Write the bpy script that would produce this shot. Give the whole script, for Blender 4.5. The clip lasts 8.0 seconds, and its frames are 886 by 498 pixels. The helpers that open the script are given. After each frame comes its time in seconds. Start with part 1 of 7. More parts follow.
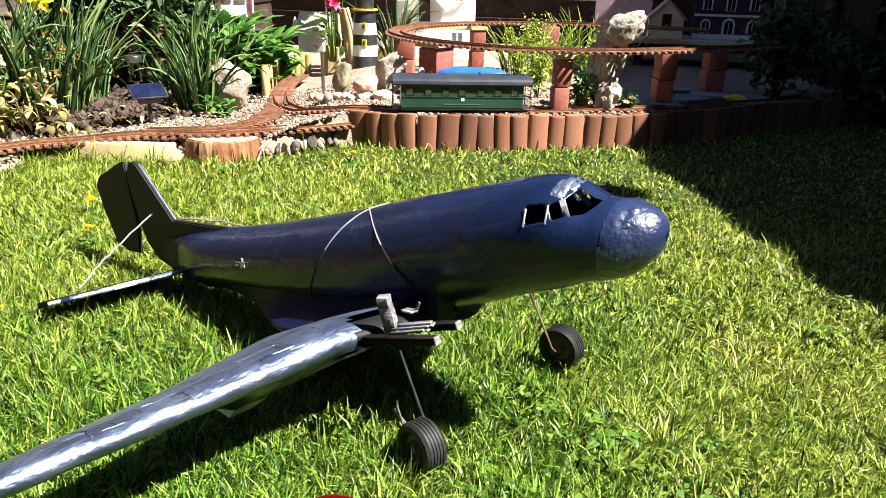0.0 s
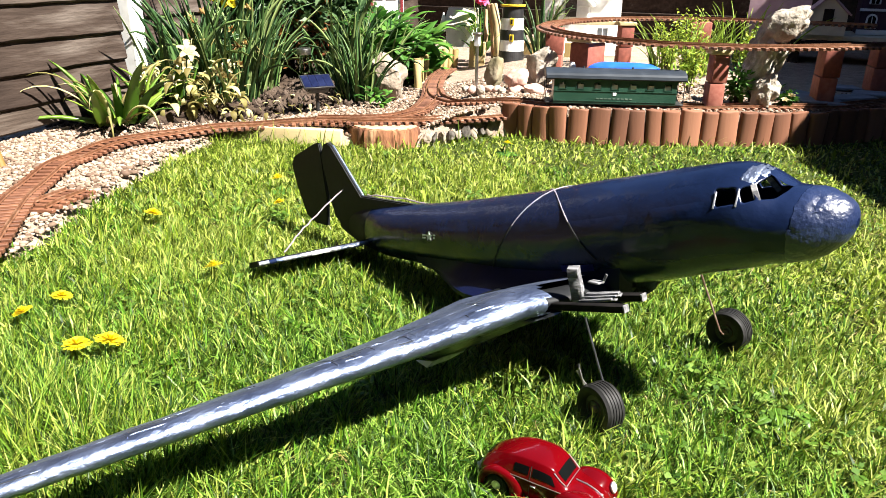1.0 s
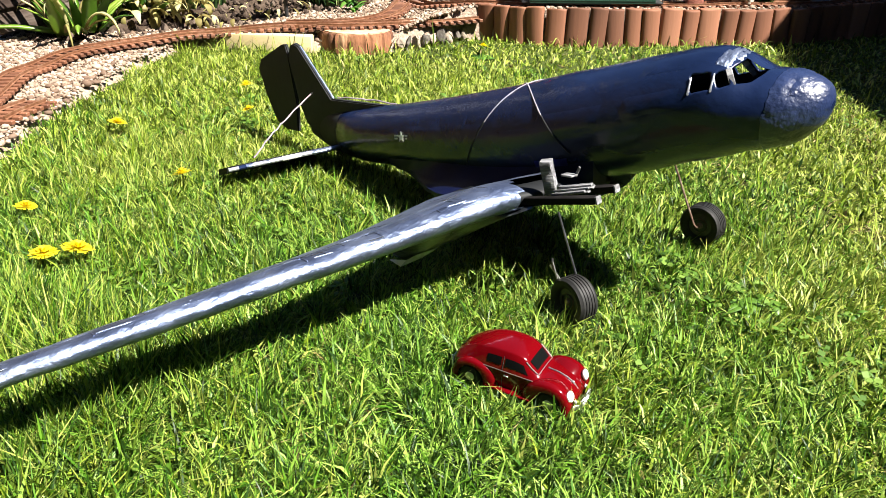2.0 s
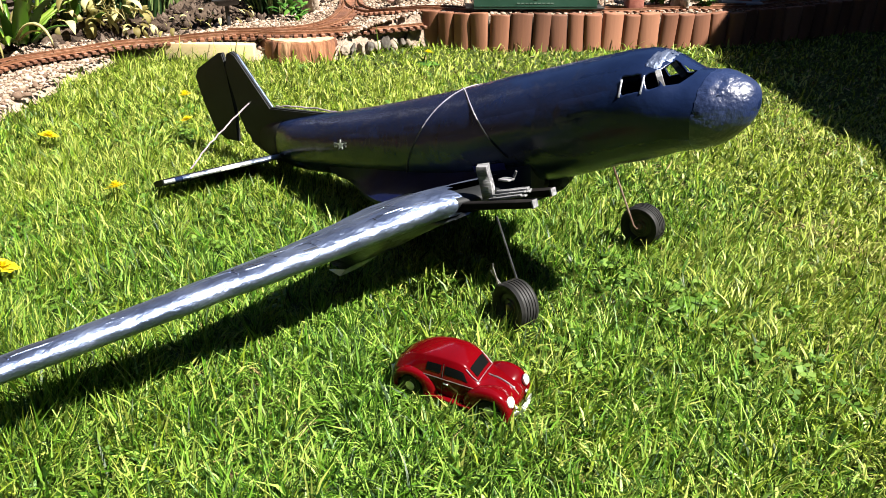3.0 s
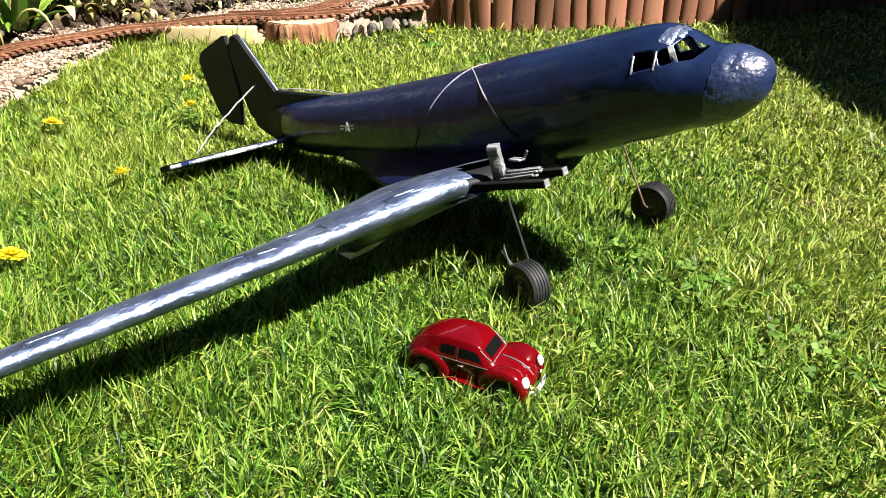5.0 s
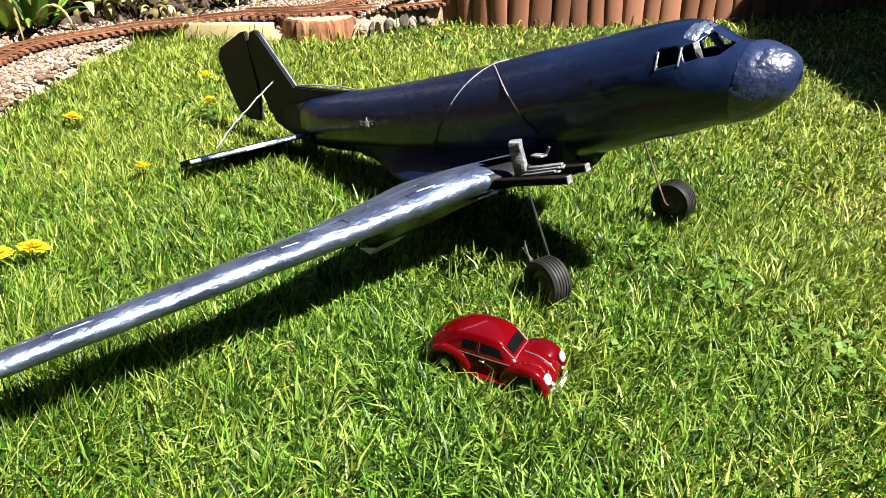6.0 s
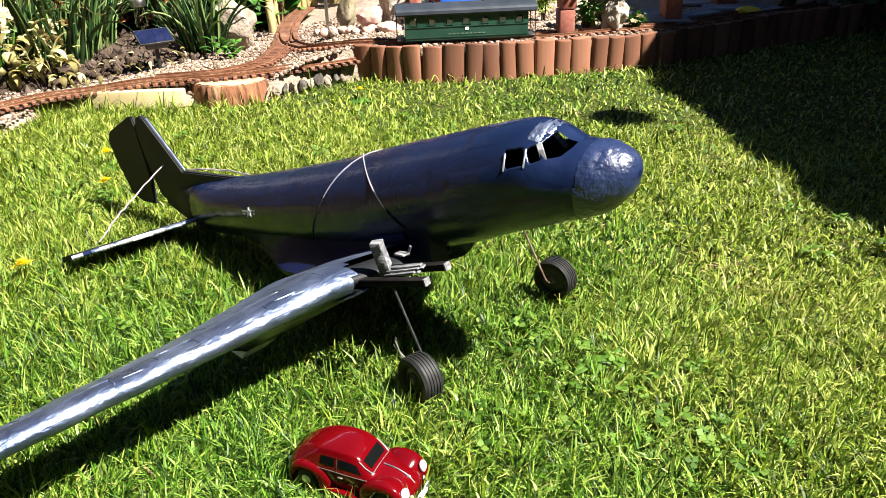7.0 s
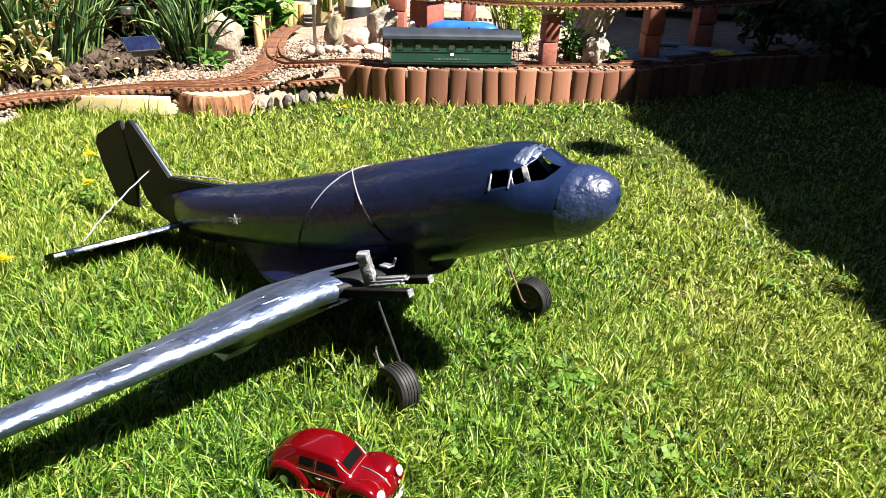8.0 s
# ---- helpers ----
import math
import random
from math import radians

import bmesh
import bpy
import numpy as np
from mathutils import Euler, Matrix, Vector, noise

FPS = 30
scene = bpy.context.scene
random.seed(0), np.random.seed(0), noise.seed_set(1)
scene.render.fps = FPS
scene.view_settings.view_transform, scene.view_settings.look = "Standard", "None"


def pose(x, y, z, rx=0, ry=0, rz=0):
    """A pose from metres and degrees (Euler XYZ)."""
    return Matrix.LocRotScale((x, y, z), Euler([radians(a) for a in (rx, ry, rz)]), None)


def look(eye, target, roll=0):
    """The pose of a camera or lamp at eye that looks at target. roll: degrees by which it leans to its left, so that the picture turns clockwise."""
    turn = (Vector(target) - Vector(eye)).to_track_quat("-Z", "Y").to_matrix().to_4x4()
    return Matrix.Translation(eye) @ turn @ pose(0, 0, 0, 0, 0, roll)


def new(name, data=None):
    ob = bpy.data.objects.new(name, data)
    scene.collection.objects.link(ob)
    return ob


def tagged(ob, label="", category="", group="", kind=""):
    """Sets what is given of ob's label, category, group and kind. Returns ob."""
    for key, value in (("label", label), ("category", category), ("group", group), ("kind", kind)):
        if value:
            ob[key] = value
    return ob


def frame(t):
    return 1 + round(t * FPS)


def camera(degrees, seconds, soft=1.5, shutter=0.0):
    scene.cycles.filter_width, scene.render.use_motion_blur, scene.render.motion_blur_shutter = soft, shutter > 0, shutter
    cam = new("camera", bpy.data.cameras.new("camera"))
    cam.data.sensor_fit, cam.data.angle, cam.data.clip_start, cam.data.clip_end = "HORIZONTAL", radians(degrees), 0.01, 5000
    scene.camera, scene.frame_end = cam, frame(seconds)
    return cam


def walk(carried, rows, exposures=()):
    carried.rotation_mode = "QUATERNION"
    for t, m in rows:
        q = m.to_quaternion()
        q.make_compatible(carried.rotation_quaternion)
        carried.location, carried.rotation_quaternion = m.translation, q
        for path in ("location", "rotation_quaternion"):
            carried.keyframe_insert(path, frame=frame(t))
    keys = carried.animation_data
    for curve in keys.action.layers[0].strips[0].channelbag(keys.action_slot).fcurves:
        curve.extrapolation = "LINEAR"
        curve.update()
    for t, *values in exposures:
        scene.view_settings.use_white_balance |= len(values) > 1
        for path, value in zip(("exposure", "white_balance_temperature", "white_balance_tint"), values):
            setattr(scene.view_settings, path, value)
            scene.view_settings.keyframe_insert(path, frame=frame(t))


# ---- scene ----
cam = camera(62.6, 8.0, 0.85)
PATH = [
    (0, (0.366, 0.459, 0.52), (-0.052, 2.286, -0.178), 1.4),
    (0.3, (0.358, 0.403, 0.536), (-0.05, 2.213, -0.209), -1.9),
    (0.5, (0.335, 0.387, 0.529), (-0.14, 2.196, -0.18), -0.8),
    (0.7, (0.312, 0.336, 0.522), (-0.305, 2.103, -0.183), 1.1),
    (1, (0.312, 0.346, 0.524), (-0.413, 2.068, -0.191), 0.8),
    (1.2, (0.311, 0.327, 0.516), (-0.45, 2.03, -0.204), -0.1),
    (1.5, (0.319, 0.343, 0.503), (-0.452, 1.969, -0.369), -1.1),
    (1.7, (0.321, 0.348, 0.5), (-0.4, 1.976, -0.412), -0.6),
    (2.8, (0.337, 0.369, 0.493), (-0.214, 2.059, -0.424), -0.1),
    (3, (0.341, 0.37, 0.493), (-0.196, 2.07, -0.414), 0.2),
    (3.5, (0.341, 0.373, 0.494), (-0.178, 2.079, -0.412), -0.6),
    (4, (0.336, 0.372, 0.493), (-0.173, 2.07, -0.433), -0.4),
    (4.5, (0.335, 0.372, 0.492), (-0.182, 2.058, -0.451), -0.6),
    (6, (0.319, 0.366, 0.487), (-0.245, 2.031, -0.466), -0.7),
    (6.2, (0.326, 0.367, 0.495), (-0.178, 2.07, -0.425), 0.3),
    (6.3, (0.344, 0.374, 0.501), (-0.089, 2.125, -0.363), 2.3),
    (6.4, (0.363, 0.372, 0.511), (0.042, 2.172, -0.301), 2.9),
    (6.5, (0.383, 0.378, 0.535), (0.095, 2.175, -0.293), 3.5),
    (6.7, (0.394, 0.387, 0.573), (0.017, 2.175, -0.238), -1.5),
    (7, (0.414, 0.438, 0.557), (-0.053, 2.168, -0.331), -2.1),
    (7.2, (0.407, 0.459, 0.548), (-0.127, 2.156, -0.367), -3.6),
    (7.5, (0.416, 0.457, 0.547), (-0.077, 2.199, -0.303), -0.4),
    (8, (0.407, 0.401, 0.561), (0.012, 2.178, -0.268), 1.8),
]
walk(cam, [(t, look(eye, target, roll)) for t, eye, target, roll in PATH], [(0, 2.12), (1.5, 2.08), (3, 1.95), (6, 1.95), (7, 2.03), (8, 2.07)])

# ---------------------------------------------------------------- light
SUN_DIR = Vector((0.598, -0.092, 0.796)).normalized()   # towards the sun
world = bpy.data.worlds.new("sky")
scene.world = world
world.use_nodes = True
wn, wl = world.node_tree.nodes, world.node_tree.links
wn.clear()
sky = wn.new("ShaderNodeTexSky")
sky.sky_type, sky.sun_disc = "NISHITA", False
sky.sun_elevation = math.asin(SUN_DIR.z)
sky.air_density, sky.dust_density, sky.ozone_density, sky.altitude = 0.65, 0.05, 3.0, 2000
sky.sun_rotation = math.atan2(SUN_DIR.x, SUN_DIR.y)
bg = wn.new("ShaderNodeBackground")
bg.inputs["Strength"].default_value = 0.05
wout = wn.new("ShaderNodeOutputWorld")
wl.new(sky.outputs[0], bg.inputs[0])
wl.new(bg.outputs[0], wout.inputs[0])
sun_data = bpy.data.lights.new("sun", "SUN")
sun_data.energy, sun_data.angle, sun_data.color = 5.0, radians(0.5), (1.0, 0.95, 0.86)
sun = new("sun", sun_data)
sun.matrix_world = look(SUN_DIR * 20, (0, 0, 0))


# ---------------------------------------------------------------- materials
def mat(name, colors, scale=20.0, rough=0.6, metal=0.0, bump=0.3, bscale=None, dist=0.002, stretch=(1, 1, 1), spec=0.5,
        island=0.0, obj_random=0.0, translucent=0.0, coat=0.0, alpha_noise=0.0, detail=6.0, rough_var=0.1, hue=0.0):
    """A procedural surface: two scales of noise through a colour ramp, with bump. island, obj_random: how far the
    brightness differs from piece to piece."""
    m = bpy.data.materials.new(name)
    m.use_nodes = True
    nt = m.node_tree
    n, l = nt.nodes, nt.links
    n.clear()
    out = n.new("ShaderNodeOutputMaterial")
    pb = n.new("ShaderNodeBsdfPrincipled")
    tc = n.new("ShaderNodeTexCoord")
    mp = n.new("ShaderNodeMapping")
    mp.inputs["Scale"].default_value = stretch
    l.new(tc.outputs["Object"], mp.inputs["Vector"])
    n1 = n.new("ShaderNodeTexNoise")
    n1.inputs["Scale"].default_value, n1.inputs["Detail"].default_value = scale, detail
    n2 = n.new("ShaderNodeTexNoise")
    n2.inputs["Scale"].default_value, n2.inputs["Detail"].default_value = scale * 0.17, 3
    l.new(mp.outputs[0], n1.inputs["Vector"])
    l.new(mp.outputs[0], n2.inputs["Vector"])
    add = n.new("ShaderNodeMath")
    add.operation = "MULTIPLY_ADD"
    l.new(n1.outputs["Fac"], add.inputs[0])
    add.inputs[1].default_value = 0.55
    half = n.new("ShaderNodeMath")
    half.operation = "MULTIPLY"
    half.inputs[1].default_value = 0.45
    l.new(n2.outputs["Fac"], half.inputs[0])
    l.new(half.outputs[0], add.inputs[2])
    fac = add.outputs[0]
    if island or obj_random:
        if island:
            src = n.new("ShaderNodeNewGeometry").outputs["Random Per Island"]
        else:
            src = n.new("ShaderNodeObjectInfo").outputs["Random"]
        k = island or obj_random
        shift = n.new("ShaderNodeMath")
        shift.operation = "MULTIPLY_ADD"
        l.new(src, shift.inputs[0])
        shift.inputs[1].default_value = k
        off = n.new("ShaderNodeMath")
        off.operation = "MULTIPLY_ADD"
        l.new(fac, off.inputs[0])
        off.inputs[1].default_value = 1.0 - k * 0.5
        off.inputs[2].default_value = -k * 0.25
        l.new(off.outputs[0], shift.inputs[2])
        fac = shift.outputs[0]
    ramp = n.new("ShaderNodeValToRGB")
    els = ramp.color_ramp.elements
    lo, hi = 0.3, 0.7
    els[0].position, els[1].position = lo, hi
    els[0].color, els[1].color = (*colors[0], 1), (*colors[-1], 1)
    for i, c in enumerate(colors[1:-1]):
        e = els.new(lo + (hi - lo) * (i + 1) / (len(colors) - 1))
        e.color = (*c, 1)
    l.new(fac, ramp.inputs[0])
    l.new(ramp.outputs[0], pb.inputs["Base Color"])
    pb.inputs["Metallic"].default_value = metal
    pb.inputs["Specular IOR Level"].default_value = spec
    pb.inputs["Coat Weight"].default_value = coat
    pb.inputs["Coat Roughness"].default_value = 0.05
    rm = n.new("ShaderNodeMapRange")
    rm.inputs["To Min"].default_value = max(0.02, rough - rough_var)
    rm.inputs["To Max"].default_value = min(1.0, rough + rough_var)
    l.new(n1.outputs["Fac"], rm.inputs["Value"])
    l.new(rm.outputs[0], pb.inputs["Roughness"])
    if bump:
        n3 = n.new("ShaderNodeTexNoise")
        n3.inputs["Scale"].default_value, n3.inputs["Detail"].default_value = bscale or scale * 3, 5
        l.new(mp.outputs[0], n3.inputs["Vector"])
        bp = n.new("ShaderNodeBump")
        bp.inputs["Strength"].default_value, bp.inputs["Distance"].default_value = bump, dist
        l.new(n3.outputs["Fac"], bp.inputs["Height"])
        l.new(bp.outputs[0], pb.inputs["Normal"])
    if translucent:
        tr = n.new("ShaderNodeBsdfTranslucent")
        l.new(ramp.outputs[0], tr.inputs["Color"])
        mx = n.new("ShaderNodeMixShader")
        mx.inputs[0].default_value = translucent
        l.new(pb.outputs[0], mx.inputs[1])
        l.new(tr.outputs[0], mx.inputs[2])
        l.new(mx.outputs[0], out.inputs[0])
    else:
        l.new(pb.outputs[0], out.inputs[0])
    return m


def glass_mat(name, color=(0.9, 0.95, 0.95), rough=0.02):
    m = bpy.data.materials.new(name)
    m.use_nodes = True
    pb = m.node_tree.nodes["Principled BSDF"]
    pb.inputs["Base Color"].default_value = (*color, 1)
    pb.inputs["Roughness"].default_value = rough
    pb.inputs["Transmission Weight"].default_value = 1.0
    pb.inputs["IOR"].default_value = 1.3
    return m


M_SOIL = mat("soil", [(0.018, 0.012, 0.009), (0.05, 0.035, 0.025), (0.09, 0.065, 0.05)], 40, 0.95, bump=0.9, bscale=70, dist=0.01, spec=0.1)
M_CLOD = mat("soil_clod", [(0.015, 0.010, 0.008), (0.045, 0.031, 0.023), (0.10, 0.074, 0.058)], 60, 0.95, bump=0.8, bscale=200, dist=0.004, island=0.6, spec=0.1)
M_TURF = mat("turf_soil", [(0.012, 0.020, 0.005), (0.034, 0.05, 0.010), (0.075, 0.08, 0.024)], 60, 0.95, bump=0.8, dist=0.006, spec=0.1)
M_GRASS = mat("grass_blade", [(0.011, 0.036, 0.003), (0.042, 0.122, 0.005), (0.100, 0.216, 0.016), (0.215, 0.332, 0.056)], 5, 0.45, bump=0, island=0.72, translucent=0.20, spec=0.28, detail=3)
M_GRASSDRY = mat("dry_grass_blade", [(0.047, 0.084, 0.006), (0.122, 0.192, 0.009), (0.220, 0.290, 0.029), (0.345, 0.386, 0.090)], 5, 0.46, bump=0, island=0.66, translucent=0.22, spec=0.26, detail=3)
M_THATCH = mat("dead_grass_blade", [(0.05, 0.032, 0.012), (0.13, 0.085, 0.032), (0.27, 0.20, 0.085), (0.42, 0.34, 0.17)], 5, 0.7, bump=0, island=0.8, translucent=0.2, spec=0.2, detail=3)
M_GRAVELBED = mat("gravel_bed", [(0.14, 0.10, 0.075), (0.26, 0.195, 0.15), (0.38, 0.31, 0.25)], 120, 0.9, bump=0.9, bscale=160, dist=0.006, spec=0.2)
M_PEBBLE = mat("pebble", [(0.12, 0.078, 0.055), (0.20, 0.142, 0.102), (0.262, 0.198, 0.148), (0.345, 0.278, 0.22)], 30, 0.8, bump=0.3, bscale=300, dist=0.001, island=0.6, spec=0.2)
M_RUST = mat("rusty_brown_plastic", [(0.075, 0.028, 0.014), (0.13, 0.05, 0.025), (0.2, 0.085, 0.045)], 60, 0.6, bump=0.3, bscale=250, dist=0.0008, obj_random=0.3)
M_TRACKGAP = mat("track_shade_dirt", [(0.03, 0.014, 0.009), (0.06, 0.03, 0.02), (0.11, 0.065, 0.045)], 90, 0.95, bump=1.0, bscale=200, dist=0.003, spec=0.1)
M_RAIL = mat("weathered_rail", [(0.1, 0.04, 0.02), (0.19, 0.085, 0.045), (0.3, 0.17, 0.11)], 80, 0.45, 0.35, bump=0.2, dist=0.0005)
M_STAKE = mat("stained_log", [(0.085, 0.03, 0.014), (0.17, 0.065, 0.032), (0.26, 0.11, 0.06)], 18, 0.75, bump=0.5, bscale=60, dist=0.002, stretch=(1, 1, 0.12), obj_random=0.35)
M_TIMBER = mat("pale_timber", [(0.35, 0.25, 0.12), (0.5, 0.4, 0.22), (0.62, 0.52, 0.32)], 20, 0.8, bump=0.4, dist=0.001, stretch=(0.15, 1, 1))
M_GRAVELBOARD = mat("worn_gravel_board", [(0.020, 0.014, 0.010), (0.050, 0.036, 0.028), (0.13, 0.105, 0.088)], 50, 0.88, bump=1.0, bscale=110, dist=0.004, stretch=(1, 0.09, 1), spec=0.2)
M_YELLOWLOG = mat("yellow_log", [(0.2, 0.13, 0.045), (0.36, 0.26, 0.1), (0.52, 0.41, 0.2)], 30, 0.8, bump=0.5, dist=0.002, stretch=(1, 1, 0.2), obj_random=0.4)
M_CLOVER = mat("clover_leaf", [(0.03, 0.075, 0.006), (0.07, 0.15, 0.012), (0.15, 0.24, 0.04)], 20, 0.45, bump=0, island=0.5, translucent=0.25)
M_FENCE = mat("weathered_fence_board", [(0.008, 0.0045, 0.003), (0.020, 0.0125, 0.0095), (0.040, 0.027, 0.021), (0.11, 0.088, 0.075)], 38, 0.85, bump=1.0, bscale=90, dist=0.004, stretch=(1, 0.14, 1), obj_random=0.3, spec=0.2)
M_BRICK = mat("red_brick", [(0.17, 0.045, 0.03), (0.27, 0.08, 0.055), (0.36, 0.14, 0.1)], 60, 0.85, bump=0.5, bscale=220, dist=0.0015, obj_random=0.2)
M_ROCK = mat("sandstone_rock", [(0.13, 0.10, 0.075), (0.27, 0.215, 0.165), (0.44, 0.37, 0.30)], 22, 0.9, bump=1.0, bscale=60, dist=0.006)
M_ROCKPINK = mat("pink_stone", [(0.25, 0.13, 0.1), (0.42, 0.25, 0.2), (0.55, 0.4, 0.34)], 18, 0.9, bump=0.7, bscale=50, dist=0.005)
M_LIMESTONE = mat("grey_limestone", [(0.1, 0.085, 0.07), (0.3, 0.26, 0.21), (0.5, 0.46, 0.4)], 26, 0.9, bump=1.0, bscale=60, dist=0.008)
M_GAPSTONE = mat("shaded_gap_stone", [(0.03, 0.026, 0.022), (0.07, 0.06, 0.05), (0.16, 0.14, 0.12)], 30, 0.9, bump=0.8, bscale=60, dist=0.005)
M_MOSSROCK = mat("mossy_stone", [(0.09, 0.09, 0.03), (0.2, 0.17, 0.1), (0.36, 0.3, 0.22)], 16, 0.9, bump=0.8, bscale=45, dist=0.006)
M_RENDER = mat("dark_wall_render", [(0.025, 0.026, 0.03), (0.037, 0.038, 0.043), (0.052, 0.054, 0.06)], 12, 0.9, bump=0.5, bscale=60, dist=0.004)
M_LEAFBRIGHT = mat("bright_strap_leaf", [(0.05, 0.14, 0.012), (0.11, 0.22, 0.02), (0.22, 0.32, 0.04)], 14, 0.36, bump=0.1, dist=0.0006, obj_random=0.4, translucent=0.3, stretch=(1, 1, 0.3))
M_SKYGLINT = mat("sky_glint", [(0.01, 0.012, 0.1), (0.016, 0.02, 0.16), (0.03, 0.035, 0.22)], 30, 0.3, 0.4, bump=0.3, dist=0.001)
M_FADED = mat("faded_lettering", [(0.05, 0.09, 0.07), (0.09, 0.14, 0.11), (0.14, 0.19, 0.16)], 60, 0.6, bump=0)
M_SLATE = mat("slate", [(0.09, 0.1, 0.12), (0.16, 0.17, 0.2), (0.25, 0.27, 0.3)], 15, 0.7, bump=0.3)
M_FOIL = mat("dark_glossy_tape", [(0.003, 0.0070, 0.025), (0.005, 0.0105, 0.036), (0.008, 0.016, 0.052)], 22, 0.24, 0.0, bump=0.6, bscale=42, dist=0.0024, rough_var=0.06, spec=0.40)
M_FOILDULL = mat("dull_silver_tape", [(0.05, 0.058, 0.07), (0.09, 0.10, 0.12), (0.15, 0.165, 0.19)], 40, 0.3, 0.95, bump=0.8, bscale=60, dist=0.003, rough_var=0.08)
M_FOILNOSE = mat("crumpled_silver_tape", [(0.006, 0.012, 0.040), (0.011, 0.020, 0.062), (0.020, 0.032, 0.088)], 40, 0.33, 0.0, bump=0.8, bscale=100, dist=0.0030, rough_var=0.08, spec=0.85)
M_FOILBRIGHT = mat("bright_silver_tape", [(0.13, 0.16, 0.25), (0.22, 0.26, 0.36), (0.34, 0.38, 0.48)], 40, 0.40, 0.95, bump=1.0, bscale=110, dist=0.0030, rough_var=0.1)
M_FOILWING = mat("silver_tape_wing", [(0.105, 0.138, 0.235), (0.175, 0.215, 0.33), (0.28, 0.325, 0.435)], 34, 0.47, 0.97, bump=1.0, bscale=85, dist=0.0034, stretch=(1, 0.7, 1), rough_var=0.12)
M_CARD = mat("dark_painted_card", [(0.007, 0.008, 0.009), (0.013, 0.014, 0.016), (0.024, 0.025, 0.028)], 30, 0.6, 0.0, bump=0.3, dist=0.0008, spec=0.2)
M_CARDGLOSS = mat("dark_blue_tape", [(0.002, 0.004, 0.018), (0.0035, 0.006, 0.030), (0.006, 0.010, 0.050)], 30, 0.4, 0.0, bump=0.4, bscale=60, dist=0.0012, spec=0.1)
M_GREYWOOD = mat("grey_wood", [(0.02, 0.02, 0.024), (0.13, 0.13, 0.14), (0.40, 0.40, 0.42)], 210, 0.85, bump=0.9, dist=0.001, stretch=(0.2, 1, 1))
M_DARKWOOD = mat("dark_wood", [(0.003, 0.0028, 0.003), (0.008, 0.007, 0.007), (0.018, 0.015, 0.014)], 50, 0.7, bump=0.4, dist=0.001, spec=0.1)
M_TYRE = mat("tyre_rubber", [(0.005, 0.005, 0.006), (0.011, 0.011, 0.011), (0.026, 0.025, 0.025)], 60, 0.62, bump=0.2, bscale=300, dist=0.0005, spec=0.3)
M_WIRE = mat("dull_wire", [(0.05, 0.05, 0.06), (0.10, 0.10, 0.12), (0.2, 0.2, 0.23)], 90, 0.4, 0.8, bump=0.2, dist=0.0003)
M_STEEL = mat("dull_steel", [(0.25, 0.24, 0.23), (0.4, 0.39, 0.38), (0.55, 0.54, 0.53)], 60, 0.35, 1.0, bump=0.1, dist=0.0003)
M_RUSTSTEEL = mat("rusty_steel", [(0.07, 0.035, 0.025), (0.15, 0.09, 0.07), (0.3, 0.24, 0.21)], 90, 0.6, 0.6, bump=0.2, dist=0.0003)
M_WHITE = mat("white_paint", [(0.62, 0.62, 0.6), (0.76, 0.76, 0.75), (0.85, 0.85, 0.84)], 30, 0.6, bump=0.15, dist=0.0008)
M_BLACK = mat("black_paint", [(0.008, 0.008, 0.009), (0.018, 0.018, 0.02), (0.035, 0.035, 0.038)], 40, 0.45, bump=0.15, dist=0.0006)
M_STRING = mat("pale_string", [(0.10, 0.08, 0.10), (0.22, 0.18, 0.21), (0.36, 0.31, 0.34)], 200, 0.9, bump=0.5, dist=0.0004)
M_TAPEEDGE = mat("pale_tape_edge", [(0.05, 0.05, 0.07), (0.36, 0.37, 0.42), (0.6, 0.6, 0.64)], 70, 0.4, 0.6, bump=0.3, dist=0.0005)
M_RED = mat("red_car_paint", [(0.070, 0.0006, 0.0018), (0.086, 0.0008, 0.0022), (0.10, 0.001, 0.0028)], 12, 0.12, 0.0, bump=0, spec=0.22, coat=0.2, rough_var=0.03)
M_CHROME = mat("chrome", [(0.66, 0.66, 0.67), (0.76, 0.76, 0.77), (0.84, 0.84, 0.85)], 40, 0.4, 1.0, bump=0, rough_var=0.05)
M_DARKGLASS = mat("dark_window", [(0.002, 0.0023, 0.0022), (0.0035, 0.004, 0.004), (0.006, 0.0065, 0.006)], 20, 0.04, 0.0, bump=0, spec=0.03, rough_var=0.02)
M_LAMPGLASS = mat("headlamp_glass", [(0.55, 0.56, 0.57), (0.7, 0.71, 0.72), (0.8, 0.81, 0.82)], 60, 0.1, 0.0, bump=0, coat=0.6, rough_var=0.03)
M_GREEN = mat("coach_green", [(0.008, 0.035, 0.022), (0.013, 0.05, 0.032), (0.02, 0.066, 0.043)], 20, 0.42, bump=0.1, dist=0.0005)
M_ROOF = mat("coach_roof", [(0.012, 0.016, 0.022), (0.02, 0.026, 0.036), (0.034, 0.042, 0.055)], 20, 0.5, bump=0.1, dist=0.0005, spec=0.3)
M_BLUE = mat("blue_plastic", [(0.01, 0.06, 0.4), (0.015, 0.1, 0.6), (0.03, 0.16, 0.7)], 20, 0.35, bump=0.05)
M_YELLOW = mat("yellow_paint", [(0.6, 0.42, 0.02), (0.72, 0.55, 0.03), (0.8, 0.62, 0.06)], 30, 0.6, bump=0.1)
M_PETALY = mat("dandelion_petal", [(0.58, 0.44, 0.0), (0.74, 0.60, 0.008), (0.82, 0.70, 0.03)], 60, 0.6, bump=0.2, island=0.3, translucent=0.25)
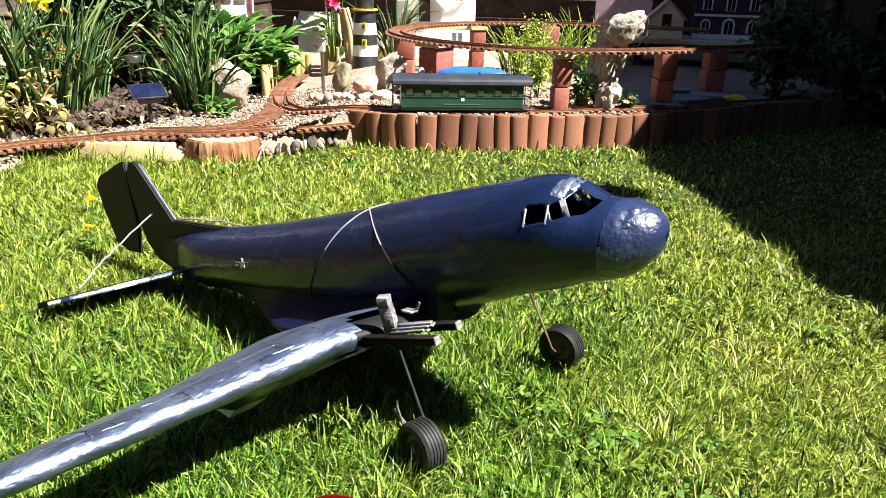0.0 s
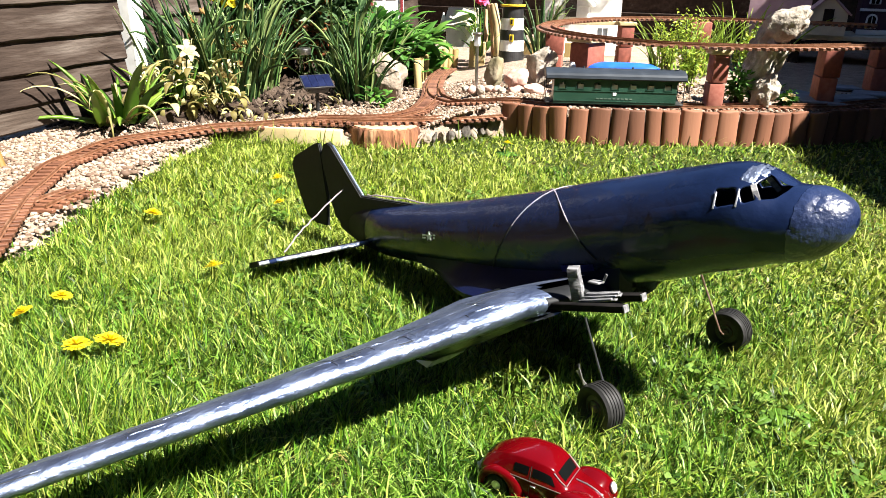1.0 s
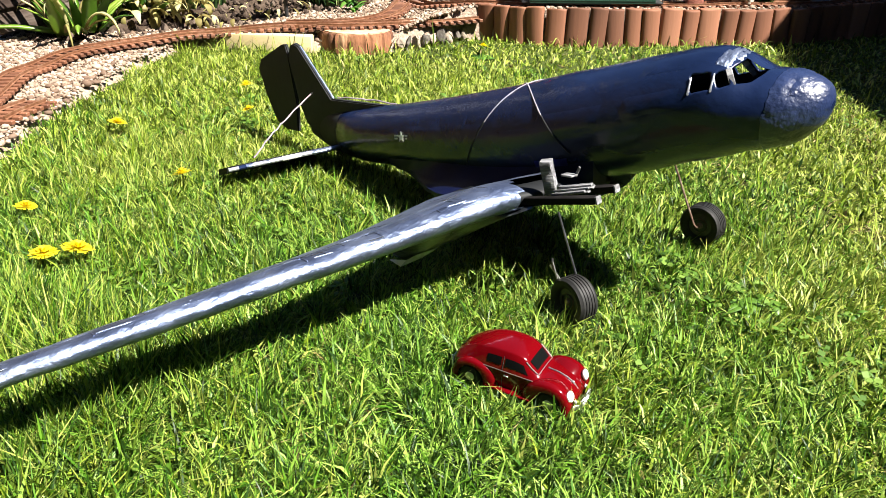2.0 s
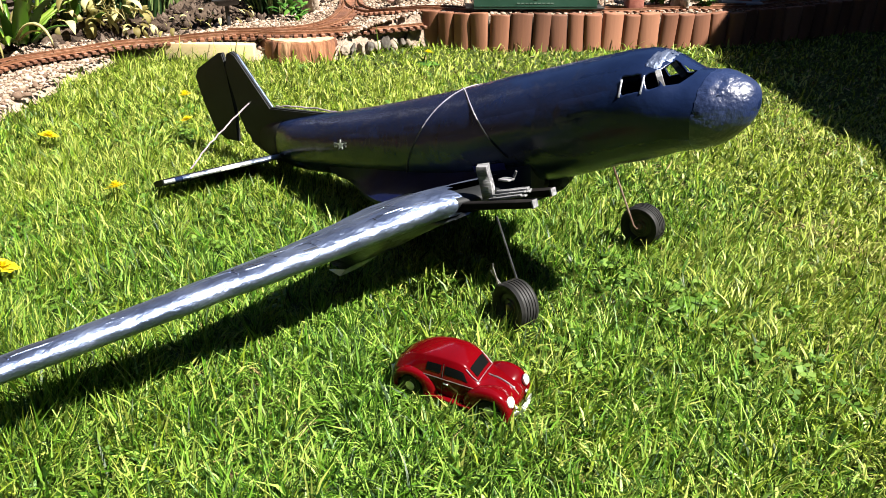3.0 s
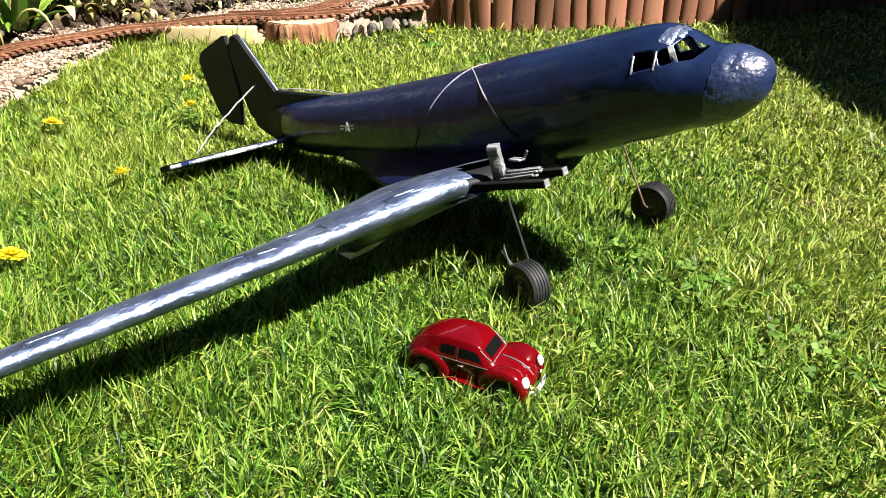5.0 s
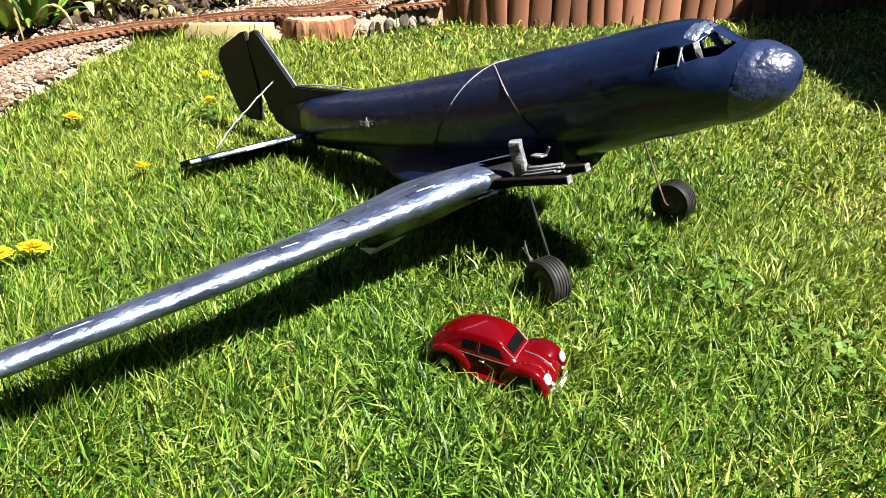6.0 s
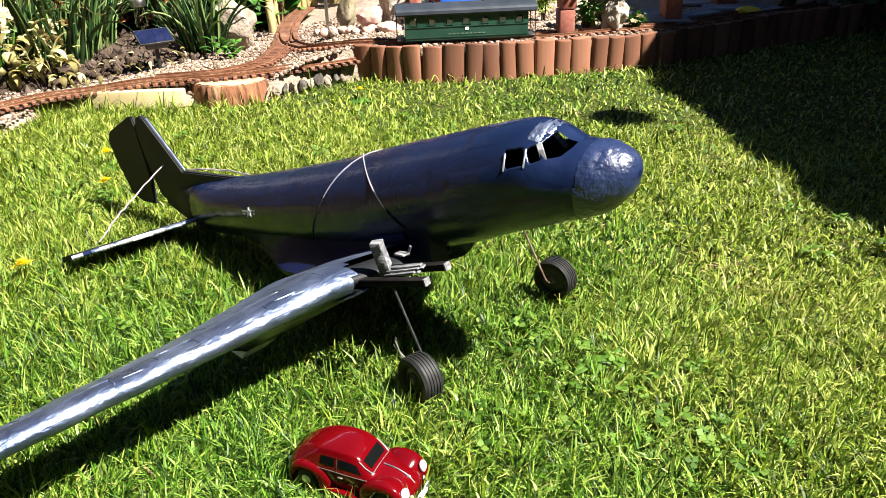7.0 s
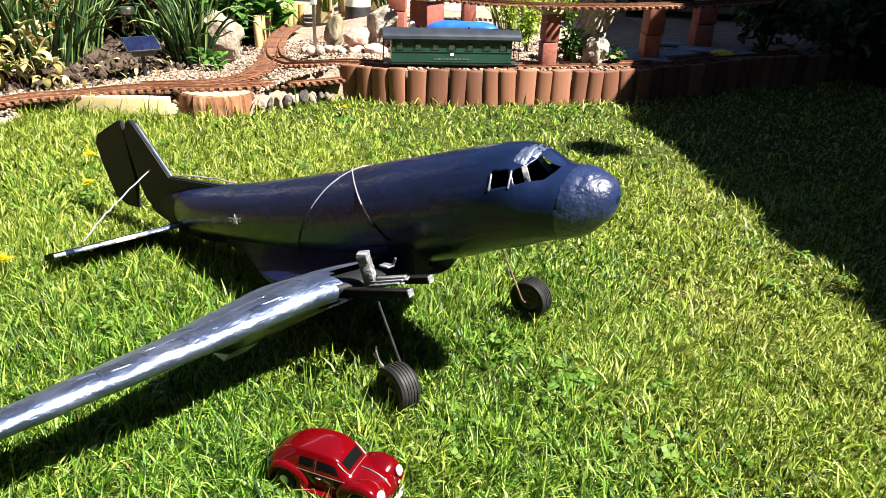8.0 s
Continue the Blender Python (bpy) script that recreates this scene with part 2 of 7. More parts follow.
M_PETALW = mat("pale_petal", [(0.36, 0.28, 0.11), (0.52, 0.45, 0.24), (0.68, 0.63, 0.43)], 40, 0.7, bump=0.1, obj_random=0.4, translucent=0.3)
M_SPENT = mat("spent_petal", [(0.20, 0.11, 0.03), (0.38, 0.23, 0.07), (0.52, 0.38, 0.15)], 40, 0.7, bump=0.2, obj_random=0.5, translucent=0.25)
M_PETALP = mat("pink_petal", [(0.5, 0.02, 0.09), (0.65, 0.05, 0.16), (0.75, 0.12, 0.25)], 40, 0.6, bump=0.1, obj_random=0.3, translucent=0.3)
M_LEAF = mat("strap_leaf", [(0.020, 0.062, 0.016), (0.046, 0.112, 0.030), (0.098, 0.19, 0.050), (0.24, 0.32, 0.11)], 14, 0.45, bump=0.1, dist=0.0006, obj_random=0.6, translucent=0.34, stretch=(1, 1, 0.3))
M_LEAFBROAD = mat("broad_leaf", [(0.024, 0.09, 0.010), (0.052, 0.148, 0.018), (0.10, 0.22, 0.032)], 14, 0.55, bump=0.15, spec=0.3, dist=0.0006, obj_random=0.5, translucent=0.3)
M_LEAFDRY = mat("withered_leaf", [(0.16, 0.13, 0.035), (0.34, 0.31, 0.10), (0.56, 0.52, 0.24)], 30, 0.7, bump=0.3, dist=0.0008, obj_random=0.6, translucent=0.35)
M_LEAFLIME = mat("lime_leaf", [(0.12, 0.22, 0.02), (0.25, 0.36, 0.03), (0.42, 0.48, 0.05)], 20, 0.5, bump=0.1, island=0.5, translucent=0.3)
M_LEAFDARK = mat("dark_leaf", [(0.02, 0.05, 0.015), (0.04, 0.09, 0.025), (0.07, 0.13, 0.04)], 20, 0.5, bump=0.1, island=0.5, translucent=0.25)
M_LEAFRUST = mat("rusty_leaf", [(0.06, 0.018, 0.006), (0.16, 0.05, 0.012), (0.32, 0.13, 0.03)], 20, 0.65, bump=0.1, island=0.5, translucent=0.25)
M_THREAD = mat("grey_thread", [(0.13, 0.12, 0.14), (0.26, 0.24, 0.28), (0.42, 0.40, 0.45)], 200, 0.8, bump=0.3, dist=0.0003)
M_PEG = mat("yellowed_wood", [(0.11, 0.065, 0.012), (0.18, 0.11, 0.024), (0.25, 0.165, 0.045)], 40, 0.7, bump=0.3, dist=0.001, stretch=(1, 1, 0.2))
M_TWINE = mat("green_twine", [(0.05, 0.12, 0.07), (0.1, 0.22, 0.14), (0.2, 0.34, 0.24)], 200, 0.9, bump=0.3, dist=0.0004)
M_BARK = mat("dark_bark", [(0.02, 0.014, 0.01), (0.05, 0.036, 0.026), (0.1, 0.075, 0.058)], 40, 0.95, bump=0.8, bscale=80, dist=0.005, stretch=(1, 1, 0.3))
M_STUMPBARK = mat("stump_bark", [(0.016, 0.007, 0.004), (0.09, 0.032, 0.016), (0.24, 0.10, 0.045), (0.42, 0.25, 0.14)], 34, 0.9, bump=1.0, bscale=60, dist=0.007, stretch=(1, 1, 0.3))
M_STUMPTOP = mat("sawn_wood", [(0.3, 0.17, 0.09), (0.45, 0.29, 0.17), (0.56, 0.4, 0.26)], 40, 0.8, bump=0.3, dist=0.001)
M_SOLAR = mat("solar_cell", [(0.004, 0.006, 0.022), (0.007, 0.010, 0.034), (0.012, 0.017, 0.05)], 60, 0.3, bump=0, spec=0.06, rough_var=0.05)
M_PINKHOUSE = mat("pink_card", [(0.3, 0.18, 0.24), (0.42, 0.28, 0.34), (0.5, 0.36, 0.42)], 20, 0.7, bump=0.1)
M_CREAM = mat("cream_paint", [(0.45, 0.4, 0.3), (0.6, 0.54, 0.42), (0.7, 0.65, 0.53)], 20, 0.7, bump=0.1)
M_MAROON = mat("maroon_paint", [(0.14, 0.012, 0.018), (0.2, 0.02, 0.028), (0.27, 0.035, 0.045)], 20, 0.6, bump=0.1)
# maroon darkened and blued for the shade the dolls house stands in
M_DUSK = mat("shaded_maroon_paint", [(0.035, 0.010, 0.02), (0.05, 0.016, 0.03), (0.07, 0.025, 0.045)], 20, 0.6, bump=0.1)
M_CLEAR = glass_mat("clear_plastic")


# ---------------------------------------------------------------- mesh helpers
def part(name, bm, material, parent=None, label="", smooth=True, kind="", sharp=38):
    """Links a bmesh as one mesh object, under a thing or a part."""
    me = bpy.data.meshes.new(name)
    bmesh.ops.recalc_face_normals(bm, faces=bm.faces)
    bm.to_mesh(me)
    bm.free()
    if smooth:
        me.polygons.foreach_set("use_smooth", [True] * len(me.polygons))
        me.set_sharp_from_angle(angle=radians(sharp))
    if material:
        me.materials.append(material)
    ob = new(name, me)
    ob.parent = parent
    if label or kind:
        tagged(ob, label, kind=kind)
    return ob


def placed(name, mesh, parent, m):
    """One more object on a mesh that alike pieces share."""
    ob = new(name, mesh)
    ob.parent = parent
    ob.matrix_local = m
    return ob


def thing(name, label, category, m=None, group="", kind=""):
    ob = new(name)
    ob.empty_display_size = 0.05
    if m is not None:
        ob.matrix_world = m
    return tagged(ob, label, category, group, kind)


def shared(name, bm, material, smooth=False):
    me = bpy.data.meshes.new(name)
    bm.normal_update()
    bm.to_mesh(me)
    bm.free()
    if smooth:
        me.polygons.foreach_set("use_smooth", [True] * len(me.polygons))
    me.materials.append(material)
    return me


def box(bm, size, m=None, bevel=0.0, segs=1):
    r = bmesh.ops.create_cube(bm, size=1.0, matrix=(m or Matrix()) @ Matrix.Diagonal((*size, 1)))
    if bevel:
        es = list({e for v in r["verts"] for e in v.link_edges})
        bmesh.ops.bevel(bm, geom=es, offset=bevel, segments=segs, affect="EDGES", profile=0.5)
    return bm


def cyl(bm, r1, r2, depth, segs=16, m=None, bevel=0.0):
    r = bmesh.ops.create_cone(bm, cap_ends=True, segments=segs, radius1=r1, radius2=r2, depth=depth, matrix=m or Matrix())
    if bevel:
        es = [e for e in {e for v in r["verts"] for e in v.link_edges} if any(len(f.verts) > 4 for f in e.link_faces)]
        bmesh.ops.bevel(bm, geom=es, offset=bevel, segments=2, affect="EDGES", profile=0.5)
    return bm


def loft(bm, rings, close=True, cap=True):
    rows = [[bm.verts.new(p) for p in ring] for ring in rings]
    k = len(rows[0])
    for a, b in zip(rows, rows[1:]):
        for i in range(k if close else k - 1):
            j = (i + 1) % k
            bm.faces.new((a[i], a[j], b[j], b[i]))
    if cap and close:
        bm.faces.new(rows[0][::-1])
        bm.faces.new(rows[-1])
    return rows


def tube(bm, pts, radius, segs=8):
    """A round bar along points; radius: one number or one for each point."""
    pts = [Vector(p) for p in pts]
    rings = []
    for i, p in enumerate(pts):
        d = (pts[min(i + 1, len(pts) - 1)] - pts[max(i - 1, 0)]).normalized()
        q = d.to_track_quat("Z", "Y")
        r = radius[i] if isinstance(radius, (list, tuple)) else radius
        rings.append([p + q @ Vector((r * math.cos(a), r * math.sin(a), 0)) for a in (2 * math.pi * k / segs for k in range(segs))])
    loft(bm, rings)
    return bm


def rock(bm, size, seed, m=None, subdiv=3, rough=0.22, cuts=5):
    """An irregular stone: a ball cut by random planes, roughened, lower half kept."""
    rng = random.Random(seed)
    r = bmesh.ops.create_icosphere(bm, subdivisions=subdiv, radius=1.0)
    planes = [(Vector((rng.uniform(-1, 1), rng.uniform(-1, 1), rng.uniform(-0.6, 1))).normalized(), rng.uniform(0.55, 0.85)) for _ in range(cuts)]
    off = Vector((rng.uniform(0, 50), rng.uniform(0, 50), rng.uniform(0, 50)))
    for v in r["verts"]:
        p = v.co.copy()
        for nrm, d in planes:
            over = p.dot(nrm) - d
            if over > 0:
                p -= nrm * over * 0.9
        p *= 1 + rough * noise.fractal(p * 1.6 + off, 1.0, 2.0, 4)
        v.co = (m or Matrix()) @ Vector((p.x * size[0], p.y * size[1], p.z * size[2]))
    return bm


def smoothstep(a, b, x):
    t = min(1.0, max(0.0, (x - a) / (b - a)))
    return t * t * (3 - 2 * t)


def lerp_table(table, x):
    """Cubic reading of a table of rows (x, ...), eased between rows."""
    if x <= table[0][0]:
        return table[0][1:]
    if x >= table[-1][0]:
        return table[-1][1:]
    for i in range(len(table) - 1):
        a, b = table[i], table[i + 1]
        if a[0] <= x <= b[0]:
            h = b[0] - a[0]
            t = (x - a[0]) / h
            p0, p3 = table[max(i - 1, 0)], table[min(i + 2, len(table) - 1)]
            res = []
            for k in range(1, len(a)):
                d = (b[k] - a[k]) / h
                dl = (a[k] - p0[k]) / (a[0] - p0[0]) if i > 0 else d
                dr = (p3[k] - b[k]) / (p3[0] - b[0]) if i + 2 < len(table) else d
                m0 = 0 if dl * d <= 0 else (dl + d) / 2
                m1 = 0 if dr * d <= 0 else (dr + d) / 2
                res.append((2 * t**3 - 3 * t**2 + 1) * a[k] + (t**3 - 2 * t**2 + t) * h * m0 + (-2 * t**3 + 3 * t**2) * b[k] + (t**3 - t**2) * h * m1)
            return res


def along(points, step):
    """Even steps along a smooth line through points: rows of (place, direction)."""
    pts = [Vector((*p, 0)) if len(p) == 2 else Vector(p) for p in points]
    fine = []
    for i in range(len(pts) - 1):
        p0, p1, p2, p3 = pts[max(i - 1, 0)], pts[i], pts[i + 1], pts[min(i + 2, len(pts) - 1)]
        for k in range(24):
            t = k / 24
            fine.append(0.5 * (2 * p1 + (p2 - p0) * t + (2 * p0 - 5 * p1 + 4 * p2 - p3) * t * t + (3 * p1 - p0 - 3 * p2 + p3) * t**3))
    fine.append(pts[-1])
    rows, left = [], 0.0
    for a, b in zip(fine, fine[1:]):
        d = (b - a).length
        while left <= d and d > 0:
            rows.append((a.lerp(b, left / d), (b - a).normalized()))
            left += step
        left -= d
    return rows


def stuff_mesh(name, verts, tris, material, label, category, smooth=False):
    """Many small pieces as one mesh, from arrays of corners and triangles."""
    me = bpy.data.meshes.new(name)
    me.vertices.add(len(verts))
    me.vertices.foreach_set("co", verts.astype(np.float32).ravel())
    me.loops.add(len(tris) * 3)
    me.loops.foreach_set("vertex_index", tris.astype(np.int32).ravel())
    me.polygons.add(len(tris))
    me.polygons.foreach_set("loop_start", np.arange(0, len(tris) * 3, 3, dtype=np.int32))
    me.update(calc_edges=True)
    if smooth:
        me.polygons.foreach_set("use_smooth", np.ones(len(tris), dtype=bool))
    me.materials.append(material)
    return tagged(new(name, me), label, category, kind="stuff")


# ---------------------------------------------------------------- plan of the garden
EDGE = [(-0.50, 2.70), (-0.43, 2.69), (-0.30, 2.675), (-0.153, 2.69), (0.114, 2.80), (0.45, 2.97), (0.6, 3.08), (0.8, 3.26), (1.04, 3.47), (1.5, 3.85)]
LAWN_BACK = [(-1.3, 2.12), (-1.17, 2.205), (-1.107, 2.234), (-0.86, 2.300), (-0.80, 2.322), (-0.715, 2.325), (-0.64, 2.40), (-0.55, 2.55), (-0.48, 2.655)] + EDGE[1:] + [(3.0, 5.0)]
LAWN_LEFT = [(-1.0, -0.5), (0.3, -0.62), (0.8, -0.74), (1.12, -0.88), (1.364, -0.98), (1.577, -1.07), (1.85, -1.17), (2.03, -1.215), (2.3, -1.25)]


def lawn_back(x):
    return np.interp(x, [p[0] for p in LAWN_BACK], [p[1] for p in LAWN_BACK])


def lawn_left(y):
    return np.interp(y, [p[0] for p in LAWN_LEFT], [p[1] for p in LAWN_LEFT])


def bed_z(x, y):
    return 0.03 + 0.075 * smoothstep(-0.85, -0.45, x + 0.25 * (y - 2.7)) + 0.012 * (noise.noise(Vector((x * 5, y * 5, 0))))


# ---------------------------------------------------------------- ground
def build_ground():
    bm = bmesh.new()
    bmesh.ops.create_grid(bm, x_segments=40, y_segments=40, size=60)
    tagged(part("ground", bm, M_TURF), "mossy soil under the lawn and round it", "ground", kind="structure")
    # raised gravel and soil bed behind the lawn, sunk along its edge
    bm = bmesh.new()
    xs = np.concatenate([np.arange(-2.4, -0.4, 0.03), np.arange(-0.4, 1.6, 0.03), np.arange(1.6, 3.2, 0.2)])
    ys = np.concatenate([np.arange(0.3, 3.6, 0.03), np.arange(3.6, 5.8, 0.1)])
    grid = {}
    for i, x in enumerate(xs):
        for j, y in enumerate(ys):
            inside = max(y - float(lawn_back(x)) - 0.012, float(lawn_left(y)) - x if y < 2.3 else -9)
            if x < -1.25 and y >= 2.2:
                inside = max(inside, 0.2)
            z = bed_z(x, y) if inside > 0 else -0.03
            if 0 < inside < 0.03 and x < -0.5:
                z *= 0.4
            grid[i, j] = bm.verts.new((x, y, z)) if inside > -0.05 else None
    for i in range(len(xs) - 1):
        for j in range(len(ys) - 1):
            q = [grid[i, j], grid[i + 1, j], grid[i + 1, j + 1], grid[i, j + 1]]
            if all(q):
                bm.faces.new(q)
    tagged(part("gravel_bed", bm, M_GRAVELBED), "raised bed of pale gravel behind the lawn", "gravel", kind="structure")


def soil_border():
    """Dark crumbly soil of the planted border, heaped on the bed beside the fence."""
    bm = bmesh.new()
    n = 46
    rows = []
    for j in range(n):
        v = j / (n - 1)
        y = 1.98 + v * 2.2
        x1 = np.interp(y, [1.98, 2.15, 2.28, 2.42, 2.65, 2.87, 3.2, 4.3], [-1.62, -1.5, -1.40, -1.30, -1.18, -1.08, -1.12, -1.25])
        row = []
        for i in range(36):
            u = i / 35
            x = -1.84 + (x1 + 1.84) * u
            e = min(u, 1 - u, v * 2, 1) * 2
            z = bed_z(x, y) - 0.012 + 0.05 * smoothstep(0, 0.5, (1 - u) * 2) * smoothstep(0, 0.2, v) + 0.04 * noise.fractal(Vector((x * 17, y * 17, 3)), 1, 2, 5) * min(1, e * 3)
            row.append((x, y, z))
        rows.append(row)
    loft(bm, rows, close=False)
    tagged(part("soil_border", bm, M_SOIL), "dark crumbly soil of the planted border", "soil", kind="structure")


def gravel():
    """Loose pebbles, thousands, as one mesh."""
    rng = np.random.default_rng(3)
    t = (1 + 5 ** 0.5) / 2
    ico = np.array([(-1, t, 0), (1, t, 0), (-1, -t, 0), (1, -t, 0), (0, -1, t), (0, 1, t), (0, -1, -t), (0, 1, -t), (t, 0, -1), (t, 0, 1), (-t, 0, -1), (-t, 0, 1)]) / 1.902
    tri = np.array([(0, 11, 5), (0, 5, 1), (0, 1, 7), (0, 7, 10), (0, 10, 11), (1, 5, 9), (5, 11, 4), (11, 10, 2), (10, 7, 6), (7, 1, 8), (3, 9, 4), (3, 4, 2), (3, 2, 6), (3, 6, 8), (3, 8, 9), (4, 9, 5), (2, 4, 11), (6, 2, 10), (8, 6, 7), (9, 8, 1)])
    pts = []
    while len(pts) < 24000:
        x, y = rng.uniform(-1.75, 1.1), rng.uniform(0.5, 3.5)
        back, left = float(lawn_back(x)), float(lawn_left(y))
        if not ((y > back + 0.03 and x > -1.3) or (y < 2.35 and x < left - 0.0) or (x < -1.25 and y > 2.2)):
            continue
        if y > 2.28 and x < np.interp(y, [2.28, 2.42, 2.65, 2.87, 3.2], [-1.42, -1.32, -1.2, -1.1, -1.12]) and rng.random() > 0.05:
            continue
        if y > 3.1 and rng.random() > 0.5:
            continue
        pts.append((x, y, bed_z(x, y)))
    # ballast heaped under and beside the sleepers
    for line, zt in (([(-1.30, 2.08), (-1.18, 2.235), (-1.05, 2.315), (-0.90, 2.375), (-0.80, 2.41), (-0.71, 2.46), (-0.62, 2.535), (-0.53, 2.62)], 0.056), ([(-0.86, 2.41), (-0.78, 2.48), (-0.752, 2.58), (-0.77, 2.72), (-0.83, 2.92)], 0.058), ([(-0.81, 2.93), (-0.71, 2.835), (-0.60, 2.775), (-0.5, 2.745), (-0.42, 2.75)], 0.060)):
        q = np.array(line)
        for k in range(1900):
            u = rng.uniform(0, len(q) - 1.001)
            i = int(u)
            p = q[i] + (q[i + 1] - q[i]) * (u - i)
            x, y = p + rng.normal(0, 0.032, 2)
            lo = bed_z(x, y)
            if y > float(lawn_back(x)) + 0.015 and not (-1.13 < x < -0.83 and y < 2.325 + 0.27 * (x + 0.978)) and math.hypot(x + 0.745, y - 2.425) > 0.115:
                pts.append((x, y, lo + max(0.0, zt - (0.016 if x < -1.0 else 0) - lo) * rng.random() ** 0.5))
    pts = np.array(pts)
    n = len(pts)
    size = rng.lognormal(math.log(0.0052), 0.34, n).clip(0.0026, 0.012)
    shape = rng.uniform(0.6, 1.25, (n, 1, 3)) * np.array([1, 1, 0.7])
    ang = rng.uniform(0, 2 * np.pi, n)
    v = ico[None] * rng.uniform(0.8, 1.2, (n, 12, 1)) * shape * size[:, None, None]
    c, s = np.cos(ang)[:, None], np.sin(ang)[:, None]
    v = np.stack([v[..., 0] * c - v[..., 1] * s, v[..., 0] * s + v[..., 1] * c, v[..., 2]], -1) + pts[:, None] + np.array([0, 0, 0.002])
    tris = (tri[None] + 12 * np.arange(n)[:, None, None]).reshape(-1, 3)
    stuff_mesh("pebbles", v.reshape(-1, 3), tris, M_PEBBLE, "pale cream and tan loose gravel pebbles", "gravel", smooth=True)


def soil_clods():
    """Crumbs and clods of soil lying on the border, as one mesh."""
    rng = np.random.default_rng(13)
    ico = np.array([(0, 0, 1), (1, 0, 0), (0, 1, 0), (-1, 0, 0), (0, -1, 0), (0, 0, -1)], dtype=float)
    tri = np.array([(0, 1, 2), (0, 2, 3), (0, 3, 4), (0, 4, 1), (5, 2, 1), (5, 3, 2), (5, 4, 3), (5, 1, 4)])
    pts = []
    while len(pts) < 5000:
        y = rng.uniform(2.0, 3.5)
        x1 = np.interp(y, [1.98, 2.15, 2.28, 2.42, 2.65, 2.87, 3.2, 4.3], [-1.6, -1.46, -1.36, -1.26, -1.12, -1.02, -1.06, -1.2])
        x = rng.uniform(-1.8, x1)
        u = min(1.0, (x + 1.84) / (x1 - 0.04 + 1.84))
        z = bed_z(x, y) - 0.012 + 0.05 * smoothstep(0, 0.5, (1 - u) * 2) * smoothstep(0, 0.2, (y - 1.98) / 2.2)
        pts.append((x, y, max(z, bed_z(x, y) - 0.004)))
    pts = np.array(pts)
    n = len(pts)
    size = rng.lognormal(math.log(0.008), 0.5, n).clip(0.003, 0.026)
    v = ico[None] * rng.uniform(0.55, 1.2, (n, 6, 1)) * rng.uniform(0.6, 1.2, (n, 1, 3)) * size[:, None, None] + pts[:, None] + np.array([0, 0, 0.004])
    tris = (tri[None] + 6 * np.arange(n)[:, None, None]).reshape(-1, 3)
    stuff_mesh("soil_clods", v.reshape(-1, 3), tris, M_CLOD, "dark crumbly clods of soil in the border", "soil")


def clover():
    """Low clover and small round leaves in patches of the lawn, as one mesh."""
    rng = np.random.default_rng(23)
    patches = [(0.40, 1.21, 0.07), (0.52, 1.10, 0.06), (-0.35, 0.95, 0.08), (-0.15, 0.72, 0.08), (0.31, 1.27, 0.05), (-0.28, 1.24, 0.10), (-0.55, 1.18, 0.10), (0.27, 1.08, 0.04), (-0.62, 1.62, 0.12), (0.02, 1.9, 0.16)]
    pts = []
    for x, y, r in patches:
        k = int(620 * r)
        pts.append(np.stack([rng.normal(x, r * 0.55, k), rng.normal(y, r * 0.45, k), rng.uniform(0.012, 0.026, k)], 1))
    pts = np.concatenate(pts)
    pts = pts[~((np.abs(pts[:, 0] - 0.175) < 0.08) & (np.abs(pts[:, 1] - 0.95) < 0.05))]
    n = len(pts)
    ang = rng.uniform(0, 2 * np.pi, (n, 1)) + np.array([0, 2.09, 4.19])
    size = rng.uniform(0.004, 0.0095, (n, 1))
    d = np.stack([np.cos(ang), np.sin(ang), rng.uniform(-0.35, 0.45, (n, 3))], -1) * size[..., None]
    side = np.stack([-np.sin(ang), np.cos(ang), rng.uniform(-0.3, 0.3, (n, 3))], -1) * size[..., None] * 0.55
    c = pts[:, None]
    quad = np.stack([np.broadcast_to(c, d.shape), c + d * 0.6 + side, c + d * 1.15, c + d * 0.6 - side], 2)
    tri = np.array([(0, 1, 2), (0, 2, 3)])
    m = n * 3
    tris = (tri[None] + 4 * np.arange(m)[:, None, None]).reshape(-1, 3)
    stuff_mesh("clover", quad.reshape(-1, 3), tris, M_CLOVER, "low dark clover leaves among the lawn grass", "clover")


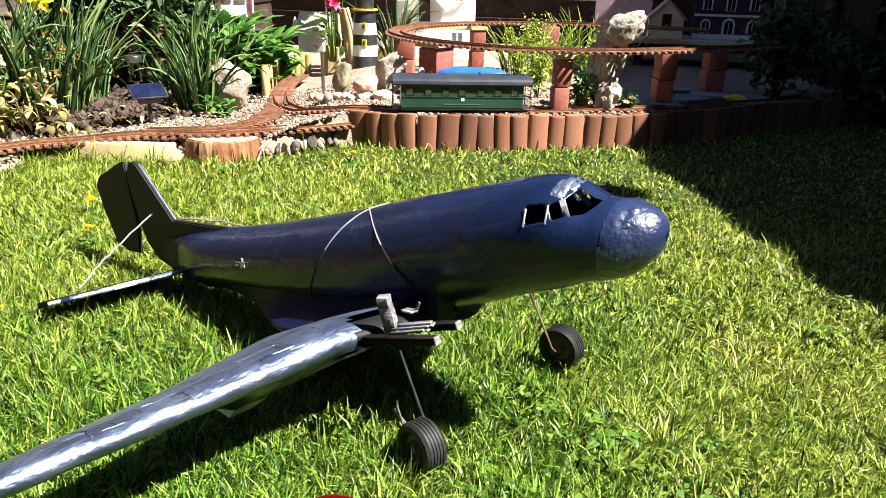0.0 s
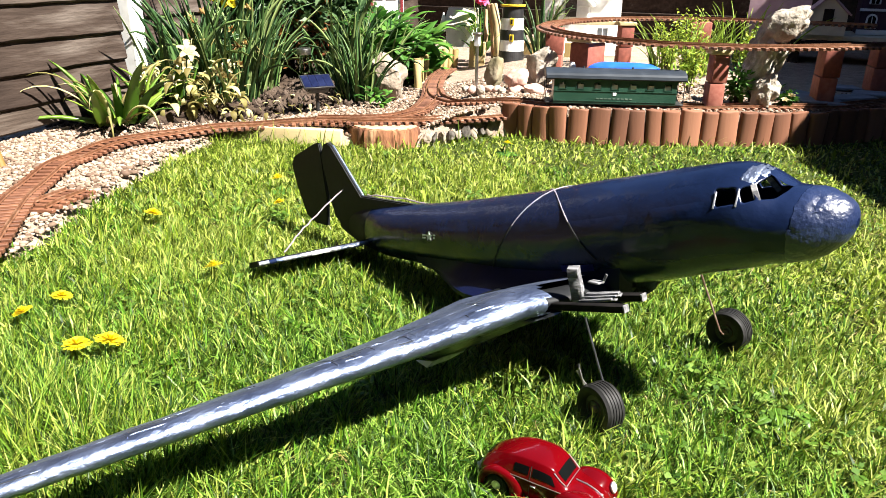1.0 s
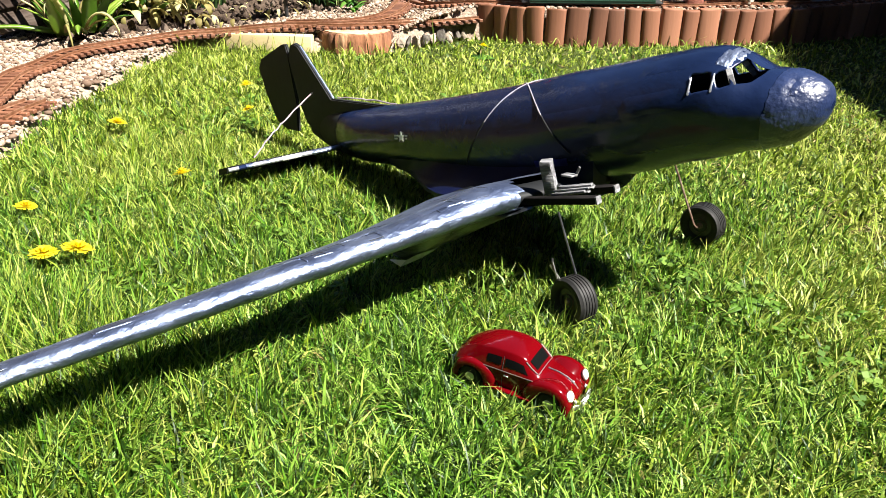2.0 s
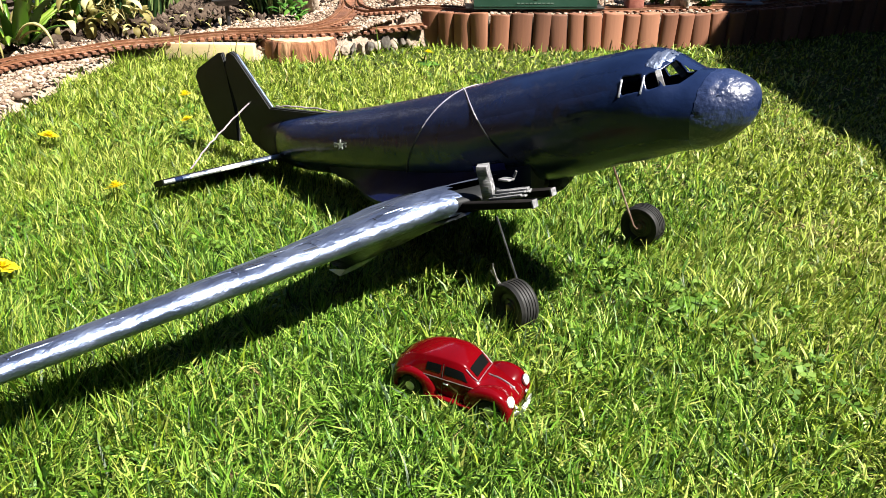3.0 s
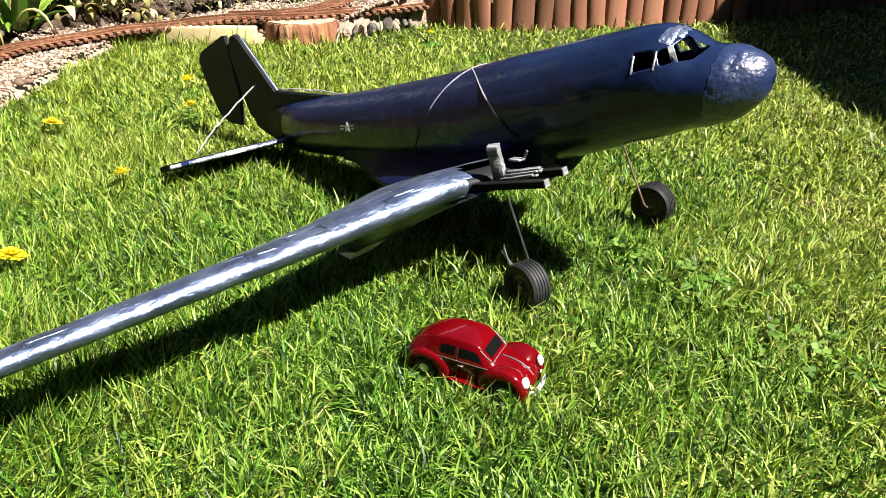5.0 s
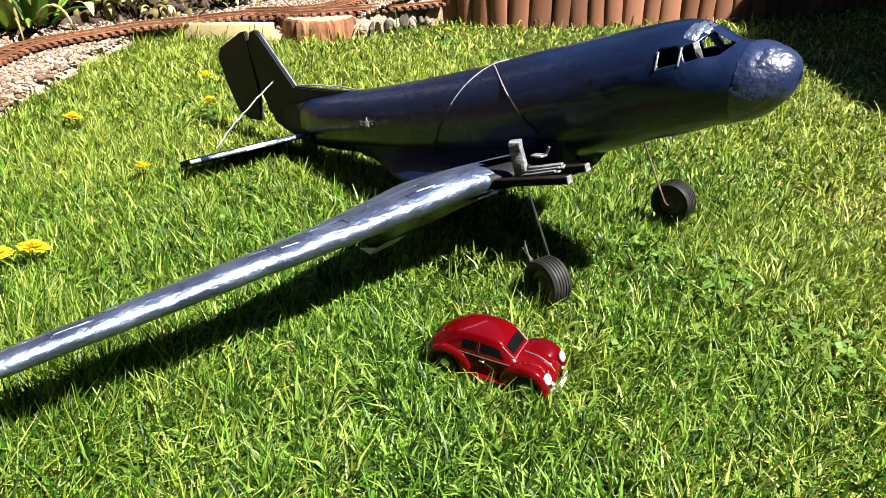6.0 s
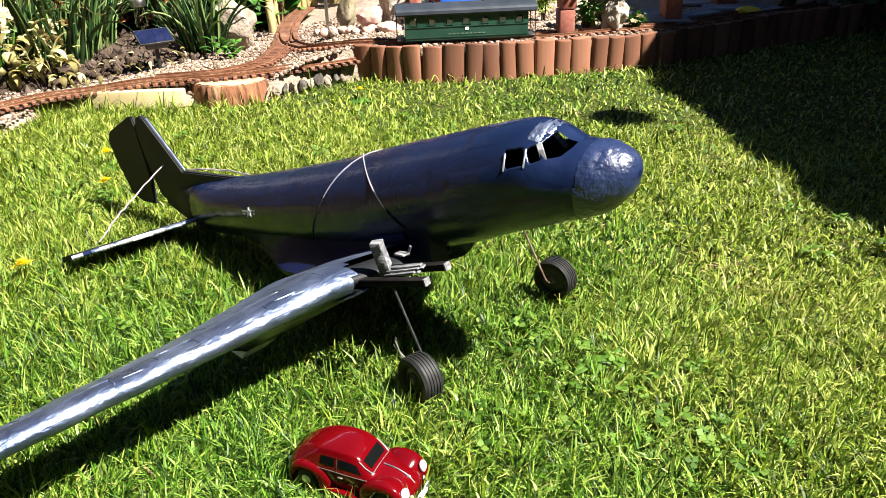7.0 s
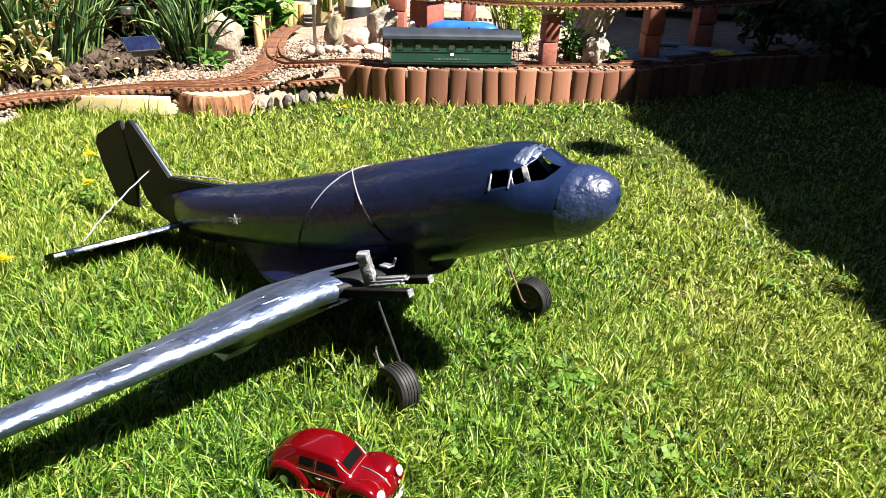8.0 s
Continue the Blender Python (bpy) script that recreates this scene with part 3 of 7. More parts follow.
def lawn_grass():
    """Grass blades, many of them, as a few meshes: short stiff ribbons, each bent once, in uneven tufts."""
    rng = np.random.default_rng(7)
    zones = [(-0.80, 1.0, 0.62, 1.50, 410000, 0.68), (-1.3, -0.80, 0.5, 1.55, 45000, 0.9), (1.0, 1.35, 0.45, 1.55, 20000, 1.1), (-0.8, 1.0, 0.45, 0.62, 20000, 1.0),
             (-1.35, 1.5, 1.50, 2.25, 165000, 0.88), (-1.35, 2.2, 2.25, 3.9, 80000, 1.3), (-1.0, 2.0, -0.8, 0.45, 30000, 1.6)]
    base, wid = [], []
    for x0, x1, y0, y1, n, k in zones:
        p = np.stack([rng.uniform(x0, x1, n), rng.uniform(y0, y1, n)], 1) + rng.normal(0, 0.06, (n, 2))
        edge = 0.02 * np.sin(p[:, 0] * 37) + 0.02 * np.sin(p[:, 1] * 29 + p[:, 0] * 11) + rng.normal(0, 0.02, n)
        keep = (p[:, 1] < lawn_back(p[:, 0]) - 0.012) & (p[:, 0] > lawn_left(p[:, 1]) + edge) & ~((p[:, 0] < -1.2) & (p[:, 1] > 2.24))
        base.append(p[keep])
        wid.append(np.full(keep.sum(), k))
    p, k = np.concatenate(base), np.concatenate(wid)
    # worn spots where the sward is thin
    worn = np.sin(p[:, 0] * 47 + 3 * np.sin(p[:, 1] * 21)) * np.cos(p[:, 1] * 43 + 2 * np.sin(p[:, 0] * 17)) + 0.6 * np.sin(p[:, 0] * 103 + p[:, 1] * 71)
    stay = rng.random(len(p)) > 0.75 * np.clip((worn - 0.55) / 0.5, 0, 1)
    p, k = p[stay], k[stay]
    n = len(p)

    def field(sx, sy, ph):
        return np.sin(p[:, 0] * sx + ph) * np.cos(p[:, 1] * sy - ph * 1.7) + 0.6 * np.sin(p[:, 0] * sx * 2.3 + p[:, 1] * sy * 1.9 + ph)
    # blades gather in tufts about 2 cm across
    cell = np.floor(p / 0.021).astype(int)
    h1 = np.sin(cell[:, 0] * 127.1 + cell[:, 1] * 311.7) * 43758.5453
    h2 = np.sin(cell[:, 0] * 269.5 + cell[:, 1] * 183.3) * 24634.6345
    heart = (cell + np.stack([h1 - np.floor(h1), h2 - np.floor(h2)], 1)) * 0.021
    own = rng.random(n) < 0.62
    p = np.where(own[:, None], p + (heart - p) * rng.uniform(0.25, 0.9, (n, 1)), p)
    away = p - heart
    tuft = field(31, 27, 0.5) * 0.5 + field(67, 59, 2.1) * 0.35
    long = 0.0205 * np.exp(rng.normal(0, 0.36, n)) * (1 + 0.22 * tuft)
    long *= np.interp(p[:, 0], [-1.3, -0.5, 0.25, 0.6, 1.0], [1.3, 1.2, 1.12, 0.92, 0.8])
    long *= np.interp(p[:, 1], [0.8, 1.2, 1.6, 2.0], [1.12, 1.0, 0.80, 0.74])
    long *= np.where(rng.random(n) < 0.025, 1.6, 1.0)
    long = long.clip(0.007, 0.05)
    # rougher uncut grass towards the near left corner
    rank = np.clip((-0.08 - p[:, 0]) / 0.10, 0, 1) * np.clip((0.94 - p[:, 1]) / 0.08, 0, 1)
    long *= 1 + 0.8 * rank
    near_edge = lawn_back(p[:, 0]) - p[:, 1] < 0.06
    long *= np.where(near_edge & (rng.random(n) < 0.6), np.where(p[:, 0] < -0.45, 2.2, 1.5), 1.0)
    lean = np.abs(rng.normal(1.0, 0.44, n)).clip(0.05, 1.5) * (1 - 0.4 * rank) * np.interp(p[:, 1], [1.4, 1.8], [1.0, 1.12])
    for cx, cy, ang, lx, ly, top in FOOTPRINTS:
        dx, dy = p[:, 0] - cx, p[:, 1] - cy
        u, v = dx * math.cos(ang) + dy * math.sin(ang), -dx * math.sin(ang) + dy * math.cos(ang)
        long = np.where((np.abs(u) < lx) & (np.abs(v) < ly), np.minimum(long, top), long)
    width = np.where(rng.random(n) < 0.22, rng.uniform(0.0018, 0.0030, n), rng.uniform(0.0009, 0.0018, n)) * k
    drift = field(23, 19, 1.3) * 1.4 + field(61, 53, 3.1) * 1.2
    lean_dir = np.where(own & (rng.random(n) < 0.6), np.arctan2(away[:, 1], away[:, 0]) + rng.normal(0, 0.7, n), drift + rng.normal(0, 1.5, n))
    d = np.stack([np.cos(lean_dir), np.sin(lean_dir)], 1)
    twist = lean_dir + math.pi / 2 + rng.normal(0, 0.8, n)
    side = np.stack([np.cos(twist), np.sin(twist)], 1) * width[:, None]
    droop = rng.uniform(1.0, 1.55, n)
    reach = np.zeros((n, 2))
    rise = np.zeros(n)
    verts = np.zeros((n, 5, 3))
    for i, (frac, turn, wf) in enumerate(((0.0, 0.0, 1.0), (0.55, 0.75, 0.85), (0.45, 1.0, 0.0))):
        a = (lean * (turn if i < 2 else droop)).clip(0, 1.66)
        reach = reach + d * (long * frac * np.sin(a))[:, None]
        rise = rise + long * frac * np.cos(a)
        for j, sgn in ((2 * i, 1), (2 * i + 1, -1))[:2 if i < 2 else 1]:
            verts[:, j, :2] = p + reach + side * wf * sgn
            verts[:, j, 2] = np.maximum(rise, 0.002) if i else -0.002
    tri = np.array([(0, 1, 3), (0, 3, 2), (2, 3, 4)])
    yellow = (0.14 + 0.80 * np.clip((p[:, 0] - 0.34) / 0.4, 0, 1) + 0.62 * np.clip((p[:, 1] - 1.1) / 0.8, 0, 1) + 0.35 * np.clip((0.05 - p[:, 0]) / 0.4, 0, 1) + 0.2 * field(5, 6, 0.2) + 0.12 * field(17, 13, 4.0)) > rng.random(n)
    dead = rng.random(n) < 0.04 + 0.20 * np.clip((p[:, 0] - 0.40) / 0.2, 0, 1) * np.clip(0.6 + 0.5 * field(7, 8, 1.1), 0, 1) + 0.2 * np.clip(field(9, 11, 2.2) - 0.5, 0, 1)
    verts[dead, :, 2] *= 0.5
    for pick, name, mtl, label in ((dead, "dead_lawn_grass", M_THATCH, "brown dead blades lying low in the lawn"), (~yellow & ~dead, "lawn_grass", M_GRASS, "bright green short uneven lawn grass"), (yellow & ~dead, "dry_lawn_grass", M_GRASSDRY, "yellowish dry grass blades in the lawn")):
        v = verts[pick]
        tris = (tri[None] + 5 * np.arange(len(v))[:, None, None]).reshape(-1, 3)
        stuff_mesh(name, v.reshape(-1, 3), tris, mtl, label, "grass")


# ---------------------------------------------------------------- edging, timber, fence
def edging():
    ed = thing("log_edging", "row of reddish brown stained half-log stakes along the lawn", "edging")
    rng = random.Random(5)
    rows = along([(-0.472, 2.695)] + EDGE[1:], 0.001)
    d = 0.0
    while d < len(rows) * 0.001 - 0.08:
        w = rng.uniform(0.052, 0.071)
        i = int((d + w / 2) * 1000)
        p, t = rows[i]
        top = 0.112 + rng.uniform(-0.003, 0.003) + 0.004 * math.sin(d * 5)
        bm = bmesh.new()
        prof = [(-w / 2, 0.012)] + [(-w / 2 * math.cos(math.pi * k / 10), 0.002 - 0.0135 * math.sin(math.pi * k / 10) ** 0.75) for k in range(11)] + [(w / 2, 0.012)]
        loft(bm, [[(x * q, y * q, z + 0.0015 * math.sin(x * 90 + d * 7)) for x, y in prof] for z, q in ((-0.05, 0.97), (top - 0.005, 0.985), (top - 0.0015, 0.96), (top, 0.88))])
        ob = part("stake", bm, M_STAKE, ed)
        ob.matrix_local = pose(p.x, p.y, 0, rng.uniform(-2, 3), rng.uniform(-3.5, 2), math.degrees(math.atan2(t.y, t.x)) + rng.uniform(-4, 4))
        d += w + rng.uniform(0.0, 0.002)
    for x, y, top in ((-0.497, 2.70, 0.097), (-0.545, 2.715, 0.06)):
        bm = bmesh.new()
        w = 0.05
        prof = [(-w / 2, 0.012), (-w / 2, -0.004), (-w * 0.3, -0.015), (w * 0.3, -0.015), (w / 2, -0.004), (w / 2, 0.012)]
        loft(bm, [[(x2 * s, y2 * s, z) for x2, y2 in prof] for z, s in ((-0.05, 1), (top - 0.004, 1), (top, 0.9))])
        ob = part("stake", bm, M_STAKE, ed, smooth=False)
        ob.matrix_local = pose(x, y, 0, 0, 0, -6)


def timber_and_stump():
    bm = bmesh.new()
    box(bm, (0.27, 0.035, 0.062), pose(0, 0, 0.014), 0.004, 2)
    ob = part("timber_edging", bm, M_TIMBER)
    ob.matrix_world = pose(-1.0, 2.284, 0.006, 0, 0.5, 15)
    tagged(ob, "pale weathered timber baulk along the lawn edge", "timber")
    st = thing("tree_stump", "sawn log stump with red-brown bark under the track", "stump", pose(-0.772, 2.418, 0))
    rng = random.Random(9)
    rings = []
    for z, k in ((-0.03, 1.03), (0.0, 1.02), (0.025, 1.0), (0.05, 0.985), (0.058, 0.95)):
        rings.append([((0.121 * k + 0.006 * noise.fractal(Vector((math.cos(a) * 9, math.sin(a) * 9, z * 5)), 1, 2, 3)) * math.cos(a), (0.100 * k + 0.006 * noise.fractal(Vector((math.cos(a) * 9, math.sin(a) * 9, z * 5)), 1, 2, 3)) * math.sin(a), z) for a in (2 * math.pi * i / 110 for i in range(110))])
    bm = bmesh.new()
    loft(bm, rings)
    part("bark", bm, M_STUMPBARK, st)
    bm = bmesh.new()
    loft(bm, [[(x * 0.95, y * 0.95, z + dz) for x, y, z in rings[-1]] for dz in (-0.004, 0.003)])
    part("sawn_top", bm, M_STUMPTOP, st, "pale sawn end grain")
    # stones under the track between stump and edging, alternate ones dark for shaded gaps
    for i in range(9):
        u = i / 8
        x, y = -0.625 + 0.13 * u, 2.425 + 0.22 * u
        bm = bmesh.new()
        rock(bm, (rng.uniform(0.008, 0.017), 0.018, rng.uniform(0.016, 0.028)), 40 + i, subdiv=3, rough=0.3, cuts=7)
        ob = part("edging_stone", bm, M_GAPSTONE if i % 2 else M_ROCK)
        ob.matrix_world = pose(x, y, 0.022, 0, rng.uniform(-25, 25), rng.uniform(0, 180))
        tagged(ob, "stone packed under the track", "stone", "stones under the track")


def fence():
    """Overlapping boards on the left, a pale post, and the far fence."""
    fx = lambda y: -1.70 - 0.11 * (y - 1.6)
    fen = thing("wall_left", "weathered brown overlapping timber fence boards", "fence", kind="structure")
    rng = random.Random(4)
    for (ya, yb) in ((0.2, 2.36), (2.44, 4.2), (4.2, 5.9)):
        L = yb - ya
        z = 0.05
        first = True
        while z < 1.75:
            h = 0.085 if first else rng.uniform(0.105, 0.13)
            bm = bmesh.new()
            n = 60
            ring_rows = []
            for i in range(n + 1):
                u = i / n
                dz = 0.006 * noise.noise(Vector((u * 7, z * 9, 1))) + 0.003 * noise.noise(Vector((u * 31, z * 9, 4)))
                y = -L / 2 + L * u
                ring_rows.append([(0.016 + 0.002 * dz, y, dz), (0.022, y, 0.006 + dz), (0.008, y, h + dz), (0.0, y, h + dz), (0.006, y, dz)])
            loft(bm, ring_rows)
            ob = part("board", bm, M_GRAVELBOARD if first else M_FENCE, fen, smooth=False)
            yc = (ya + yb) / 2
            ob.matrix_local = pose(fx(yc), yc, z, 0, rng.uniform(-0.8, 0.8), math.degrees(math.atan(0.11)))
            z += h - 0.014
            first = False
    for y, w, mtl, lab in ((2.40, 0.075, M_WHITE, "white painted fence post"), (4.2, 0.07, M_FENCE, "")):
        bm = bmesh.new()
        box(bm, (w, w, 1.9), pose(0, 0, 0.95), 0.004)
        ob = part("post", bm, mtl, fen, lab)
        ob.matrix_local = pose(fx(y) + 0.01, y, 0, 0, 0, 6)
    far = thing("wall_far", "dark timber fence behind the model village", "fence", kind="structure")
    z = 0.0
    while z < 1.8:
        bm = bmesh.new()
        box(bm, (5.6, 0.018, 0.15), pose(0, 0, 0.07), 0.003)
        ob = part("board", bm, M_FENCE, far)
        ob.matrix_local = pose(0.6, 5.6, z, 8, 0, 0)
        z += 0.13
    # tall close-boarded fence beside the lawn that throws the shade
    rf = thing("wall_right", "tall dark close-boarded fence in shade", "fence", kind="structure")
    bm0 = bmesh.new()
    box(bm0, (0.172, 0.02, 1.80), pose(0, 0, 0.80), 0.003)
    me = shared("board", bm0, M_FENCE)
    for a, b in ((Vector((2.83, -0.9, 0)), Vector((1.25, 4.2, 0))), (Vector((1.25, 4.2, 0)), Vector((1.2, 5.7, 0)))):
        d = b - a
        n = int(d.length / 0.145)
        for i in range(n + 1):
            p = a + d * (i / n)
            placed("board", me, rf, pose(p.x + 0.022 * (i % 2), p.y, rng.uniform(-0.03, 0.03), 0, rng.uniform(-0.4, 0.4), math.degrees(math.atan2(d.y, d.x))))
    # unseen wall added behind the camera to cut sky light and darken reflections
    hw = thing("wall_unseen_back", "plain dark rendered wall, unseen, added to cut sky light", "house wall", kind="structure")
    bm = bmesh.new()
    box(bm, (9.0, 0.25, 4.4), pose(-0.5, -2.1, 2.2), 0.01)
    part("wall", bm, M_RENDER, hw)
    # second unseen wall, added so that less sky reaches the shaded corner
    nw = thing("wall_unseen_side", "plain dark rendered wall, unseen, added beyond the fence to block sky", "house wall", kind="structure")
    bm = bmesh.new()
    box(bm, (0.25, 11.0, 5.0), None, 0.01)
    part("wall", bm, M_RENDER, nw).matrix_local = pose(5.3, 3.2, 2.5, 0, 0, 17)
    pg = thing("wooden_peg", "round wooden peg with green twine leaning in gravel", "peg")
    bm = bmesh.new()
    tube(bm, [(-1.475, 1.61, 0.0), (-1.505, 1.617, 0.07), (-1.54, 1.625, 0.155)], [0.011, 0.0105, 0.0095], 14)
    part("shaft", bm, M_PEG, pg)
    bm = bmesh.new()
    tube(bm, [(-1.533 + 0.0125 * math.cos(a * 1.3), 1.623 + 0.0125 * math.sin(a * 1.3), 0.138 + 0.0012 * a) for a in range(10)] + [(-1.51, 1.61, 0.16), (-1.495, 1.61, 0.152)], 0.0018, 6)
    part("twine", bm, M_TWINE, pg, "frayed green garden twine")
    # invented dark shape above the tall fence, unseen, placed to shade the lawn
    ln = thing("shadow_caster", "unseen dark shape on a thin rod, added to cast the lawn's small shadow", "lantern", pose(1.895, 2.123, 1.70))
    bm = bmesh.new()
    tube(bm, [(0, 0, -0.2), (0, 0, 0.26)], 0.005, 8)
    part("rod", bm, M_BLACK, ln)
    bm = bmesh.new()
    cyl(bm, 0.05, 0.06, 0.07, 10, pose(0, 0, 0.28), 0.004)
    part("body", bm, M_BLACK, ln)
    bm = bmesh.new()
    cyl(bm, 0.085, 0.01, 0.05, 12, pose(0, 0, 0.335))
    part("cap", bm, M_BLACK, ln)


# ---------------------------------------------------------------- railway
def track(name, points, zf, label, step=0.0255, group="garden railway"):
    th = thing(name, label, "railway track", group=group)
    rows = along(points, step)
    bm0 = bmesh.new()
    box(bm0, (0.0125, 0.084, 0.009), pose(0, 0, -0.001), 0.0015)
    me = shared("sleeper", bm0, M_RUST)
    for i, (p, t) in enumerate(rows):
        placed("sleeper", me, th, pose(p.x, p.y, zf(p.x, p.y, p.z), 0, 0, math.degrees(math.atan2(t.y, t.x))))
    fine = along(points, 0.03)
    if group and "raised" not in name:
        # dark strip puts the shade and dirt of the sleeper gaps into colour
        bm = bmesh.new()
        rings = []
        for p, t in fine:
            nrm = Vector((-t.y, t.x, 0)).normalized()
            c = Vector((p.x, p.y, zf(p.x, p.y, p.z)))
            rings.append([c + nrm * a + Vector((0, 0, b + 0.001 * noise.noise(c * 60)))  for a, b in ((-0.036, -0.008), (-0.033, -0.0035), (0.033, -0.0035), (0.036, -0.008))])
        loft(bm, rings)
        part("gap_strip", bm, M_TRACKGAP, th, "dark rusty strip for shade and dirt between the sleepers")
    for sgn in (-1, 1):
        bm = bmesh.new()
        rings = []
        for p, t in fine:
            nrm = Vector((-t.y, t.x, 0)).normalized() * sgn
            c = Vector((p.x, p.y, zf(p.x, p.y, p.z))) + nrm * 0.0235
            prof = [(-0.0035, 0.0035), (-0.0035, 0.005), (-0.001, 0.006), (-0.0015, 0.0095), (-0.0015, 0.0115), (0.0015, 0.0115), (0.0015, 0.0095), (0.001, 0.006), (0.0035, 0.005), (0.0035, 0.0035)]
            rings.append([c + nrm * a + Vector((0, 0, b)) for a, b in prof])
        loft(bm, rings)
        part("rail", bm, M_RAIL, th, smooth=False)
    return th


LOOP_C, LOOP_R, LOOP_Z = Vector((0.07, 3.50)), 0.6, 0.292


def railway():
    ground_z = lambda x, y, z: bed_z(x, y) + 0.016
    track("railway_track", [(-0.66, 0.82), (-0.80, 1.0), (-0.95, 1.185), (-1.15, 1.405), (-1.26, 1.565), (-1.33, 1.72), (-1.358, 1.84), (-1.345, 1.97), (-1.30, 2.08), (-1.25, 2.165), (-1.18, 2.235), (-1.05, 2.315), (-0.90, 2.375), (-0.80, 2.41), (-0.71, 2.46), (-0.62, 2.535), (-0.53, 2.62), (-0.455, 2.70)],
          lambda x, y, z: 0.066 if x > -0.9 and y > 2.0 else ground_z(x, y, z) + 0.014 * smoothstep(-1.15, -0.95, x), "rust-brown narrow railway track curving over gravel")
    track("railway_track", [(-0.98, 2.35), (-0.86, 2.41), (-0.78, 2.48), (-0.752, 2.58), (-0.77, 2.72), (-0.83, 2.92), (-0.945, 3.2), (-1.05, 3.5), (-1.11, 3.76)], lambda x, y, z: max(0.068, ground_z(x, y, z)), "rust-brown branch track curving away between rocks")
    track("railway_track", [(-0.90, 3.10), (-0.81, 2.93), (-0.71, 2.835), (-0.60, 2.775), (-0.5, 2.745), (-0.42, 2.75), (-0.3, 2.775), (0.09, 2.885), (0.45, 3.06), (0.8, 3.34), (1.1, 3.6)], lambda x, y, z: max(0.070, ground_z(x, y, z) - 0.011), "rust-brown track along the edging under the coach")
    pts = []
    for k in range(13):
        a = math.pi * (1.5 - k / 12)
        pts.append((LOOP_C.x + LOOP_R * math.cos(a), LOOP_C.y + LOOP_R * math.sin(a), LOOP_Z + 0.02 * k / 12))
    pts = [(1.02, 3.60, LOOP_Z + 0.005), (0.80, 3.32, LOOP_Z + 0.004), (0.58, 3.12, LOOP_Z + 0.003), (0.34, 2.97, LOOP_Z)] + pts + [(0.4, 4.1, LOOP_Z + 0.02), (0.75, 4.02, LOOP_Z + 0.02)]
    track("raised_railway_track", pts, lambda x, y, z: z + 0.012, "rust-brown track raised on brick piers in a loop")
    # loose old piece of track lying on the gravel
    track("broken_track_piece", [(-1.05, 1.36), (-1.10, 1.52)], lambda x, y, z: bed_z(x, y) + 0.008, "short broken piece of rusty track on gravel", step=0.026, group="")


def pier(x, y, z0, z1, rz, slab=True, w=0.066, d=0.1, n=1):
    th = thing("brick_pier", "upright red brick carrying the raised track", "pier", pose(x, y, z0, 0, 0, rz), "brick piers")
    h = (z1 - z0 - (0.018 if slab else 0)) / n
    for i in range(n):
        bm = bmesh.new()
        box(bm, (w, d, h - 0.002), pose(0.003 * (i % 2), 0, h * (i + 0.5), 0, 0, 2 * i), 0.004, 2)
        part("brick", bm, M_BRICK, th)
    if slab:
        bm = bmesh.new()
        box(bm, (w * 1.35, d * 1.1, 0.016), pose(0, 0, z1 - z0 - 0.009, 0, 0, 3), 0.003)
        part("wooden_pad", bm, M_TIMBER, th, "pale wooden packing slab")
    return th


def piers():
    top = LOOP_Z + 0.006
    pier(0.183, 2.945, 0.10, top, 18, n=2, w=0.050, d=0.07)
    pier(-0.29, 3.13, 0.10, top + 0.002, -28, n=2, d=0.10, w=0.085)
    pier(-0.50, 3.45, 0.10, top + 0.008, 10, slab=False, n=2, w=0.075)
    pier(-0.30, 3.98, 0.10, top + 0.012, 20, n=2, w=0.06)
    pier(0.03, 4.09, 0.10, top + 0.018, 5, slab=False, n=2, w=0.085)
    pier(0.525, 3.23, 0.10, top, 10, slab=False, n=2, w=0.058)
    pier(0.745, 3.7, 0.10, 0.285, 10, slab=False, n=2, w=0.075)


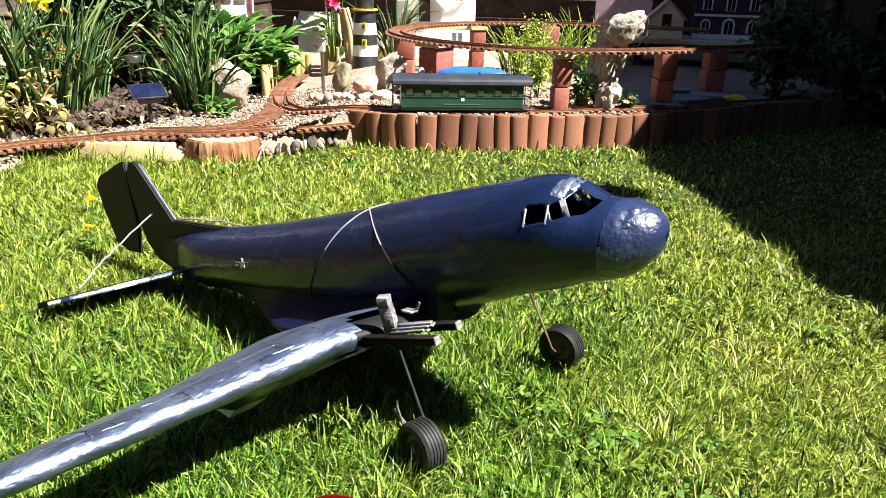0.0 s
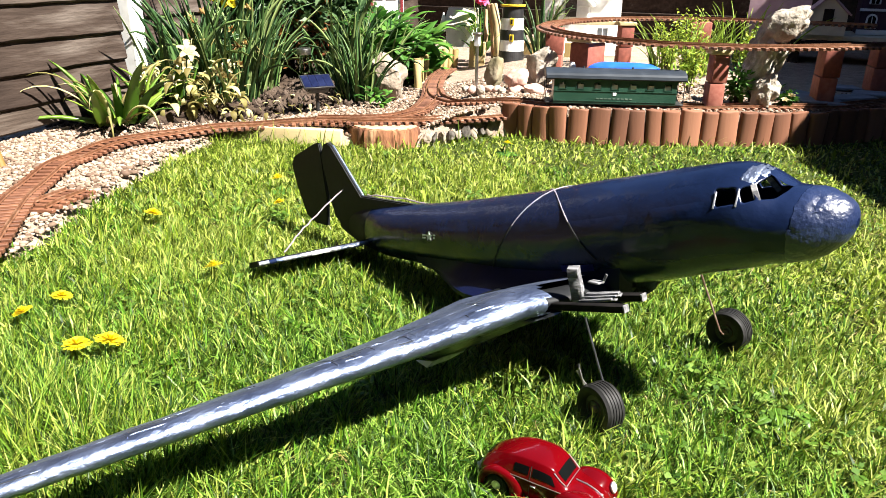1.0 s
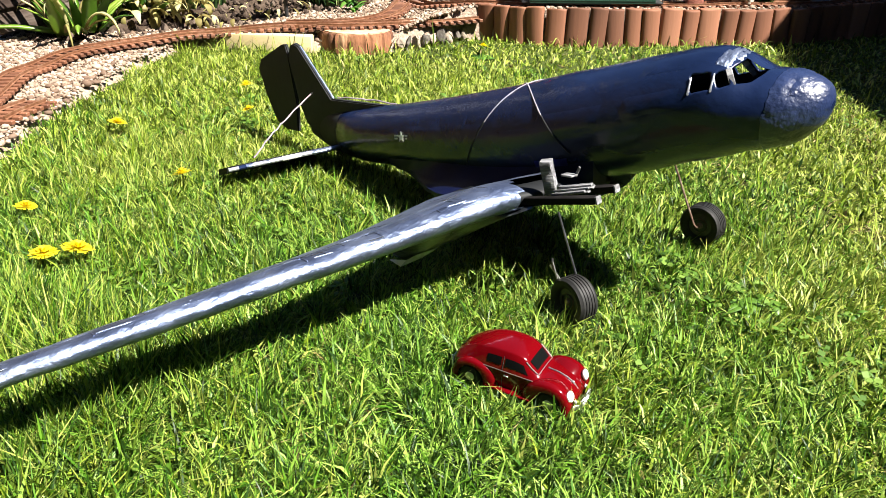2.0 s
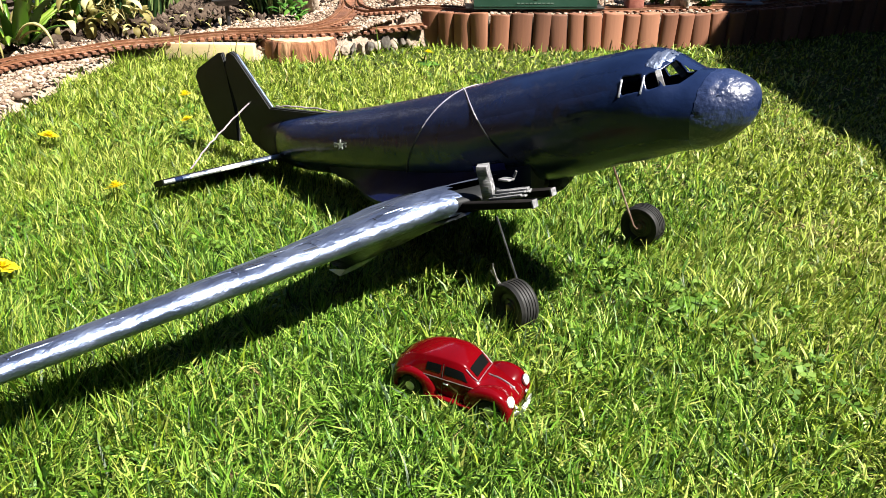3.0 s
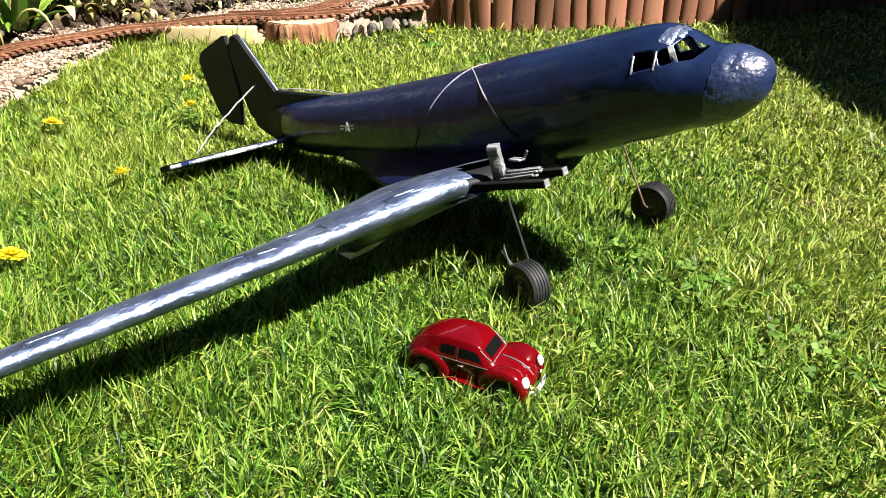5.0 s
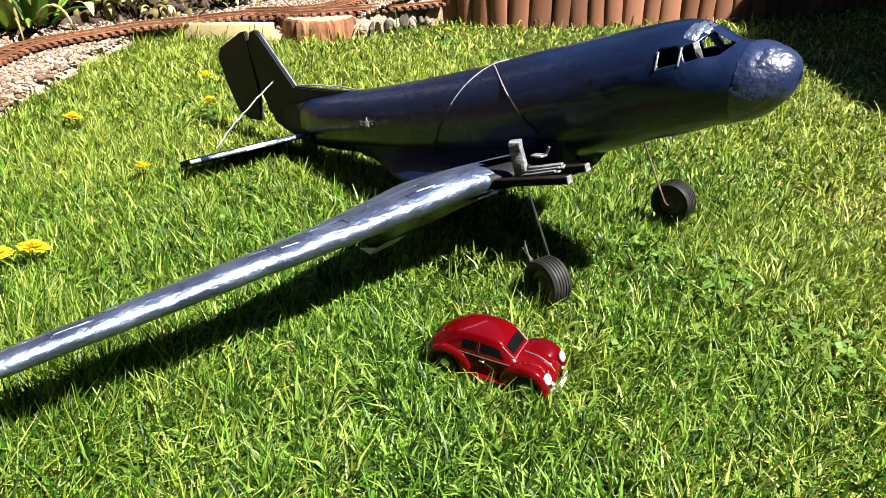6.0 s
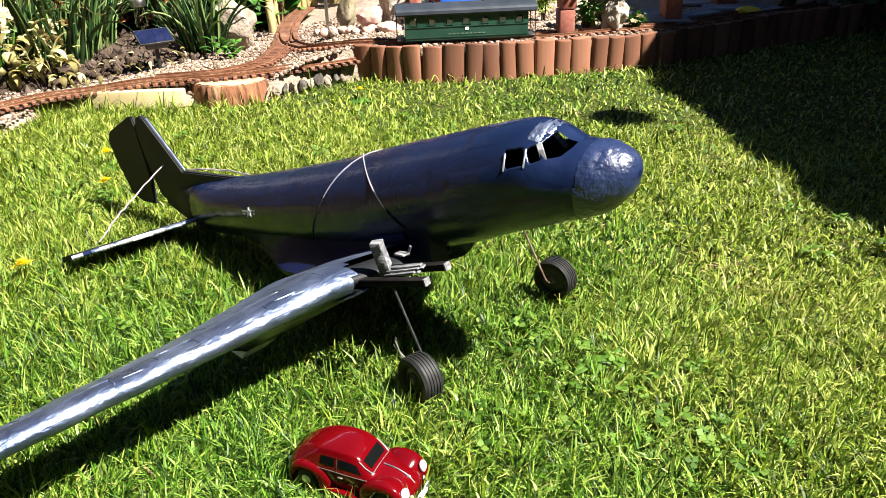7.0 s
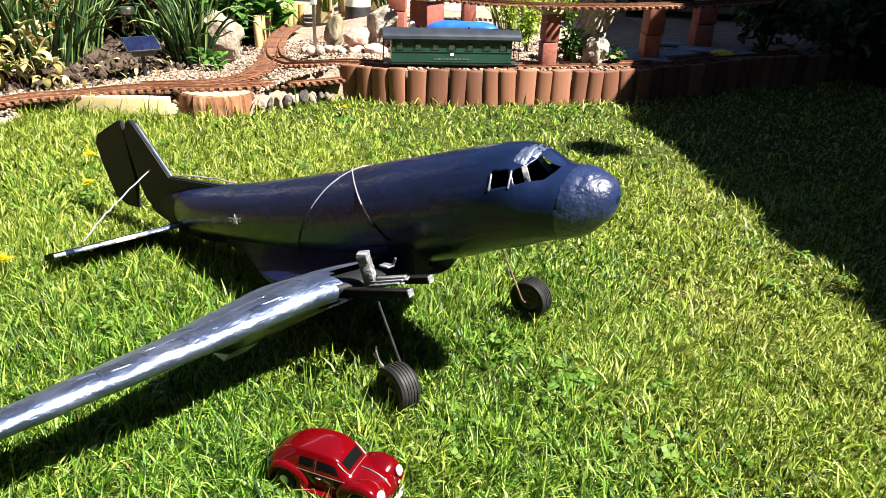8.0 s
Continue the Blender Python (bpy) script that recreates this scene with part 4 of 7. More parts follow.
def coach():
    L, W, H = 0.395, 0.105, 0.085
    th = thing("railway_coach", "dark green model railway coach with blue-grey roof on the track", "model train", pose(-0.128, 2.825, bed_z(-0.13, 2.825) + 0.018, 0, 0, 18.5))
    bm = bmesh.new()
    nwin, ww, wh = 7, 0.024, 0.021
    # long sides with real openings
    pitch = L / nwin
    z1, z2 = 0.046, 0.046 + wh
    for sgn in (-1, 1):
        y = sgn * W / 2
        xs = [-L / 2]
        for i in range(nwin):
            c = -L / 2 + pitch * (i + 0.5)
            xs += [c - ww / 2, c + ww / 2]
        xs.append(L / 2)
        for i in range(len(xs) - 1):
            cells = [(0.0, z1), (z1, z2), (z2, H)] if i % 2 == 0 else [(0.0, z1), (z2, H)]
            for a, b in cells:
                box(bm, (xs[i + 1] - xs[i], 0.003, b - a), pose((xs[i] + xs[i + 1]) / 2, y, (a + b) / 2))
    for sx in (-1, 1):
        box(bm, (0.003, W - 0.003, H), pose(sx * (L / 2 - 0.0015), 0, H / 2))
    box(bm, (L, W - 0.004, 0.004), pose(0, 0, 0.002))
    bmesh.ops.remove_doubles(bm, verts=bm.verts, dist=0.0002)
    part("body", bm, M_GREEN, th, smooth=False)
    # window frames on both sides, with pale panels imitating light through the windows
    for sgn in (-1, 1):
        for i in range(nwin):
            c = -L / 2 + pitch * (i + 0.5)
            bm = bmesh.new()
            for dx, dz, sx, sz in ((0, wh / 2, ww + 0.004, 0.002), (0, -wh / 2, ww + 0.004, 0.002), (ww / 2, 0, 0.002, wh), (-ww / 2, 0, 0.002, wh)):
                box(bm, (sx, 0.0016, sz), pose(c + dx, sgn * (W / 2 + 0.002), (z1 + z2) / 2 + dz))
            fr = part("window_frame", bm, M_GREEN, th, smooth=False)
            bm = bmesh.new()
            box(bm, (ww * 0.78, 0.001, wh * 0.74), pose(c + ww * (0.12 if i % 3 else -0.05), sgn * (W / 2 - 0.001), z1 + wh * (0.31 + 0.05 * (i % 2))))
            part("light_panel", bm, M_CREAM, fr, "pale cream panel imitating light through the window", smooth=False)
    # side bars under the windows
    for z in (0.04, 0.008):
        bm = bmesh.new()
        box(bm, (L, 0.002, 0.002), pose(0, -W / 2 - 0.0022, z))
        part("trim_strip", bm, M_GREEN, th, smooth=False)
    # unreadable lettering as small bars, and the white plate
    for i in range(9):
        bm = bmesh.new()
        box(bm, (0.009, 0.0008, 0.0035), pose(-0.055 + i * 0.0135, -W / 2 - 0.0022, 0.017))
        part("lettering_bar", bm, M_FADED, th, smooth=False)
    bm = bmesh.new()
    box(bm, (0.011, 0.001, 0.009), pose(0.0, -W / 2 - 0.0023, 0.032))
    part("number_plate", bm, M_WHITE, th, "small white plate", smooth=False)
    # pale seat backs added inside to lighten the windows
    for i in range(nwin):
        for sy in (-1, 1):
            bm = bmesh.new()
            box(bm, (0.006, 0.034, 0.05), pose(-L / 2 + pitch * (i + 0.5) + 0.004, sy * 0.03, 0.03), 0.001)
            part("seat", bm, M_CREAM, th, "pale seat back")
    # roof
    bm = bmesh.new()
    rings = []
    for x, k in ((-L / 2 - 0.028, 0.97), (-L / 2 - 0.026, 1), (L / 2 + 0.026, 1), (L / 2 + 0.028, 0.97)):
        ring = []
        for i in range(13):
            a = math.pi * i / 12
            ring.append((x, math.cos(a) * 0.064 * k, H - 0.004 + 0.026 * k * math.sin(a) ** 0.8))
        ring += [(x, -0.062 * k, H - 0.008), (x, 0.062 * k, H - 0.008)]
        rings.append(ring)
    loft(bm, rings)
    part("roof", bm, M_ROOF, th, "blue-grey curved roof", smooth=False)
    for x in (-0.1, 0.06):
        bm = bmesh.new()
        cyl(bm, 0.004, 0.003, 0.006, 10, pose(x, 0, H + 0.025))
        part("roof_vent", bm, M_ROOF, th)
    # underframe, platforms, wheels
    bm = bmesh.new()
    box(bm, (L + 0.04, 0.07, 0.008), pose(0, 0, -0.005), 0.001)
    part("underframe", bm, M_BLACK, th)
    for sx in (-1, 1):
        bm = bmesh.new()
        box(bm, (0.024, W * 0.9, 0.005), pose(sx * (L / 2 + 0.014), 0, 0.0), 0.001)
        pl = part("platform", bm, M_BLACK, th)
        for sy in (-1, 1):
            bm = bmesh.new()
            tube(bm, [(sx * (L / 2 + 0.025), sy * 0.045, 0), (sx * (L / 2 + 0.025), sy * 0.045, H - 0.005)], 0.0015, 6)
            part("handrail", bm, M_BLACK, pl)
        for sy in (-1, 1):
            bm = bmesh.new()
            cyl(bm, 0.015, 0.015, 0.006, 20, pose(sx * 0.115, sy * 0.0235, -0.01, 90), 0.001)
            part("wheel", bm, M_BLACK, th)


# ---------------------------------------------------------------- model aeroplane
# local x forward, y to its left (the near wing lies at negative y), z up from the lawn
PLANE = pose(0.26, 1.24, 0, 0, 0, math.degrees(math.atan2(-0.39, 0.92)))
FUSELAGE = [  # x, middle height, half height, half width
    (-0.715, 0.060, 0.012, 0.0025), (-0.69, 0.062, 0.022, 0.004), (-0.66, 0.066, 0.031, 0.010), (-0.62, 0.071, 0.038, 0.022), (-0.56, 0.081, 0.0465, 0.041), (-0.46, 0.103, 0.053, 0.051),
    (-0.36, 0.127, 0.059, 0.059), (-0.21, 0.166, 0.0695, 0.069), (-0.10, 0.201, 0.0745, 0.073), (0.0, 0.239, 0.0715, 0.071), (0.05, 0.259, 0.0665, 0.066),
    (0.075, 0.265, 0.062, 0.063), (0.095, 0.267, 0.0545, 0.0595), (0.112, 0.268, 0.0465, 0.0555), (0.130, 0.2715, 0.0435, 0.0505), (0.146, 0.275, 0.040, 0.0445),
    (0.160, 0.279, 0.034, 0.0365), (0.172, 0.283, 0.0255, 0.027), (0.180, 0.2855, 0.0155, 0.0165), (0.184, 0.287, 0.004, 0.004)]
WING = [  # distance out, front edge x, its height, chord, thickness
    (0.0, -0.03, 0.148, 0.17, 0.046), (0.09, -0.055, 0.150, 0.150, 0.044), (0.17, -0.080, 0.1525, 0.130, 0.041), (0.25, -0.097, 0.148, 0.108, 0.036),
    (0.325, -0.108, 0.1455, 0.089, 0.031), (0.45, -0.127, 0.1432, 0.071, 0.0262), (0.555, -0.143, 0.1410, 0.062, 0.0238), (0.643, -0.157, 0.139, 0.056, 0.0218), (0.72, -0.169, 0.137, 0.050, 0.0195),
    (0.75, -0.175, 0.136, 0.043, 0.0165), (0.762, -0.184, 0.135, 0.03, 0.011), (0.766, -0.190, 0.134, 0.015, 0.005)]
SLOPE = 0.27


def wing_section(u, thick):
    """Half thickness at a fraction u of the chord: a blunt round nose that thins to the tail edge."""
    if u < 0.32:
        return 0.5 * thick * math.sqrt(max(0.0, 1 - (1 - u / 0.32) ** 2))
    k = (u - 0.32) / 0.68
    return 0.5 * thick * (1 - 0.9 * k ** 1.25)


def wing_ring(w, le, z, chord, thick, slope=SLOPE, n=16):
    """A wing outline at distance w out; the tail edge lies lower, as the aeroplane sits nose up."""
    ring = []
    for i in range(2 * n):
        a = 2 * math.pi * i / (2 * n)
        u = (1 - math.cos(a)) / 2
        t = wing_section(u, thick)
        up = t if a < math.pi else -t
        ring.append((le - chord * u, -w, z + up - slope * chord * u))
    return ring


def wing_tape(w0, w1, u0, u1, seed, lift=0.0005):
    """A strip of tape on top of the wing with slightly ragged rims."""
    rng = random.Random(seed)
    bm = bmesh.new()
    rows = []
    for i in range(7):
        row = []
        for j in range(11):
            w = w0 + (w1 - w0) * i / 6 + (rng.uniform(-0.0012, 0.0012) if i in (0, 6) else 0)
            u = u0 + (u1 - u0) * j / 10 + (rng.uniform(-0.006, 0.006) if j in (0, 10) else 0)
            u = min(max(u, 0.0), 1.0)
            le, z, ch, tk = lerp_table(WING, w)
            edge = -0.0004 if i in (0, 6) or j in (0, 10) else 0.0
            p = Vector((le - ch * u, -w, z + wing_section(u, tk) - SLOPE * ch * u))
            nrm = Vector((0.5 - u if u < 0.32 else 0.1, 0, 0.6 if u < 0.32 else 1)).normalized()
            row.append(p + nrm * (lift + edge + rng.uniform(0, 0.0004)))
        rows.append(row)
    loft(bm, rows, close=False)
    return bm


def aeroplane():
    th = thing("model_aeroplane", "silver taped model aeroplane with one wing, standing on the lawn", "model aeroplane", PLANE)
    # fuselage shell, left open at the side windows and the two halves of the windscreen
    N = 180
    steps = [-0.715 + 0.755 * i / 110 for i in range(110)] + [0.04 + 0.085 * i / 85 for i in range(85)] + [0.125 + 0.059 * i / 20 for i in range(21)]
    openings = [[(0.0500, 49), (0.0712, 46), (0.0785, 63), (0.0575, 68)],
                [(0.0742, 46), (0.0840, 39), (0.0955, 53), (0.0835, 61)],
                [(0.0870, 36), (0.0915, 22), (0.0935, 4), (0.1175, 4), (0.1175, 22), (0.1110, 41), (0.0985, 51)]]

    def opened(x, a):
        for poly in openings:
            inside = False
            for (x0, a0), (x1, a1) in zip(poly, poly[1:] + poly[:1]):
                if (a0 > a) != (a1 > a) and x < (x1 - x0) * (a - a0) / (a1 - a0) + x0:
                    inside = not inside
            if inside:
                return True
        return False

    bm = bmesh.new()
    rings = []
    for x in steps:
        zc, hh, hw = lerp_table(FUSELAGE, x)
        rings.append([bm.verts.new((x, hw * math.sin(2 * math.pi * i / N), zc + hh * math.cos(2 * math.pi * i / N))) for i in range(N)])
    for p, q in zip(range(len(steps) - 1), range(1, len(steps))):
        xm = (steps[p] + steps[q]) / 2
        for i in range(N):
            j = (i + 1) % N
            am = abs((i + 0.5) * 360 / N - (360 if i >= N / 2 else 0))
            if not (xm > 0.045 and am < 75 and opened(xm, am)):
                bm.faces.new((rings[p][i], rings[p][j], rings[q][j], rings[q][i]))
    bm.faces.new(rings[0])
    bm.faces.new(rings[-1])
    bmesh.ops.delete(bm, geom=[v for v in bm.verts if not v.link_faces], context="VERTS")
    rims = {v: [e.other_vert(v) for e in v.link_edges if e.is_boundary] for v in bm.verts if v.is_boundary}
    for _ in range(10):
        moved = {v: v.co.lerp((q[0].co + q[1].co) / 2, 0.6) for v, q in rims.items() if len(q) == 2}
        for v, co in moved.items():
            v.co = co
    fus = part("fuselage", bm, M_FOIL, th)
    sol = fus.modifiers.new("shell", "SOLIDIFY")
    sol.thickness, sol.offset = 0.003, -1
    # window pillars, pale where the tape ends
    for x, z, h, r in ((0.0548, 0.2925, 0.020, 16), (0.0770, 0.2995, 0.021, 20)):
        bm = bmesh.new()
        box(bm, (0.0022, 0.0018, h), pose(0, 0, 0, 0, -8, 0), 0.0006)
        zc, hh, hw = lerp_table(FUSELAGE, x)
        y = hw * math.sqrt(1 - ((z - zc) / hh) ** 2)
        p = part("window_pillar", bm, M_TAPEEDGE, th, "pale torn tape edge")
        p.matrix_local = pose(x, -y, z, -r - 10, 0, 0)
    def slat(a, b, wide, thick, mtl, lab):
        """A flat strip of wood from a to b, broad along the body."""
        a, b = Vector(a), Vector(b)
        up = (b - a).normalized()
        out = (Vector((0, -0.7, 0.7)) - up * up.dot(Vector((0, -0.7, 0.7)))).normalized()
        bm = bmesh.new()
        box(bm, (wide, thick, (b - a).length), None, 0.0006)
        ob = part("windscreen_pillar", bm, mtl, th, lab)
        ob.matrix_local = Matrix.Translation((a + b) / 2) @ Matrix((out.cross(up), out, up)).transposed().to_4x4()
    slat((0.0855, -0.0375, 0.3135), (0.0970, -0.0455, 0.2985), 0.0065, 0.003, M_GREYWOOD, "pale wooden corner pillar")
    slat((0.0865, -0.008, 0.3185), (0.1035, -0.008, 0.3045), 0.0060, 0.003, M_GREYWOOD, "pale wooden centre pillar")
    # chin lump under the nose
    bm = bmesh.new()
    rock(bm, (0.012, 0.010, 0.004), 3, subdiv=3, rough=0.1)
    part("chin_lump", bm, M_FOIL, th).matrix_local = pose(0.143, -0.006, 0.2425)
    # wing
    bm = bmesh.new()
    ws = [0.766 * (1 - (1 - i / 100) ** 1.3) for i in range(101)]
    rings = []
    for w in ws:
        le, z, ch, tk = lerp_table(WING, w)
        wob = 0.0016 * noise.noise(Vector((w * 30, 2, 0)))
        rings.append(wing_ring(w, le + wob, z, ch, tk * (1 + 0.06 * noise.noise(Vector((w * 22, 7, 0))) + 0.035 * noise.noise(Vector((w * 70, 3, 0))))))
    loft(bm, rings)
    gone = []
    for f in bm.faces:
        c = f.calc_center_median()
        if len(f.verts) == 4 and -0.166 - 0.004 * math.sin(c.x * 300) < c.y:
            le, z, ch, tk = lerp_table(WING, -c.y)
            if (le - c.x) / ch < 0.30 * smoothstep(0.0, 0.03, 0.168 + c.y):
                gone.append(f)
    bmesh.ops.delete(bm, geom=gone, context="FACES")
    wing = part("wing", bm, M_FOILWING, th, "long tapering silver taped wing")
    # near-black insert puts the shade of the open wing root into colour
    bm = bmesh.new()
    rings = []
    for w in (0.02, 0.06, 0.10, 0.14, 0.1635):
        le, z, ch, tk = lerp_table(WING, w)
        rings.append(wing_ring(w, le - 0.012, z - 0.004, ch - 0.03, tk * 0.6))
    loft(bm, rings)
    part("root_insert", bm, M_CARD, th, "near-black insert for the shade inside the torn wing root")
    rng = random.Random(12)
    w = 0.175
    while w < 0.72:
        w1 = w + rng.uniform(0.03, 0.075)
        u0 = rng.choice((0.02, 0.06, 0.2, 0.3))
        part("tape_strip", wing_tape(w, min(w1, 0.74), u0, min(0.95, u0 + rng.uniform(0.25, 0.6)), int(w * 1000)), M_FOILWING, wing)
        w = w1 - rng.uniform(-0.01, 0.03)
    # seams where lengths of tape meet; pale and dark colours imitate glints and creases
    for i in range(54):
        w0 = rng.uniform(0.17, 0.72)
        u0 = rng.uniform(0.05, 0.5)
        pale = i % 3 != 0
        if i % 5 < 2:
            line = [(w0 + 0.004 * k / 6, u0 + 0.30 * k / 6) for k in range(7)]
        else:
            line = [(min(0.74, w0 + (0.016 + 0.03 * (i % 7) / 7) * k / 6), u0 + 0.03 * k / 6) for k in range(7)]
        pts = []
        for w, u in line:
            le, z, ch, tk = lerp_table(WING, w)
            pts.append((le - ch * u, -w + 0.001 * rng.uniform(-1, 1), z + wing_section(u, tk) - SLOPE * ch * u))
        bm = bmesh.new()
        tube(bm, pts, 0.00055 if pale else 0.00045, 5)
        part("tape_seam", bm, M_FOILBRIGHT if pale else M_CARD, wing)
    # raised rims of long tape patches: one long side, one short end
    for i, w0 in enumerate((0.185, 0.235, 0.285, 0.335, 0.385, 0.43, 0.485, 0.535, 0.585, 0.63, 0.675)):
        u0 = 0.30 + 0.16 * rng.random()
        ln_ = rng.uniform(0.035, 0.055)
        line = [(w0 + ln_ * (1 - k / 9), u0 + 0.012 * rng.uniform(-1, 1)) for k in range(10)] + [(w0, u0 - 0.17 * k / 4) for k in range(1, 5)]
        pts = []
        for w, u in line:
            le, z, ch, tk = lerp_table(WING, w)
            pts.append((le - ch * u, -w, z + wing_section(u, tk) - SLOPE * ch * u + 0.0002))
        bm = bmesh.new()
        tube(bm, pts, 0.00065, 5)
        part("tape_rim", bm, M_FOILBRIGHT if i % 4 else M_CARD, wing)
    # stub on the far side
    bm = bmesh.new()
    loft(bm, [wing_ring(-w, *lerp_table(WING, w)) for w in (0.0, 0.05, 0.09, 0.105)])
    part("wing_stub", bm, M_CARD, th)
    # fillet between fuselage and wing tail edge
    bm = bmesh.new()
    rings = []
    for i in range(13):
        u = i / 12
        x = -0.05 - 0.40 * u
        zc, hh, hw = lerp_table(FUSELAGE, x)
        out = (0.062 + 0.05 * math.sin(math.pi * min(1, u * 1.6) * 0.5)) * (0.8 + 0.2 * smoothstep(0, 0.2, u)) * (1 - smoothstep(0.45, 1, u)) + hw * 0.55 * smoothstep(0.45, 1, u)
        lowz = (0.13 - 0.09 * u) * (1 - smoothstep(0.6, 1, u)) + (zc - hh * 0.9) * smoothstep(0.6, 1, u)
        rings.append([(x, -hw * 0.6, zc), (x, -hw * 0.94, zc - hh * 0.3), (x, -hw * 0.86, zc - hh * 0.5), (x, -(hw * 0.9 + out) * 0.5, (zc - hh * 0.7 + lowz) * 0.5), (x, -out, lowz + 0.004), (x, -out, lowz - 0.002), (x, -hw * 0.3, lowz - 0.004)])
    loft(bm, rings)
    part("wing_fillet", bm, M_CARDGLOSS, th)
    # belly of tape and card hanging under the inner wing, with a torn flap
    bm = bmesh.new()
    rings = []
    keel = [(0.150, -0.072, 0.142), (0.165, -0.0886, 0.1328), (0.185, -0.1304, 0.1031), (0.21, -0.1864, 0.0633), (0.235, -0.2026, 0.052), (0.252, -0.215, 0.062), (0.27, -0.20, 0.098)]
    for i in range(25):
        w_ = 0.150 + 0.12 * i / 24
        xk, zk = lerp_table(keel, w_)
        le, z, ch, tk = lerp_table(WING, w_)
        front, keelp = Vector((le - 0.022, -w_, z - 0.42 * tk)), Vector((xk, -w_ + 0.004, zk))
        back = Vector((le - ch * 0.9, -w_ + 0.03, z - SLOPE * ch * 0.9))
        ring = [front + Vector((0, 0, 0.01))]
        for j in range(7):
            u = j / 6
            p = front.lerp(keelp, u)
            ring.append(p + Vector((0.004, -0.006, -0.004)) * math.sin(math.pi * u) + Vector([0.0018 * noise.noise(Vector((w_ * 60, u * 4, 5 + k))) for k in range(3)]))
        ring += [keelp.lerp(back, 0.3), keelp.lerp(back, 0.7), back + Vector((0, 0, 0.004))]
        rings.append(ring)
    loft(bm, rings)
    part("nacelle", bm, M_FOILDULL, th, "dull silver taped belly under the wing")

    def torn(name, pts, mtl, lab, thick=0.0012):
        bm = bmesh.new()
        f = bm.faces.new([bm.verts.new(p) for p in pts])
        ext = bmesh.ops.extrude_face_region(bm, geom=[f])
        bmesh.ops.translate(bm, vec=(0, thick, 0), verts=[v for v in ext["geom"] if isinstance(v, bmesh.types.BMVert)])
        bmesh.ops.recalc_face_normals(bm, faces=bm.faces)
        part(name, bm, mtl, th, lab, smooth=False)
    # one flap in two colours: white tip, the rest greyed for its shading
    torn("torn_flap", [(-0.2254, -0.2445, 0.0486), (-0.2012, -0.247, 0.0485), (-0.1930, -0.245, 0.0600), (-0.2050, -0.244, 0.0555)], M_WHITE, "torn white card flap")
    torn("torn_flap", [(-0.2012, -0.2475, 0.0485), (-0.1697, -0.240, 0.0705), (-0.1480, -0.233, 0.0900), (-0.1760, -0.242, 0.0735), (-0.1930, -0.2455, 0.0600)], M_TAPEEDGE, "rest of the torn flap, greyed for its shading")
    torn("red_patch", [(-0.1960, -0.2445, 0.0700), (-0.1780, -0.2420, 0.0760), (-0.1700, -0.240, 0.0830), (-0.1870, -0.2435, 0.0780)], M_BRICK, "scrap of rust-red card")
    # bare engine mount: two bearers and broken pieces of wood
    for y, x0, x1, z0, z1 in ((-0.145, -0.13, 0.012, 0.130, 0.175), (-0.105, -0.12, 0.010, 0.132, 0.176)):
        bm = bmesh.new()
        L = math.hypot(x1 - x0, z1 - z0)
        box(bm, (L, 0.010, 0.009), pose((x0 + x1) / 2, y, (z0 + z1) / 2, 0, -math.degrees(math.atan2(z1 - z0, x1 - x0)), 0), 0.0012)
        be = part("engine_bearer", bm, M_DARKWOOD, th)
        bm = bmesh.new()
        box(bm, (0.002, 0.0096, 0.0086), pose(x1 + 0.0008, y, z1 + 0.0002, 0, -math.degrees(math.atan2(z1 - z0, x1 - x0)), 0))
        part("bearer_end", bm, M_GREYWOOD, be, "pale sawn end")
    for nm, size, m in (("upright_block", (0.014, 0.011, 0.046), pose(-0.067, -0.128, 0.174, 8, -12, 20)),
                        ("wood_strip", (0.044, 0.006, 0.0026), pose(-0.028, -0.130, 0.1755, 4, -19, 6)),
                        ("wood_strip", (0.048, 0.005, 0.0022), pose(-0.030, -0.135, 0.1720, -8, -20, 5)),
                        ("wood_strip", (0.040, 0.007, 0.0024), pose(-0.026, -0.126, 0.1725, 12, -18, 8)),
                        ("wood_strip", (0.046, 0.004, 0.0030), pose(-0.031, -0.139, 0.1685, 5, -21, 3)),
                        ("wood_strip", (0.034, 0.006, 0.0022), pose(-0.024, -0.133, 0.1690, -5, -19, 9)),
                        ("wood_strip", (0.020, 0.010, 0.0024), pose(-0.050, -0.112, 0.1775, 5, -14, -15)),
                        ("splinter", (0.003, 0.002, 0.016), pose(-0.040, -0.110, 0.184, 8, 24, 0))):
        bm = bmesh.new()
        box(bm, size, None, 0.0005)
        bmesh.ops.subdivide_edges(bm, edges=[e for e in bm.edges if e.calc_length() > max(size) * 0.6], cuts=5)
        for v in bm.verts:
            v.co += Vector([min(size) * 0.10 * noise.noise(v.co * 420 + Vector((k * 7.0, size[0] * 900, size[1] * 300))) for k in range(3)])
        part(nm, bm, M_GREYWOOD, th, "rough grey splintered wood").matrix_local = m
    # landing gear
    for sgn in (-1, 1):
        wx, wy, wz = (-0.010, -0.138, 0.0338) if sgn < 0 else (0.009, 0.153, 0.0435)
        top = (-0.050, -0.128, 0.135) if sgn < 0 else (-0.042, 0.122, 0.150)
        bm = bmesh.new()
        oy = 0.018 if sgn < 0 else -0.022
        hub = (wx, wy + oy * 0.2, wz)
        tube(bm, [top, tuple(Vector(top).lerp(Vector((wx - 0.004, wy + oy, wz + 0.006)), 0.5)), (wx - 0.004, wy + oy, wz + 0.006), (wx, wy + oy * 0.9, wz), hub], 0.0015, 8)
